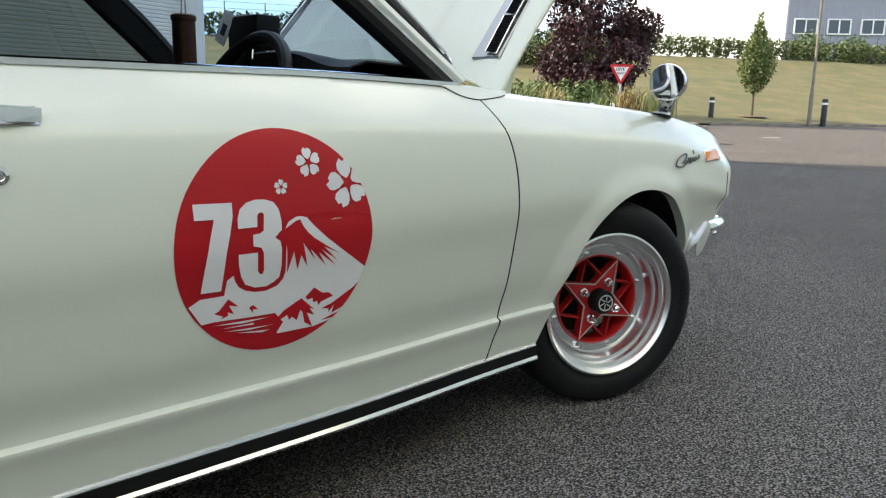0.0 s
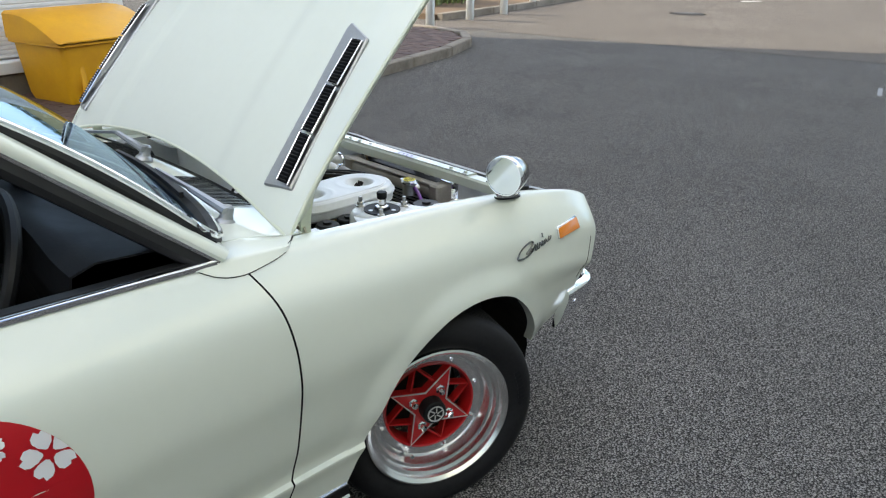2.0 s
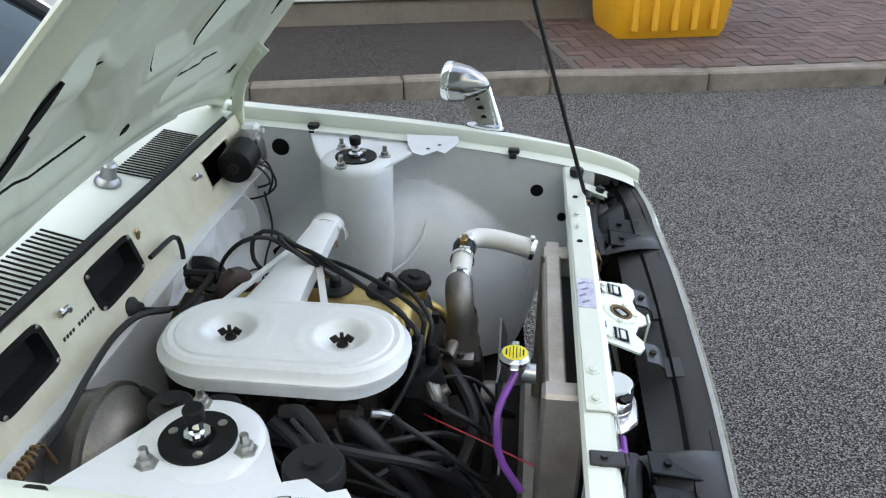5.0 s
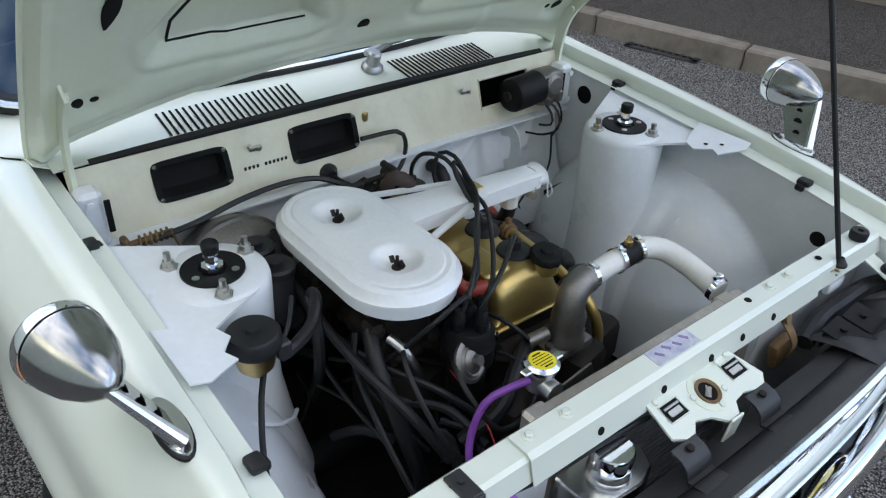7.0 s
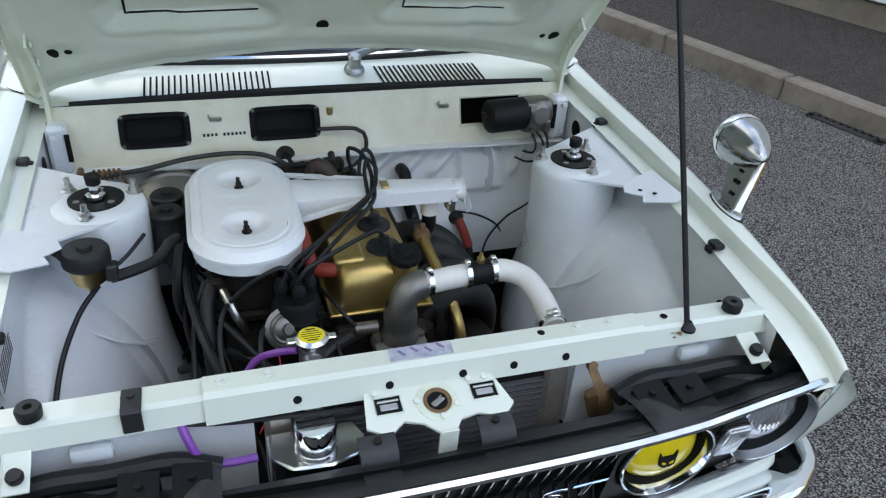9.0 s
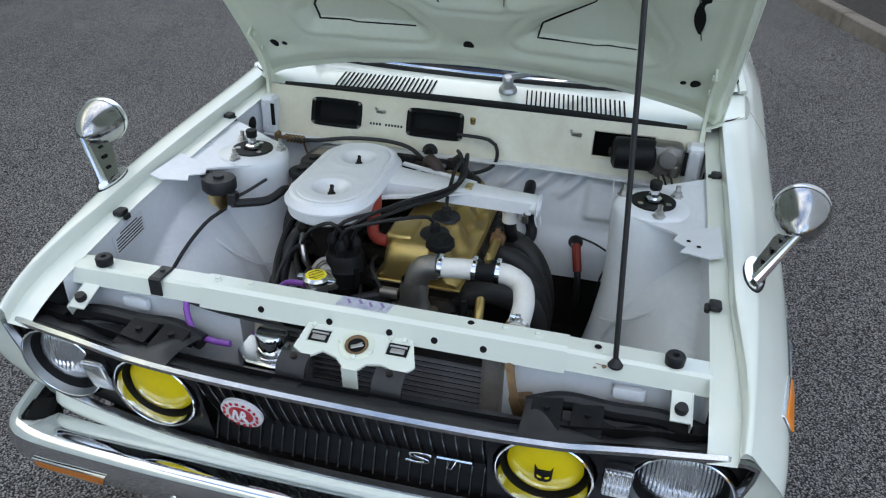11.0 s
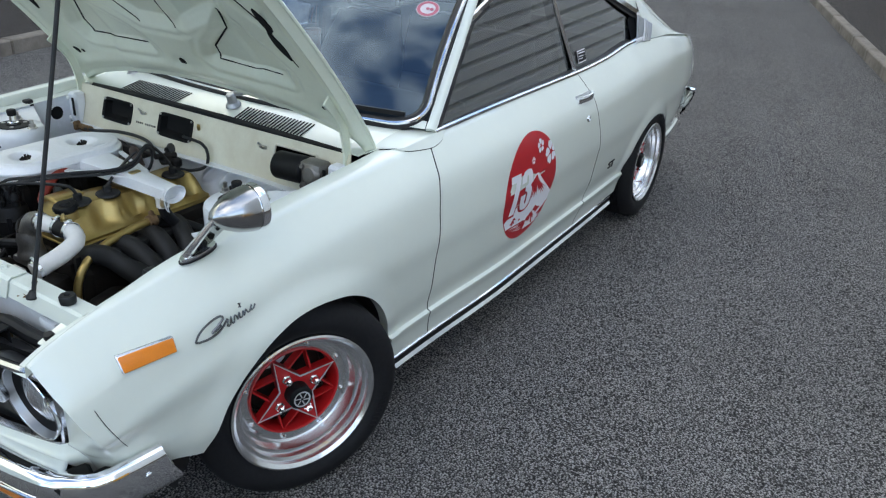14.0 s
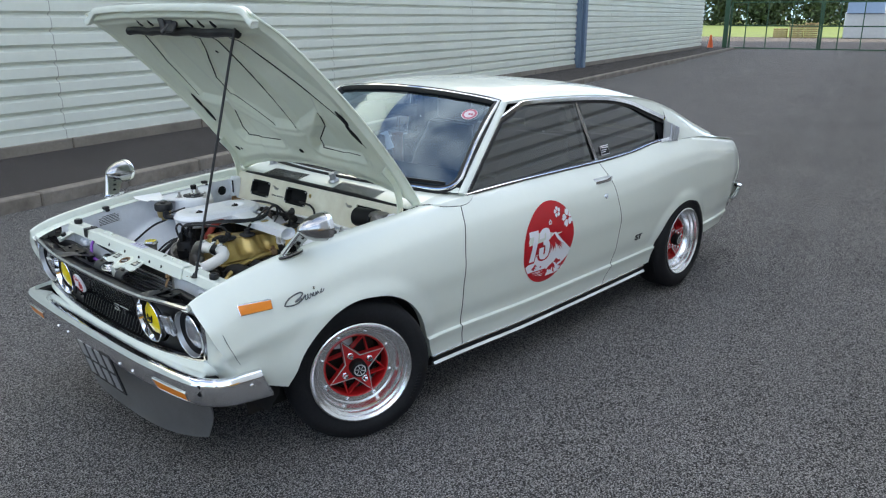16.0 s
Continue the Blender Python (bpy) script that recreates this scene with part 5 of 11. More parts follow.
# prop rod
bm = bmesh.new()
TOP = bon(0.935, 0.372, bon_crown(0.935, 0.372) - 0.035)
hose(bm, [(0.500, 0.431, 0.722), lerp(Vector((0.50, 0.431, 0.722)), TOP, 0.07), lerp(Vector((0.50, 0.431, 0.722)), TOP, 0.5), TOP, TOP + Vector((-0.01, 0.02, 0.02))], 0.0046, 8, 0.03)
lathe(bm, [(0.004, 0.016), (0.009, 0.008), (0.0125, 0.004), (0.0125, 0.0)], (0.500, 0.431, 0.7245), (0, 0, 1), 14)
part("prop_rod", bm, "black_rubber", CAR, "black bonnet prop rod")
rust_rng = random.Random(4)
for cx, cy, r in ((0.497, 0.405, 0.0075), (0.505, 0.413, 0.005), (0.490, 0.396, 0.0045), (0.512, 0.400, 0.003)):
    bm = bmesh.new()
    prism(bm, [(r * rust_rng.uniform(0.5, 1.2) * math.cos(k * 0.785), r * rust_rng.uniform(0.5, 1.3) * math.sin(k * 0.785)) for k in range(8)], lambda p, q, h: Vector((cx + p, cy + q, 0.7225 + h)), 0.0008)
    part("rust_chip", bm, "rust", CAR, "rusty paint chip")

# ---- cowl, bulkhead and the engine bay's sheet metal ----


def cowl_at(u, v):
    y = lerp(-0.587, 0.587, v)
    q = y / 0.6
    xr = -0.47 - 0.112 * (y / 0.655) ** 2 + 0.012
    x = lerp(-0.338 - 0.012 * q * q, xr - 0.02, u)
    z = lerp(0.848 - 0.016 * q * q, 0.872 - 0.012 * q * q, sstep(0, 1, u)) + 0.004 * math.sin(u * math.pi)
    return Vector((x, y, z))


bm = bmesh.new()
sheet(bm, cowl_at, 14, 48)
thicken(bm, -0.004)
COWL = part("cowl_panel", bm, "paint", CAR, "off-white cowl panel with air slots", angle=40)
slot_bm = bmesh.new()
box(slot_bm, (0, 0, 0), (0.074, 0.0040, 0.0016), 0)
SLOT = finish("air_slot", slot_bm, "black_gap")
for y0, y1, lean in ((-0.390, -0.116, 0.02), (0.128, 0.386, -0.10)):
    for k in range(22):
        y = lerp(y0, y1, (k + 0.5) / 22)
        a = cowl_at(0.035, (y + 0.587) / 1.174)
        b = cowl_at(0.48, (y + lean * 0.09 + 0.587) / 1.174)
        d = (b - a).normalized()
        c = (a + b) / 2 + Vector((0, 0, 0.0055))
        m = Matrix.Translation(c) @ d.to_track_quat("X", "Z").to_matrix().to_4x4()
        part("air_slot", SLOT, None, COWL, m=m)
# cowl corners: they sweep out over the shoulder to a seam that dips to the top of the door's shut line
seam_z = pchip([-0.64, -0.61, -0.58, -0.552, -0.50, -0.466, -0.440, -0.415, -0.36], [0.8575, 0.842, 0.8345, 0.8320, 0.8355, 0.8395, 0.8445, 0.8475, 0.8475])


def over_shoulder(x, side, w):
    """From the crest (w = 0) down the body side to the seam (w = 1)."""
    zt = zs_f(x)
    z = lerp(zt, min(seam_z(x), zt), w)
    return Vector((x, side * (side_y(x, z) + 0.0014), z + 0.0030 * (1 - w)))


for side in (1, -1):
    bm = bmesh.new()

    def corner(u, v):
        x = lerp(-0.365, -0.645, u)
        uu = (x + 0.350) / (-0.206)
        a = cowl_at(min(1.0, max(0.0, uu)), 1.0 if side > 0 else 0.0)
        a.x = x
        a.z += 0.012 * max(0.0, uu - 1.0) + 0.0003
        w = sstep(-0.385, -0.445, x)
        b = over_shoulder(x, side, 0.0)
        b = Vector((x, side * 0.612, zs_f(x) + 0.0045)).lerp(b, w)
        if v < 0.5:
            q = v * 2
            p = a.lerp(b, q)
            p.z += 0.0025 * math.sin(q * math.pi) * w
            return p
        q = (v - 0.5) * 2
        return b.lerp(over_shoulder(x, side, q), w) if w > 0.999 else b + (over_shoulder(x, side, q) - over_shoulder(x, side, 0.0)) * w
    sheet(bm, corner, 40, 20)
    thicken(bm, -0.002)
    part("cowl_corner", bm, "paint", CAR, angle=50)
    bm = bmesh.new()
    line = [over_shoulder(x, side, 1.0) + Vector((0, -side * 0.0006, -0.0008)) for x in np.linspace(-0.640, -0.447, 30)]
    line += [Vector((-0.430, side * 0.655, zs_f(-0.43) + 0.0042)), Vector((-0.412, side * 0.640, zs_f(-0.412) + 0.005)), Vector((-0.395, side * 0.620, zs_f(-0.395) + 0.0052))]
    sweep(bm, line, circle(0.0015, 6), up=None)
    part("cowl_seam", bm, "black_gap", CAR)
# rubber seal on the cowl's front edge
bm = bmesh.new()
sweep(bm, [Vector((-0.336 - 0.014 * (y / 0.53) ** 2, y, 0.846 - 0.014 * (y / 0.53) ** 2)) for y in np.linspace(-0.53, 0.53, 40)],
      [(-0.007, -0.004), (0.007, -0.004), (0.008, 0.005), (0.0, 0.011), (-0.008, 0.005)])
part("cowl_seal", bm, "black_rubber", CAR, "black rubber cowl seal")

# cream upper bulkhead with its openings


def bulk(y, z, h=0.0):
    """A place on the upper bulkhead; h towards the engine."""
    x = lerp(-0.297, -0.336, (z - 0.715) / 0.125)
    return Vector((x + h, y, z))


bm = bmesh.new()
ycuts = [-0.575, -0.436, -0.304, -0.168, -0.026, 0.312, 0.462, 0.575]
zcuts = [0.712, 0.752, 0.815, 0.838]
open_cells = {(1, 1), (3, 1), (5, 1)}
gv = {}


def bv(y, z):
    key = (round(y, 4), round(z, 4))
    if key not in gv:
        gv[key] = bm.verts.new(bulk(y, z))
    return gv[key]


for i in range(7):
    for j in range(3):
        if (i, j) in open_cells:
            continue
        n = max(1, int((ycuts[i + 1] - ycuts[i]) / 0.04))
        for k in range(n):
            a, b = lerp(ycuts[i], ycuts[i + 1], k / n), lerp(ycuts[i], ycuts[i + 1], (k + 1) / n)
            bm.faces.new((bv(a, zcuts[j]), bv(b, zcuts[j]), bv(b, zcuts[j + 1]), bv(a, zcuts[j + 1])))
thicken(bm, 0.004)
BULK = part("bulkhead_panel", bm, "cream", CAR, "cream painted upper bulkhead")
# flat black sheet in place of the shade behind the openings
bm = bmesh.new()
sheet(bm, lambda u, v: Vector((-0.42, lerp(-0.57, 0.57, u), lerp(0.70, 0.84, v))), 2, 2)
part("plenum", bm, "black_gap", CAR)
for y0, y1 in ((-0.436, -0.304), (-0.168, -0.026)):
    # black blanking frames with a recessed pan
    bm = bmesh.new()
    w, h = (y1 - y0) / 2 + 0.006, 0.0355
    yc, zc = (y0 + y1) / 2, 0.7835
    def ring(sy, sz, hh, n=28):
        out = []
        for k in range(n):
            a = 2 * math.pi * k / n
            ca, sa = math.cos(a), math.sin(a)
            e = 0.28
            out.append(bm.verts.new(bulk(yc + sy * math.copysign(abs(ca) ** e, ca), zc + sz * math.copysign(abs(sa) ** e, sa), hh)))
        return out
    rs = [ring(w, h, 0.004), ring(w, h, 0.007), ring(w - 0.011, h - 0.008, 0.007), ring(w - 0.016, h - 0.013, -0.018), ring(w - 0.022, h - 0.02, -0.020)]
    for a, b in zip(rs, rs[1:]):
        for k in range(28):
            bm.faces.new((a[k], a[(k + 1) % 28], b[(k + 1) % 28], b[k]))
    bm.faces.new(rs[-1])
    pan = part("blanking_plate", bm, "black_gap", BULK, "glossy black blanking plate")
    for sy in (-1, 1):
        for sz in (-1, 1):
            b = bmesh.new()
            lathe(b, [(0, 0.003), (0.003, 0.0028), (0.0042, 0)], bulk(yc + sy * (w - 0.008), zc + sz * (h - 0.007), 0.007), (1, 0, 0), 10)
            part("screw", b, "steel", pan)
# edge of the wiper motor's opening
bm = bmesh.new()
sweep(bm, [bulk(y, z, 0.003) for y, z in ((0.312, 0.752), (0.312, 0.815), (0.462, 0.815), (0.462, 0.752))], circle(0.004, 6), up=None, closed=True)
part("opening_edge", bm, "cream", BULK)
# stamped number, shown as plain bars
bm = bmesh.new()
for k in range(11):
    if k != 4:
        box(bm, bulk(-0.272 + k * 0.0085, 0.7665, 0.0045), (0.001, 0.0048, 0.008), 0)
part("stamped_marks", bm, "dusty_black", BULK)
for yy in (-0.245, 0.27):
    bm = bmesh.new()
    box(bm, bulk(yy, 0.800, 0.008), (0.008, 0.026, 0.009), 0.002)
    rod(bm, bulk(yy - 0.012, 0.803, 0.006), bulk(yy - 0.014, 0.812, 0.018), 0.003)
    rod(bm, bulk(yy + 0.004, 0.800, 0.006), bulk(yy + 0.004, 0.800, 0.016), 0.004)
    part("cable_clip", bm, "steel", BULK)
bm = bmesh.new()
box(bm, bulk(0.003, 0.800, 0.005), (0.003, 0.014, 0.024), 0.002)
rod(bm, bulk(0.003, 0.806, 0.004), bulk(0.003, 0.806, 0.012), 0.003)
part("bracket", bm, "brass", BULK)
# flange and lower bulkhead
bm = bmesh.new()
sweep(bm, [Vector((-0.285, y, 0.712 + 0.003 * math.sin(y * 9))) for y in np.linspace(-0.57, 0.57, 40)], [(-0.016, -0.002), (0.016, -0.002), (0.016, 0.002), (-0.016, 0.002)])
part("bulkhead_flange", bm, "bay_white", CAR)
bm = bmesh.new()


def lower(u, v):
    y, z = lerp(-0.575, 0.575, u), lerp(0.425, 0.713, v)
    x = -0.318 + 0.055 * sstep(0.70, 0.45, z)
    for yy, zz, ang in ((0.05, 0.672, 0.8), (0.12, 0.672, 0.8), (0.20, 0.668, 0.8), (0.27, 0.662, 0.8), (0.47, 0.655, 1.1)):
        dy, dz = y - yy, z - zz
        a, b = dy * math.cos(ang) + dz * math.sin(ang), -dy * math.sin(ang) + dz * math.cos(ang)
        x += 0.020 * math.exp(-(a / 0.045) ** 4 - (b / 0.012) ** 2)
    x += 0.014 * sstep(0.305, 0.325, y) * sstep(0.435, 0.415, y) * sstep(0.575, 0.595, z) * sstep(0.692, 0.675, z)
    x += 0.012 * sstep(0.02, 0.05, y) * sstep(0.56, 0.50, z) - 0.010 * math.exp(-((y - 0.50) / 0.025) ** 2 - ((z - 0.60) / 0.03) ** 2)
    return Vector((x, y, z))


sheet(bm, lower, 170, 80)
part("bulkhead", bm, "bay_white", CAR, "white painted lower bulkhead", angle=60)
# dark panel in place of the shaded void under the white bulkhead
bm = bmesh.new()
box(bm, (-0.285, 0, 0.335), (0.02, 1.12, 0.19), 0)
part("bulkhead_foot", bm, "soot_shade", CAR)

# inner wings: upright apron, strut tower, wheel arch dome
for side in (1, -1):
    bm = bmesh.new()

    def apron(u, v):
        x = lerp(-0.345, 0.53, u)
        z = lerp(lerp(0.27, 0.42, sstep(0.34, 0.44, x)), zs_f(x) - 0.030, v)
        y = 0.578 + 0.004 * v
        # wheel arch dome
        rx, rz, ry = 0.385, 0.40, 0.205
        e = 1 - ((x - 0.03) / rx) ** 2 - ((z - 0.285) / rz) ** 2
        if e > 0:
            y -= ry * e ** 0.62 * (0.92 if x > 0.1 else 1.0)
        # pressed shoulder running from the tower to the front
        y -= 0.012 * sstep(0.50, 0.44, z - 0.25 * (x - 0.2)) * sstep(0.10, 0.2, x) * sstep(0.55, 0.4, x)
        return Vector((x, side * y, z))
    sheet(bm, apron, 90, 56)
    part("inner_wing", bm, "bay_white", CAR, "white painted inner wing", angle=60)
    # strut tower
    bm = bmesh.new()
    rings = []
    for z, r, dx, dy in ((0.36, 0.110, 0.02, 0.01), (0.46, 0.094, 0.012, 0.004), (0.56, 0.084, 0.004, 0), (0.66, 0.082, 0, 0), (0.735, 0.084, 0, 0), (0.762, 0.084, 0, 0), (0.773, 0.081, 0, 0), (0.779, 0.074, 0, 0), (0.780, 0.0475, 0, 0), (0.774, 0.0455, 0, 0)):
        ring = []
        for k in range(48):
            a = 2 * math.pi * k / 48
            s = 1.0 + (0.25 if math.sin(a) > 0 else 0) * math.sin(a)
            x, y = -0.022 + dx + r * math.cos(a), 0.468 - dy + r * math.sin(a) * (s if z < 0.775 else 1)
            ring.append(bm.verts.new((x, side * min(y, 0.60), z)))
        rings.append(ring)
    for a, b in zip(rings, rings[1:]):
        for k in range(48):
            bm.faces.new((a[k], a[(k + 1) % 48], b[(k + 1) % 48], b[k]))
    TOWER = part("strut_tower", bm, "bay_white", CAR, "white painted strut tower", angle=45)
    # welded seam where the tower meets the inner wing
    bm = bmesh.new()
    sweep(bm, [Vector((-0.022 + dx, side * y, z)) for dx, y, z in ((0.150, 0.545, 0.640), (0.158, 0.500, 0.610), (0.150, 0.455, 0.575), (0.120, 0.418, 0.540), (0.09, 0.396, 0.522))], circle(0.004, 6), up=None)
    part("weld_seam", bm, "bay_white", TOWER)
    # bridge between tower and gutter
    bm = bmesh.new()
    plate = [(-0.17, 0.60), (-0.16, 0.585), (-0.125, 0.50), (-0.09, 0.43), (0.05, 0.43), (0.085, 0.50), (0.115, 0.55), (0.165, 0.565), (0.185, 0.60)]
    prism(bm, plate, lambda a, b, h: Vector((a, side * b, lerp(0.772, zs_f(a) - 0.034, sstep(0.545, 0.60, b)) - 0.004 + h)), 0.005)
    part("tower_bridge", bm, "bay_white", TOWER, angle=50)
    bm = bmesh.new()
    prism(bm, [(0.075, 0.60), (0.085, 0.555), (0.10, 0.522), (0.125, 0.512), (0.155, 0.535), (0.175, 0.525), (0.205, 0.575), (0.20, 0.60)], lambda a, b, h: Vector((a, side * b, 0.778 + (b - 0.55) * 0.2 + h)), 0.003)
    part("tower_gusset", bm, "bay_white", TOWER, "bare-edged steel gusset")
    for gx, gy in ((0.135, 0.540), (0.16, 0.558))[:2 if side > 0 else 0]:
        b = bmesh.new()
        lathe(b, [(0, 0.0005), (0.0045, 0.0005), (0.0045, 0)], (gx, side * gy, 0.7815 + (gy - 0.55) * 0.2), (0, 0, 1), 12)
        part("gusset_hole", b, "black_gap", TOWER)
    # adjustable top mount, damper rod and three studs
    bm = bmesh.new()
    lathe(bm, [(0, 0.777), (0.018, 0.778), (0.022, 0.783), (0.030, 0.7835), (0.0475, 0.7835), (0.0475, 0.778), (0, 0.774)], (-0.022, side * 0.468, 0), (0, 0, 1), 40)
    TOPM = part("top_mount", bm, "black_plastic", TOWER, "black strut top mount")
    bm = bmesh.new()
    lathe(bm, [(0.017, 0.783), (0.017, 0.791), (0.010, 0.793), (0.010, 0.812), (0.0, 0.812)], (-0.022, side * 0.468, 0), (0, 0, 1), 8)
    part("damper_nut", bm, "chrome", TOPM)
    bm = bmesh.new()
    lathe(bm, [(0.007, 0.808), (0.0125, 0.812), (0.0135, 0.826), (0.0115, 0.829), (0, 0.829)], (-0.022, side * 0.468, 0), (0, 0, 1), 20)
    part("damper_knob", bm, "black_plastic", TOPM)
    for k, a in enumerate((0.2, 2.3, 4.4)):
        cx, cy = -0.022 + 0.066 * math.cos(a), 0.468 + 0.066 * math.sin(a)
        bm = bmesh.new()
        lathe(bm, [(0.0145, 0.779), (0.0145, 0.7815), (0.0095, 0.783), (0.0095, 0.791), (0.0055, 0.792), (0.0055, 0.805), (0, 0.806)], (cx, side * cy, 0), (0, 0, 1), 6)
        part("mount_stud", bm, "steel", TOWER)
        bm = bmesh.new()
        lathe(bm, [(0, 0.7852), (0.006, 0.785), (0.006, 0.7836)], (-0.022 + 0.034 * math.cos(a + 1), side * (0.468 + 0.034 * math.sin(a + 1)), 0), (0, 0, 1), 10)
        part("mount_screw", bm, "steel", TOPM)
    # rubber stops along the gutter
    for x, y, z in ((-0.153, 0.598, 0.800), (0.335, 0.585, 0.762), (0.482, 0.522, 0.737)):
        bm = bmesh.new()
        if x > 0.45:
            lathe(bm, [(0.008, -0.004), (0.0155, 0.0), (0.0165, 0.013), (0.0145, 0.017), (0.006, 0.017), (0.004, 0.010), (0, 0.010)], (x, side * y, z), (0, 0, 1), 20)
        else:
            box(bm, (x, side * y, z + 0.004), (0.028, 0.022, 0.013), 0.005, seg=2)
            box(bm, (x - 0.002, side * (y - 0.012), z - 0.005), (0.018, 0.01, 0.014), 0.003)
        part("rubber_stop", bm, "black_rubber", CAR)
    # drain holes through the apron
    for x, z, r in ((0.395, 0.668, 0.0145), (-0.235, 0.752, 0.02), (0.46, 0.60, 0.011)):
        b = bmesh.new()
        lathe(b, [(0, 0.001), (r, 0.001), (r * 1.1, 0)], (x, side * 0.5805, z), (0, -side, 0), 18)
        part("apron_hole", b, "black_gap", CAR)
    # hinge mount box in the rear corner
    bm = bmesh.new()
    box(bm, (-0.298, side * 0.556, 0.765), (0.044, 0.040, 0.105), 0.008)
    part("hinge_mount", bm, "bay_white", CAR)
    bm = bmesh.new()
    box(bm, (-0.268, side * 0.535, 0.775), (0.004, 0.010, 0.06), 0.001)
    part("hinge_slot", bm, "black_gap", CAR)
    for zz in (0.735, 0.80):
        b = bmesh.new()
        lathe(b, [(0.007, 0), (0.007, 0.004), (0, 0.005)], (-0.27, side * 0.56, zz), (1, 0, 0), 8)
        part("bolt", b, "bay_white", CAR)
    # front closing panel beside the radiator
    bm = bmesh.new()
    sheet(bm, lambda u, v: Vector((0.475 + 0.01 * v, side * lerp(0.25, 0.58, u), lerp(0.36, 0.712, v))), 8, 8)
    thicken(bm, 0.003)
    part("radiator_panel", bm, "bay_white", CAR)
    bm = bmesh.new()
    box(bm, (0.492, side * 0.46, 0.668), (0.016, 0.055, 0.026), 0.007, seg=2)
    part("pressed_boss", bm, "bay_white", CAR)

# slam panel: folded beam across the front
bm = bmesh.new()
beam = [(0.455, 0.700), (0.452, 0.728), (0.457, 0.734), (0.492, 0.734), (0.498, 0.729), (0.507, 0.700), (0.505, 0.698), (0.488, 0.728), (0.458, 0.728)]
ends = []
for y in np.linspace(-0.582, 0.582, 50):
    sag = 0.004 * (1 - (y / 0.58) ** 2)
    ends.append([bm.verts.new((x, y, z + sag)) for x, z in beam])
for a, b in zip(ends, ends[1:]):
    for k in range(len(beam)):
        bm.faces.new((a[k], a[(k + 1) % len(beam)], b[(k + 1) % len(beam)], b[k]))
bm.faces.new(ends[0]), bm.faces.new(ends[-1])
SLAM = part("slam_panel", bm, "paint", CAR, "off-white slam panel with bolts and holes", angle=25)
bm = bmesh.new()
plate = [(0.460, 0.7385), (0.491, 0.7385), (0.500, 0.734), (0.5105, 0.699), (0.512, 0.699), (0.502, 0.736), (0.493, 0.741), (0.460, 0.741)]
ends = [[bm.verts.new((x, y, z + 0.0005)) for x, z in plate] for y in np.linspace(-0.312, 0.352, 20)]
for a, b in zip(ends, ends[1:]):
    for k in range(len(plate)):
        bm.faces.new((a[k], a[(k + 1) % len(plate)], b[(k + 1) % len(plate)], b[k]))
bm.faces.new(ends[0]), bm.faces.new(ends[-1])
part("slam_plate", bm, "paint", SLAM, angle=25)
SBOLT = bolt_mesh("slam_bolt", 0.0062, 0.006, "paint")
for y in (-0.29, -0.225, 0.30, 0.245):
    part("slam_bolt", SBOLT, None, SLAM, m=Matrix.Translation((0.474, y, 0.7415)))
HOLE2 = bmesh.new()
lathe(HOLE2, [(0, 0.0008), (0.0058, 0.0008), (0.0062, 0)], seg=14)
HOLE2 = finish("slam_hole", HOLE2, "black_gap")
for y in (-0.19, -0.06, 0.13, 0.215, 0.05):
    part("slam_hole", HOLE2, None, SLAM, m=set_on((0.96, 0, 0.28), (0.508, y, 0.716)))
for y in (-0.41, 0.40, 0.185):
    part("slam_hole", HOLE2, None, SLAM, m=Matrix.Translation((0.474, y, 0.7415 if abs(y) < 0.31 else 0.7375)))
bm = bmesh.new()
prism(bm, [(0.4605, 0.043), (0.4605, -0.052), (0.490, -0.055), (0.490, 0.040)], lambda a, b, h: Vector((a, b, 0.7418 + h)), 0.0006)
st = part("foil_sticker", bm, "sticker_purple", SLAM, "silver and purple foil sticker")
bm = bmesh.new()
for k in range(4):
    box(bm, (0.474 - 0.004 * (k % 2), -0.035 + k * 0.02, 0.7427), (0.014, 0.005, 0.0004), 0, Matrix.Rotation(0.6, 3, "Z"))
part("sticker_mark", bm, "sticker_violet", st)
# black clip on the beam
bm = bmesh.new()
box(bm, (0.482, -0.402, 0.738), (0.045, 0.026, 0.006), 0.002)
box(bm, (0.506, -0.402, 0.722), (0.005, 0.026, 0.036), 0.002)
rod(bm, (0.478, -0.402, 0.738), (0.478, -0.402, 0.745), 0.005)
part("beam_clip", bm, "dusty_black", SLAM)
# brackets from the beam's ends to the front panel
for side in (1, -1):
    bm = bmesh.new()
    box(bm, (0.523, side * 0.540, 0.695), (0.075, 0.032, 0.004), 0.001, Matrix.Rotation(0.35, 3, "Y"))
    box(bm, (0.523, side * 0.557, 0.685), (0.075, 0.003, 0.024), 0.001, Matrix.Rotation(0.35, 3, "Y"))
    br = part("front_bracket", bm, "paint", SLAM)
    bm = bmesh.new()
    lathe(bm, [(0.010, 0), (0.011, 0.006), (0.009, 0.012), (0, 0.012)], (0.540, side * 0.540, 0.691), (0.3, 0, 1), 14)
    part("rubber_buffer", bm, "black_rubber", br)
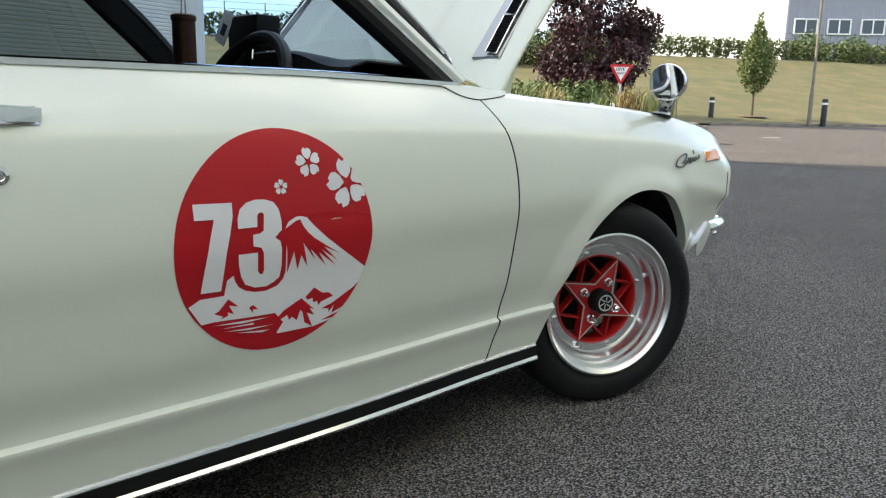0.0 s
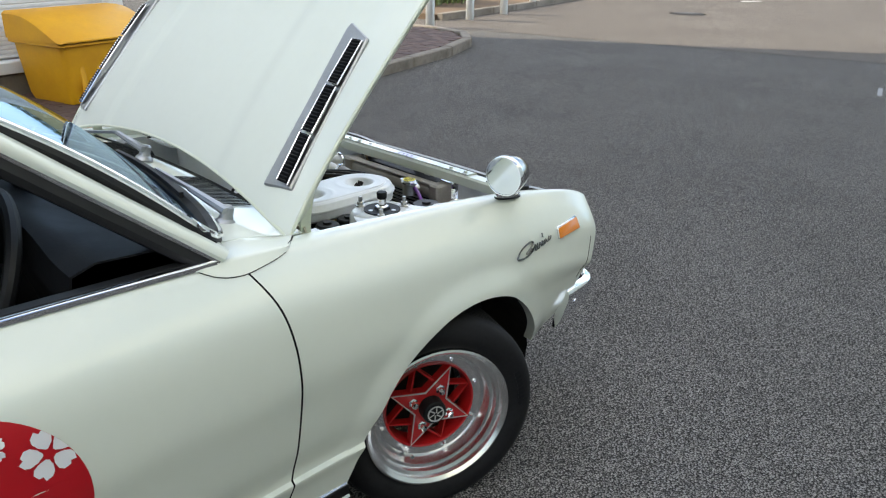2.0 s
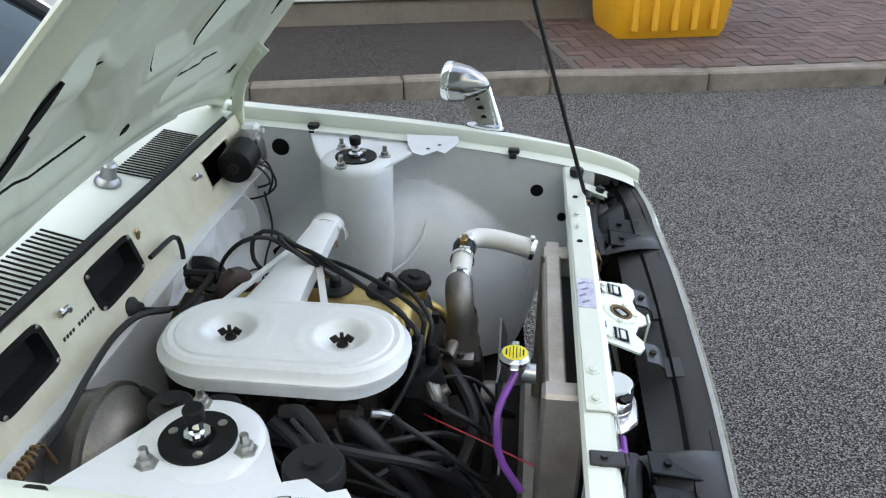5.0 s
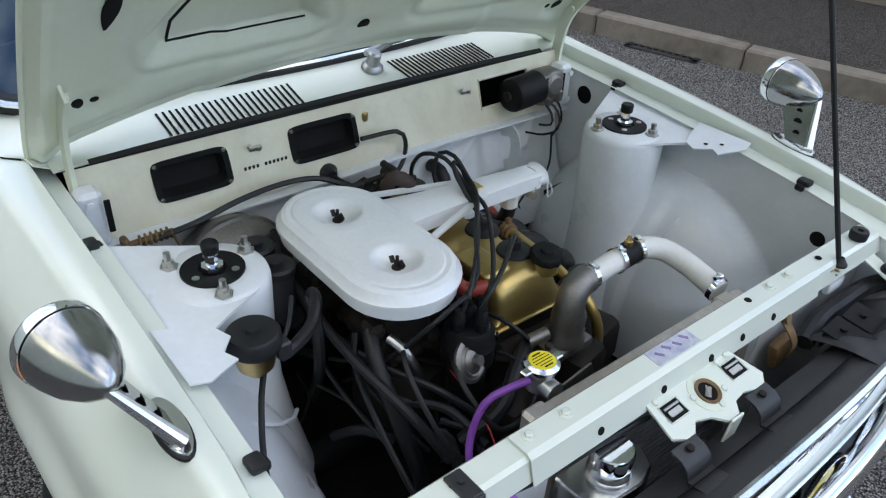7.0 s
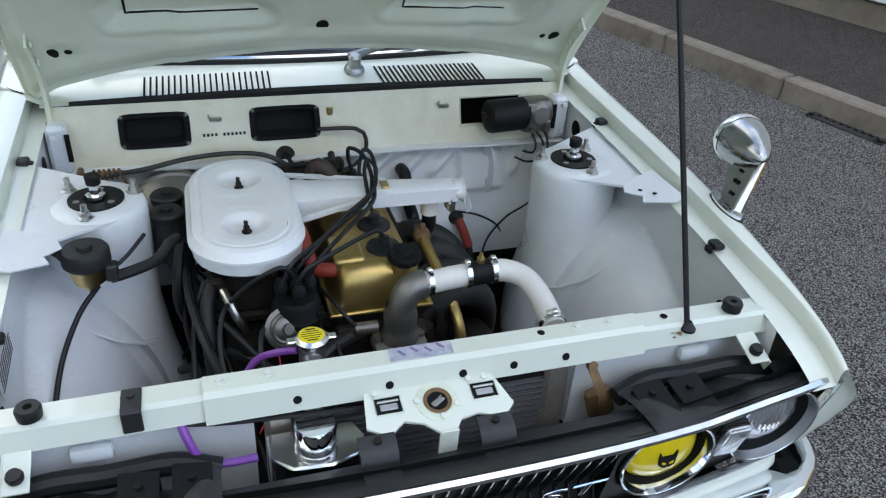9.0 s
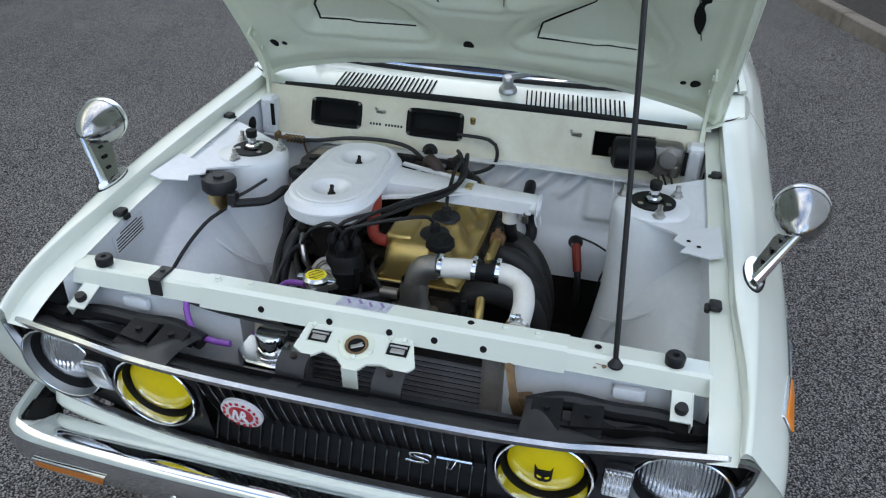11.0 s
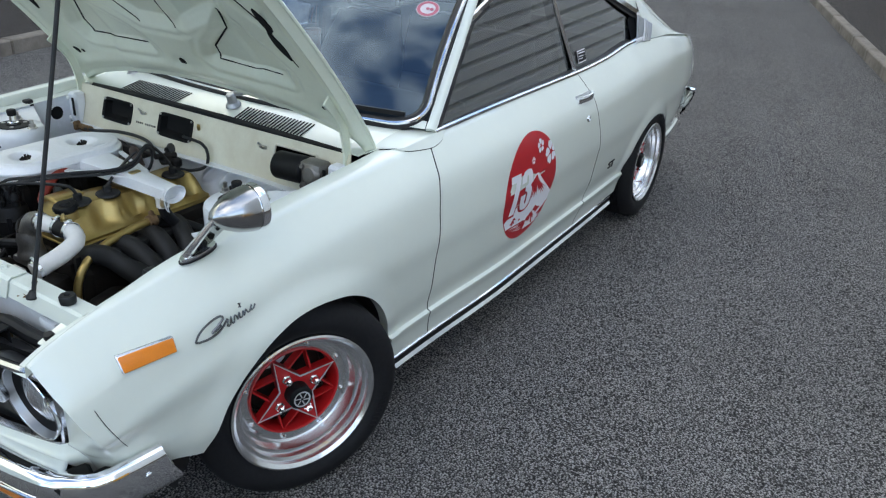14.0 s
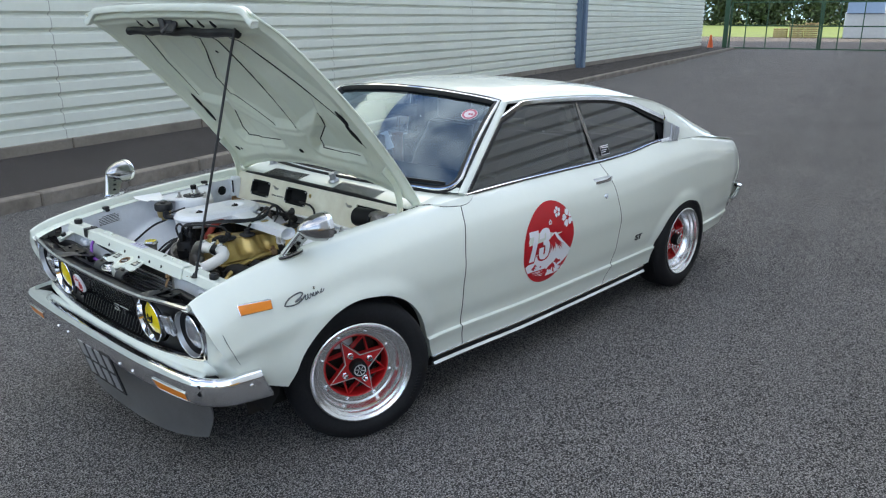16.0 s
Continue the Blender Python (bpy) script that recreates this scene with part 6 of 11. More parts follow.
# latch plate
bm = bmesh.new()
outl = [(0.505, -0.098), (0.505, 0.092), (0.560, 0.112), (0.578, 0.092), (0.566, 0.055), (0.570, 0.030), (0.585, 0.018), (0.585, -0.006), (0.568, -0.025), (0.560, -0.052), (0.578, -0.075), (0.562, -0.105)]
prism(bm, outl, lambda a, b, h: Vector((a, b, 0.706 - (a - 0.505) * 0.30 + h)), 0.004)
LATCH = part("latch_plate", bm, "paint", SLAM, "off-white bonnet latch plate")
for lx, ly, sx, sy in ((0.534, -0.068, 0.026, 0.036), (0.534, 0.074, 0.026, 0.036)):
    b = bmesh.new()
    box(b, (lx, ly, 0.7015), (sx, sy, 0.0012), 0, Matrix.Rotation(0.29, 3, "Y"))
    win = part("latch_window", b, "black_gap", LATCH)
    b = bmesh.new()
    box(b, (lx + 0.003, ly, 0.7022), (0.010, sy * 0.7, 0.003), 0.001, Matrix.Rotation(0.29, 3, "Y"))
    rod(b, (lx - 0.006, ly - sy * 0.42, 0.7045), (lx - 0.006, ly + sy * 0.42, 0.7045), 0.0022)
    part("window_pin", b, "steel", win)
    b = bmesh.new()
    m = Matrix.Translation((lx, ly, 0.7024)) @ Matrix.Rotation(0.29, 4, "Y")
    sweep(b, [m @ Vector((p * sx * 0.53, q * sy * 0.53, 0)) for p, q in ((-1, -1), (1, -1), (1, 1), (-1, 1))], circle(0.0014, 6), up=None, closed=True)
    part("window_lip", b, "paint", win)
RC = (0.539, 0.002, 0.6993)
bm = bmesh.new()
lathe(bm, [(0.032, -0.002), (0.031, 0.0015), (0.026, 0.0030), (0.021, 0.0030), (0.0185, 0.0005)], RC, (0.29, 0, 0.96), 32)
part("latch_ring", bm, "paint_inner", LATCH, "worn latch ring with bare metal edge")
bm = bmesh.new()
lathe(bm, [(0.0150, -0.004), (0.0190, 0.0018), (0.0205, 0.0042), (0.0185, 0.0046), (0.0150, 0.0030)], RC, (0.29, 0, 0.96), 32, closed=True)
part("latch_collar", bm, "rust", LATCH)
bm = bmesh.new()
lathe(bm, [(0, 0.0012), (0.0155, 0.0012), (0.0155, -0.002)], RC, (0.29, 0, 0.96), 24)
part("latch_hole", bm, "black_gap", LATCH)
bm = bmesh.new()
box(bm, (0.540, 0.003, 0.7005), (0.009, 0.022, 0.003), 0.001, Matrix.Rotation(0.6, 3, "Z"))
rod(bm, (0.530, 0.010, 0.701), (0.548, -0.006, 0.700), 0.0022)
part("latch_claw", bm, "steel", LATCH)
for lx, ly in ((0.535, -0.027), (0.548, 0.029), (0.513, 0.056), (0.513, 0.080), (0.513, -0.085), (0.563, 0.004)):
    part("latch_bolt", bolt_mesh("latch_bolt", 0.0052, 0.0055, "paint"), None, LATCH, m=set_on((0.29, 0, 0.96), (lx, ly, 0.7095 - (lx - 0.505) * 0.30)))
bm = bmesh.new()
box(bm, (0.585, 0.006, 0.648), (0.004, 0.028, 0.085), 0.001, Matrix.Rotation(0.1, 3, "Y"))
part("latch_stay", bm, "paint", LATCH)

# ---- engine and its fittings ----
# block and head
bm = bmesh.new()
box(bm, (-0.03, 0.02, 0.42), (0.46, 0.24, 0.30), 0.02)
box(bm, (-0.03, 0.015, 0.59), (0.44, 0.20, 0.05), 0.008)
box(bm, (0.21, 0.0, 0.47), (0.05, 0.20, 0.26), 0.02)
ENGINE = part("engine_block", bm, "iron", CAR, "sooty cast-iron engine block")
# valve cover: a long pillow with a tall rounded front end and scallops on its left flank
bm = bmesh.new()
sec = [(-0.084, 0.612), (-0.084, 0.627), (-0.077, 0.632), (-0.074, 0.656), (-0.071, 0.680), (-0.064, 0.693), (-0.050, 0.699), (-0.02, 0.702), (0.02, 0.702), (0.042, 0.699),
       (0.056, 0.691), (0.067, 0.674), (0.077, 0.652), (0.086, 0.634), (0.093, 0.629), (0.098, 0.626), (0.098, 0.612)]
ends = []
N = 90
for i in range(N + 1):
    x = lerp(0.194, -0.262, (i / N) ** 1.25)
    front, rear = min(1.0, (0.194 - x) / 0.040), min(1.0, (x + 0.262) / 0.03)
    lift = math.sqrt(max(0.0, 1 - (1 - front) ** 2.6)) * math.sqrt(max(0.0, 1 - (1 - rear) ** 2.6))
    ring = []
    for y, z in sec:
        up = sstep(0.627, 0.655, z)
        zz = lerp(0.628, z, lift) if z > 0.628 else z
        yy = y * (1 - 0.22 * (1 - lift) * (0.35 + 0.65 * up))
        zz -= 0.010 * sstep(0.10, -0.10, x) * up * lift
        if y > 0.03 and z > 0.63:
            dip = math.cos((x - 0.128) * math.pi / 0.098) ** 2
            dip = (1 - dip) * sstep(0.150, 0.115, x) * sstep(0.03, 0.055, y)
            yy -= 0.014 * dip * sstep(0.625, 0.66, z)
            zz -= 0.016 * dip * up * sstep(0.036, 0.06, y)
        ring.append(bm.verts.new((x, yy, zz)))
    ends.append(ring)
for a, b in zip(ends, ends[1:]):
    for k in range(len(sec) - 1):
        bm.faces.new((a[k], a[k + 1], b[k + 1], b[k]))
bm.faces.new(ends[0]), bm.faces.new(ends[-1])
COVER = part("valve_cover", bm, "gold", CAR, "gold painted valve cover", angle=50)
bm = bmesh.new()
box(bm, (-0.035, 0.005, 0.615), (0.466, 0.194, 0.007), 0.002)
part("cover_flange", bm, "gold", COVER)
bm = bmesh.new()
box(bm, (0.112, -0.046, 0.694), (0.090, 0.060, 0.028), 0.009, seg=3)
part("cover_boss", bm, "gold", COVER)
CAPN = bmesh.new()
prof = [(0.0, 0.024), (0.012, 0.024), (0.014, 0.019), (0.027, 0.018), (0.030, 0.014), (0.030, 0.004), (0.025, 0.0), (0.018, -0.008)]
lathe(CAPN, prof, seg=24)
for v in CAPN.verts:
    r = math.hypot(v.co.x, v.co.y)
    if r > 0.026:
        a = math.atan2(v.co.y, v.co.x)
        k = 1 + 0.04 * math.cos(a * 12)
        v.co.x *= k
        v.co.y *= k
CAP_ME = finish("oil_cap", CAPN, "black_plastic", 40)
part("oil_cap", CAP_ME, None, COVER, "black plastic oil filler cap", m=Matrix.Translation((0.170, 0.050, 0.703)) @ Matrix.Rotation(0.12, 4, "Y"))
bm = bmesh.new()
lathe(bm, [(0.027, -0.014), (0.026, -0.004), (0.024, 0.004), (0.02, 0.006)], (0.168, 0.050, 0.696), (0, 0, 1), 24)
part("filler_neck", bm, "gold", COVER)
for gx, gy in ((0.118, 0.024), (0.030, 0.026), (-0.09, 0.026), (-0.19, 0.026)):
    bm = bmesh.new()
    lathe(bm, [(0.030, 0.0), (0.033, 0.003), (0.031, 0.008), (0.012, 0.011), (0.011, 0.026), (0.006, 0.028), (0, 0.028)], (gx, gy, 0.699 - 0.010 * sstep(0.10, -0.10, gx)), (0, 0, 1), 22)
    part("plug_boot", bm, "black_rubber", COVER, "black rubber plug boot")

# twin-carburettor air cleaner with two bowls and wing nuts
AX, AY, AZ = 0.011, -0.219, 0.772
AL, AR = 0.093, 0.097


def track(r, n=18):
    out = [(AL + r * math.cos(a), r * math.sin(a)) for a in np.linspace(-math.pi / 2, math.pi / 2, n)]
    return out + [(-AL + r * math.cos(a), r * math.sin(a)) for a in np.linspace(math.pi / 2, 3 * math.pi / 2, n)]


bm = bmesh.new()
rings = []
for dr, z in ((-0.030, 0.716), (-0.010, 0.718), (-0.002, 0.725), (0.0, 0.745), (0.004, 0.748), (0.004, 0.753), (0.0, 0.757), (-0.006, 0.768), (-0.014, 0.7715), (-0.022, 0.7705), (-0.026, 0.7725)):
    rings.append([bm.verts.new((AX + a, AY + b, z)) for a, b in track(AR + dr)])
for a, b in zip(rings, rings[1:]):
    for k in range(len(a)):
        bm.faces.new((a[k], a[(k + 1) % len(a)], b[(k + 1) % len(a)], b[k]))
bm.faces.new(rings[0])
CLEANER = part("air_cleaner", bm, "silver_paint", CAR, "white oval air cleaner housing", angle=30)


def lid_at(a, b):
    """Height of the lid with its two bowls."""
    z = 0.7725
    for cx in (-0.074, 0.100):
        r = math.hypot(a - (cx - AX), b)
        z -= 0.020 * sstep(0.046, 0.014, r)
        z += 0.0009 * math.exp(-((r - 0.066) / 0.009) ** 2)
    return z


bm = bmesh.new()
nx, ny = 96, 44
gridv = {}
for i in range(nx + 1):
    for j in range(ny + 1):
        b = lerp(-1, 1, j / ny) * (AR - 0.026)
        half = AL + math.sqrt(max(0.0, (AR - 0.026) ** 2 - b * b))
        a = lerp(-1, 1, i / nx) * half
        gridv[i, j] = bm.verts.new((AX + a, AY + b, lid_at(a, b)))
for i in range(nx):
    for j in range(ny):
        bm.faces.new((gridv[i, j], gridv[i + 1, j], gridv[i + 1, j + 1], gridv[i, j + 1]))
part("lid", bm, "silver_paint", CLEANER, "white lid with two bowls", angle=60)
for cx in (-0.074, 0.100):
    bm = bmesh.new()
    lathe(bm, [(0.009, 0), (0.009, 0.003), (0.0055, 0.005), (0.0055, 0.012), (0.003, 0.012), (0.003, 0.022), (0, 0.023)], (cx, AY, 0.7530), (0, 0, 1), 10)
    for s in (1, -1):
        box(bm, (cx + s * 0.0105, AY + s * 0.002, 0.7645), (0.013, 0.0035, 0.012), 0.0012, Matrix.Rotation(s * 0.6, 3, "Y"))
    part("wing_nut", bm, "iron", CLEANER, "dark tarnished wing nut")
# snorkel
bm = bmesh.new()
p0, p1 = Vector((-0.045, -0.125, 0.738)), Vector((-0.032, 0.212, 0.730))
sweep(bm, [lerp(p0, p1, t) for t in (0, 0.12, 0.3, 0.6, 0.9, 1.0)],
      lambda t: [(s * lerp(0.050, 0.026, min(1, t * 1.25)), u * lerp(0.017, 0.0155, t)) for s, u in ((-1, -1), (1, -1), (1, 0.8), (0.8, 1), (-0.8, 1), (-1, 0.8))])
part("snorkel", bm, "silver_paint", CLEANER, "white flat intake snorkel", angle=30)
bm = bmesh.new()
sweep(bm, [lerp(p0, p1, t) for t in (0.985, 1.0, 1.02, 1.035, 1.042)],
      lambda t: [(q * math.cos(a) * (0.026 + 0.0075 * t * t), q * math.sin(a) * (0.0165 + 0.0075 * t * t)) for a in np.linspace(0, 2 * math.pi, 25)[:-1] for q in (1.0,)], cap=False)
thicken(bm, -0.002)
part("snorkel_mouth", bm, "silver_paint", CLEANER, angle=40)
bm = bmesh.new()
hose(bm, [p1 + Vector((0.026, 0.012, 0.0)), p1 + Vector((0.034, 0.010, -0.014)), p1 + Vector((0.033, 0.014, -0.034)), p1 + Vector((0.030, 0.020, -0.040)), p1 + Vector((0.036, 0.024, -0.028)), p1 + Vector((0.030, 0.020, -0.008))], 0.0016, 6, 0.004)
part("wire_clip", bm, "paper", CLEANER, "white wire clip")
for off, dz in ((-0.062, 0.016), (0.060, -0.008)):
    bm = bmesh.new()
    sweep(bm, [(AX - 0.05 + off * 1.5, -0.125, 0.738 + dz * 0.3), (-0.040 + off * 0.45, 0.07, 0.745)], [(-0.006, -0.002), (0.006, -0.002), (0.006, 0.004), (-0.006, 0.004)])
    part("snorkel_brace", bm, "silver_paint", CLEANER)
bm = bmesh.new()
box(bm, (-0.02, 0.195, 0.703), (0.028, 0.012, 0.022), 0.003)
box(bm, (-0.008, 0.20, 0.706), (0.003, 0.012, 0.03), 0.001)
part("snorkel_lever", bm, "steel", CLEANER)
bm = bmesh.new()
box(bm, (-0.035, 0.062, 0.753), (0.03, 0.016, 0.004), 0.001)
part("cable_clamp", bm, "brass", CLEANER)

# carburettors and manifold under the cleaner
for k, cx in enumerate((-0.074, 0.100)):
    bm = bmesh.new()
    box(bm, (cx, AY, 0.655), (0.085, 0.09, 0.10), 0.012)
    rod(bm, (cx - 0.05, AY - 0.045, 0.64), (cx + 0.05, AY - 0.045, 0.64), 0.022)
    box(bm, (cx + 0.02, AY - 0.06, 0.67), (0.04, 0.03, 0.03), 0.008)
    rod(bm, (cx, AY, 0.69), (cx, AY, 0.71), 0.04)
    part("carburettor", bm, "iron", CAR, "dirty cast carburettor")
bm = bmesh.new()
for x in (-0.17, -0.05, 0.07, 0.16):
    hose(bm, [(x * 0.6, AY + 0.02, 0.60), (x * 0.9, -0.14, 0.595), (x, -0.07, 0.58)], 0.022, 10)
box(bm, (0.01, AY, 0.595), (0.26, 0.07, 0.03), 0.01)
part("inlet_manifold", bm, "iron", CAR)
# exhaust manifold on the left flank: four broad runners that merge as they bend down
MANI = None
for i, x in enumerate((0.170, 0.085, -0.005, -0.095)):
    bm = bmesh.new()
    xm = lerp(x, 0.03, 0.30)
    xl = lerp(x, 0.0, 0.62)
    sweep(bm, spline([(x, 0.092, 0.575), (x, 0.128, 0.600), (lerp(x, xm, 0.4), 0.170, 0.602), (lerp(x, xm, 0.8), 0.213, 0.578), (lerp(x, xl, 0.75), 0.243, 0.525), (xl, 0.256, 0.455), (xl * 0.8, 0.252, 0.38), (xl * 0.5, 0.25, 0.30)], 0.012),
          lambda t: [(lerp(0.026, 0.040, sstep(0.25, 0.55, t)) * math.cos(a), 0.027 * math.sin(a)) for a in np.linspace(0, 2 * math.pi, 17)[:-1]], up=(0, 1, 1))
    if MANI is None:
        MANI = part("exhaust_manifold", bm, "manifold_black", CAR, "matt black cast exhaust manifold", angle=60)
    else:
        part("runner", bm, "manifold_black", MANI, angle=60)
for x in (0.130, 0.04, -0.05):
    bm = bmesh.new()
    box(bm, (x, 0.150, 0.592), (0.05, 0.045, 0.03), 0.012, seg=2)
    part("manifold_web", bm, "manifold_black", MANI)
bm = bmesh.new()
prism(bm, [(0.21, 0.56), (0.21, 0.602), (-0.14, 0.602), (-0.14, 0.56)], lambda p, q, h: Vector((p, 0.108 + h, q)), 0.012)
part("manifold_flange", bm, "manifold_black", MANI)
# heater hoses to the bulkhead
bm = bmesh.new()
hose(bm, [(-0.305, 0.168, 0.652), (-0.272, 0.170, 0.650), (-0.250, 0.169, 0.625), (-0.258, 0.178, 0.580), (-0.250, 0.188, 0.545), (-0.215, 0.182, 0.536), (-0.16, 0.165, 0.565), (-0.10, 0.150, 0.603), (-0.03, 0.141, 0.632)], 0.0150, 12)
part("heater_hose", bm, "black_rubber", CAR, "black rubber heater hose")
bm = bmesh.new()
hose(bm, [(-0.01, 0.139, 0.638), (0.06, 0.138, 0.632), (0.14, 0.140, 0.618), (0.20, 0.146, 0.592), (0.232, 0.150, 0.548), (0.24, 0.148, 0.49)], 0.0108, 12)
part("water_pipe", bm, "gold", CAR, "gold painted water pipe")
bm = bmesh.new()
lathe(bm, [(0.019, 0.0), (0.020, -0.012), (0.0185, -0.014), (0.0185, -0.036), (0.015, -0.038)], (-0.040, 0.160, 0.712), (0, 0, 1), 18)
part("breather_stub", bm, "hose_white", CAR, "white plastic stub under the snorkel")
bm = bmesh.new()
hose(bm, [(-0.040, 0.160, 0.678), (-0.044, 0.162, 0.655), (-0.065, 0.165, 0.625), (-0.085, 0.168, 0.600)], 0.0155, 12)
part("warm_air_hose", bm, "black_rubber", CAR, "ribbed black warm air hose")
# joint of hose and gold pipe
bm = bmesh.new()
lathe(bm, [(0.0155, -0.012), (0.0180, -0.012), (0.0180, 0.0), (0.0160, 0.002), (0.0160, 0.010), (0.0115, 0.012)], (-0.012, 0.139, 0.637), (1, -0.02, -0.05), 18)
box(bm, (-0.015, 0.139, 0.659), (0.012, 0.012, 0.012), 0.002)
part("pipe_joint", bm, "rust", CAR)
# brown rubber elbow and linkage behind the air cleaner
bm = bmesh.new()
hose(bm, [(-0.150, -0.075, 0.66), (-0.150, -0.072, 0.71), (-0.140, -0.066, 0.747), (-0.128, -0.056, 0.764), (-0.118, -0.036, 0.752), (-0.118, -0.024, 0.725)], 0.0145, 16)
part("rubber_elbow", bm, "brown_rubber", CAR, "dark brown rubber elbow")
bm = bmesh.new()
box(bm, (-0.185, -0.105, 0.722), (0.05, 0.07, 0.012), 0.003, Matrix.Rotation(0.3, 3, "X"))
box(bm, (-0.165, -0.130, 0.735), (0.012, 0.05, 0.04), 0.004)
rod(bm, (-0.19, -0.18, 0.735), (-0.18, -0.02, 0.742), 0.006)
rod(bm, (-0.17, -0.02, 0.742), (-0.235, -0.01, 0.735), 0.008)
lathe(bm, [(0.018, 0), (0.020, 0.008), (0.012, 0.014), (0, 0.014)], (-0.205, -0.02, 0.722), (0.3, 0.4, 1), 16)
box(bm, (-0.225, 0.0, 0.715), (0.03, 0.03, 0.028), 0.006)
part("throttle_linkage", bm, "soot_shade", CAR, "grimy black throttle linkage")
bm = bmesh.new()
lathe(bm, [(0.0, 0.022), (0.012, 0.022), (0.015, 0.014), (0.022, 0.006), (0.022, 0.0)], (-0.300, -0.103, 0.713), (1, 0, 0.05), 18)
part("bulkhead_grommet", bm, "black_rubber", CAR)
for pts in ([(-0.28, -0.10, 0.713), (-0.245, -0.085, 0.705), (-0.22, -0.055, 0.70), (-0.21, -0.02, 0.715)], [(-0.285, -0.03, 0.775), (-0.28, 0.055, 0.772), (-0.28, 0.078, 0.745), (-0.275, 0.070, 0.705), (-0.25, 0.03, 0.690), (-0.22, 0.0, 0.70)]):
    bm = bmesh.new()
    hose(bm, pts, 0.0048, 8)
    part("vacuum_pipe", bm, "black_rubber", CAR)

# thermostat housing, radiator hose and its joints
bm = bmesh.new()
hose(bm, [(0.262, 0.022, 0.585), (0.262, 0.022, 0.640), (0.258, 0.026, 0.675), (0.254, 0.040, 0.698), (0.252, 0.066, 0.703)], 0.0255, 18)
lathe(bm, [(0.034, 0.0), (0.034, 0.010), (0.031, 0.016), (0.029, 0.03), (0.030, 0.05), (0.026, 0.07)], (0.262, 0.021, 0.602), (0, 0, 1), 24)
box(bm, (0.262, 0.02, 0.590), (0.055, 0.098, 0.022), 0.009, seg=2)
for k in (1, -1):
    rod(bm, (0.264, 0.02 + k * 0.039, 0.598), (0.264, 0.02 + k * 0.039, 0.608), 0.0075, seg=6)
rod(bm, (0.250, -0.015, 0.622), (0.245, -0.055, 0.618), 0.012)
part("thermostat_housing", bm, "cast_metal", CAR, "grey cast thermostat housing")
bm = bmesh.new()
hose(bm, [(0.252, 0.068, 0.703), (0.251, 0.11, 0.707), (0.251, 0.150, 0.710)], 0.0205, 18)
HOSE1 = part("radiator_hose", bm, "hose_white", CAR, "white radiator hose")
bm = bmesh.new()
hose(bm, [(0.251, 0.180, 0.712), (0.256, 0.210, 0.713), (0.275, 0.240, 0.708), (0.318, 0.253, 0.698), (0.360, 0.254, 0.688), (0.392, 0.252, 0.680)], 0.0205, 18)
part("radiator_hose", bm, "hose_white", CAR, "white bent radiator hose")
bm = bmesh.new()
rod(bm, (0.251, 0.146, 0.710), (0.251, 0.186, 0.713), 0.0222, seg=20)
JO = part("hose_joint", bm, "black_plastic", CAR, "black hose joint with brass sensor")
bm = bmesh.new()
rod(bm, (0.251, 0.167, 0.73), (0.251, 0.167, 0.741), 0.008, seg=6)
rod(bm, (0.251, 0.167, 0.741), (0.251, 0.167, 0.752), 0.005, 0.003, seg=8)
part("brass_sensor", bm, "brass", JO)


def clip(parent, at, d, r):
    b = bmesh.new()
    lathe(b, [(r, -0.0045), (r + 0.0016, -0.0045), (r + 0.0016, 0.0045), (r, 0.0045)], at, d, 24, closed=True)
    a1, b1, c1 = frame_of(d)
    box(b, Vector(at) + Vector((0, 0, r + 0.004)), (0.012, 0.010, 0.008), 0.002)
    rod(b, Vector(at) + Vector((0, 0, r + 0.004)), Vector(at) + Vector((0, 0, r + 0.004)) + a1 * 0.014, 0.0035, seg=6)
    part("hose_clip", b, "chrome", parent)


clip(HOSE1, (0.252, 0.074, 0.7035), (0, 1, 0), 0.0215)
clip(HOSE1, (0.251, 0.143, 0.7095), (0, 1, 0), 0.0222)
clip(JO, (0.252, 0.190, 0.713), (0, 1, 0), 0.0222)
clip(JO, (0.385, 0.253, 0.682), (1, 0, -0.2), 0.0222)
bm = bmesh.new()
hose(bm, [(0.23, -0.03, 0.60), (0.25, -0.07, 0.605), (0.275, -0.11, 0.60), (0.30, -0.16, 0.57), (0.28, -0.22, 0.52)], 0.013, 10)
part("bypass_hose", bm, "black_rubber", CAR)

# radiator
bm = bmesh.new()
box(bm, (0.424, 0.010, 0.664), (0.034, 0.46, 0.036), 0.010, seg=2)
RAD = part("radiator", bm, "stained_alloy", CAR, "alloy radiator")
for y in (-0.212, 0.228):
    bm = bmesh.new()
    box(bm, (0.438, y, 0.49), (0.07, 0.042, 0.41), 0.006)
    part("side_tank", bm, "stained_alloy", RAD)
bm = bmesh.new()
box(bm, (0.446, 0.010, 0.488), (0.034, 0.40, 0.32), 0)
part("core", bm, "soot_shade", RAD)
bm = bmesh.new()
box(bm, (0, 0, 0), (0.048, 0.40, 0.0042), 0)
TUBE = finish("cooling_tube", bm, "radiator_fin")
for k in range(26):
    part("cooling_tube", TUBE, None, RAD, m=Matrix.Translation((0.446, 0.010, lerp(0.335, 0.640, k / 25))))
bm = bmesh.new()
box(bm, (0.405, 0.035, 0.31), (0.05, 0.47, 0.05), 0.01)
part("bottom_tank", bm, "stained_alloy", RAD)
bm = bmesh.new()
box(bm, (0.426, 0.02, 0.690), (0.030, 0.50, 0.007), 0.003)
part("top_rail", bm, "stained_alloy", RAD, "stained metal top rail")
bm = bmesh.new()
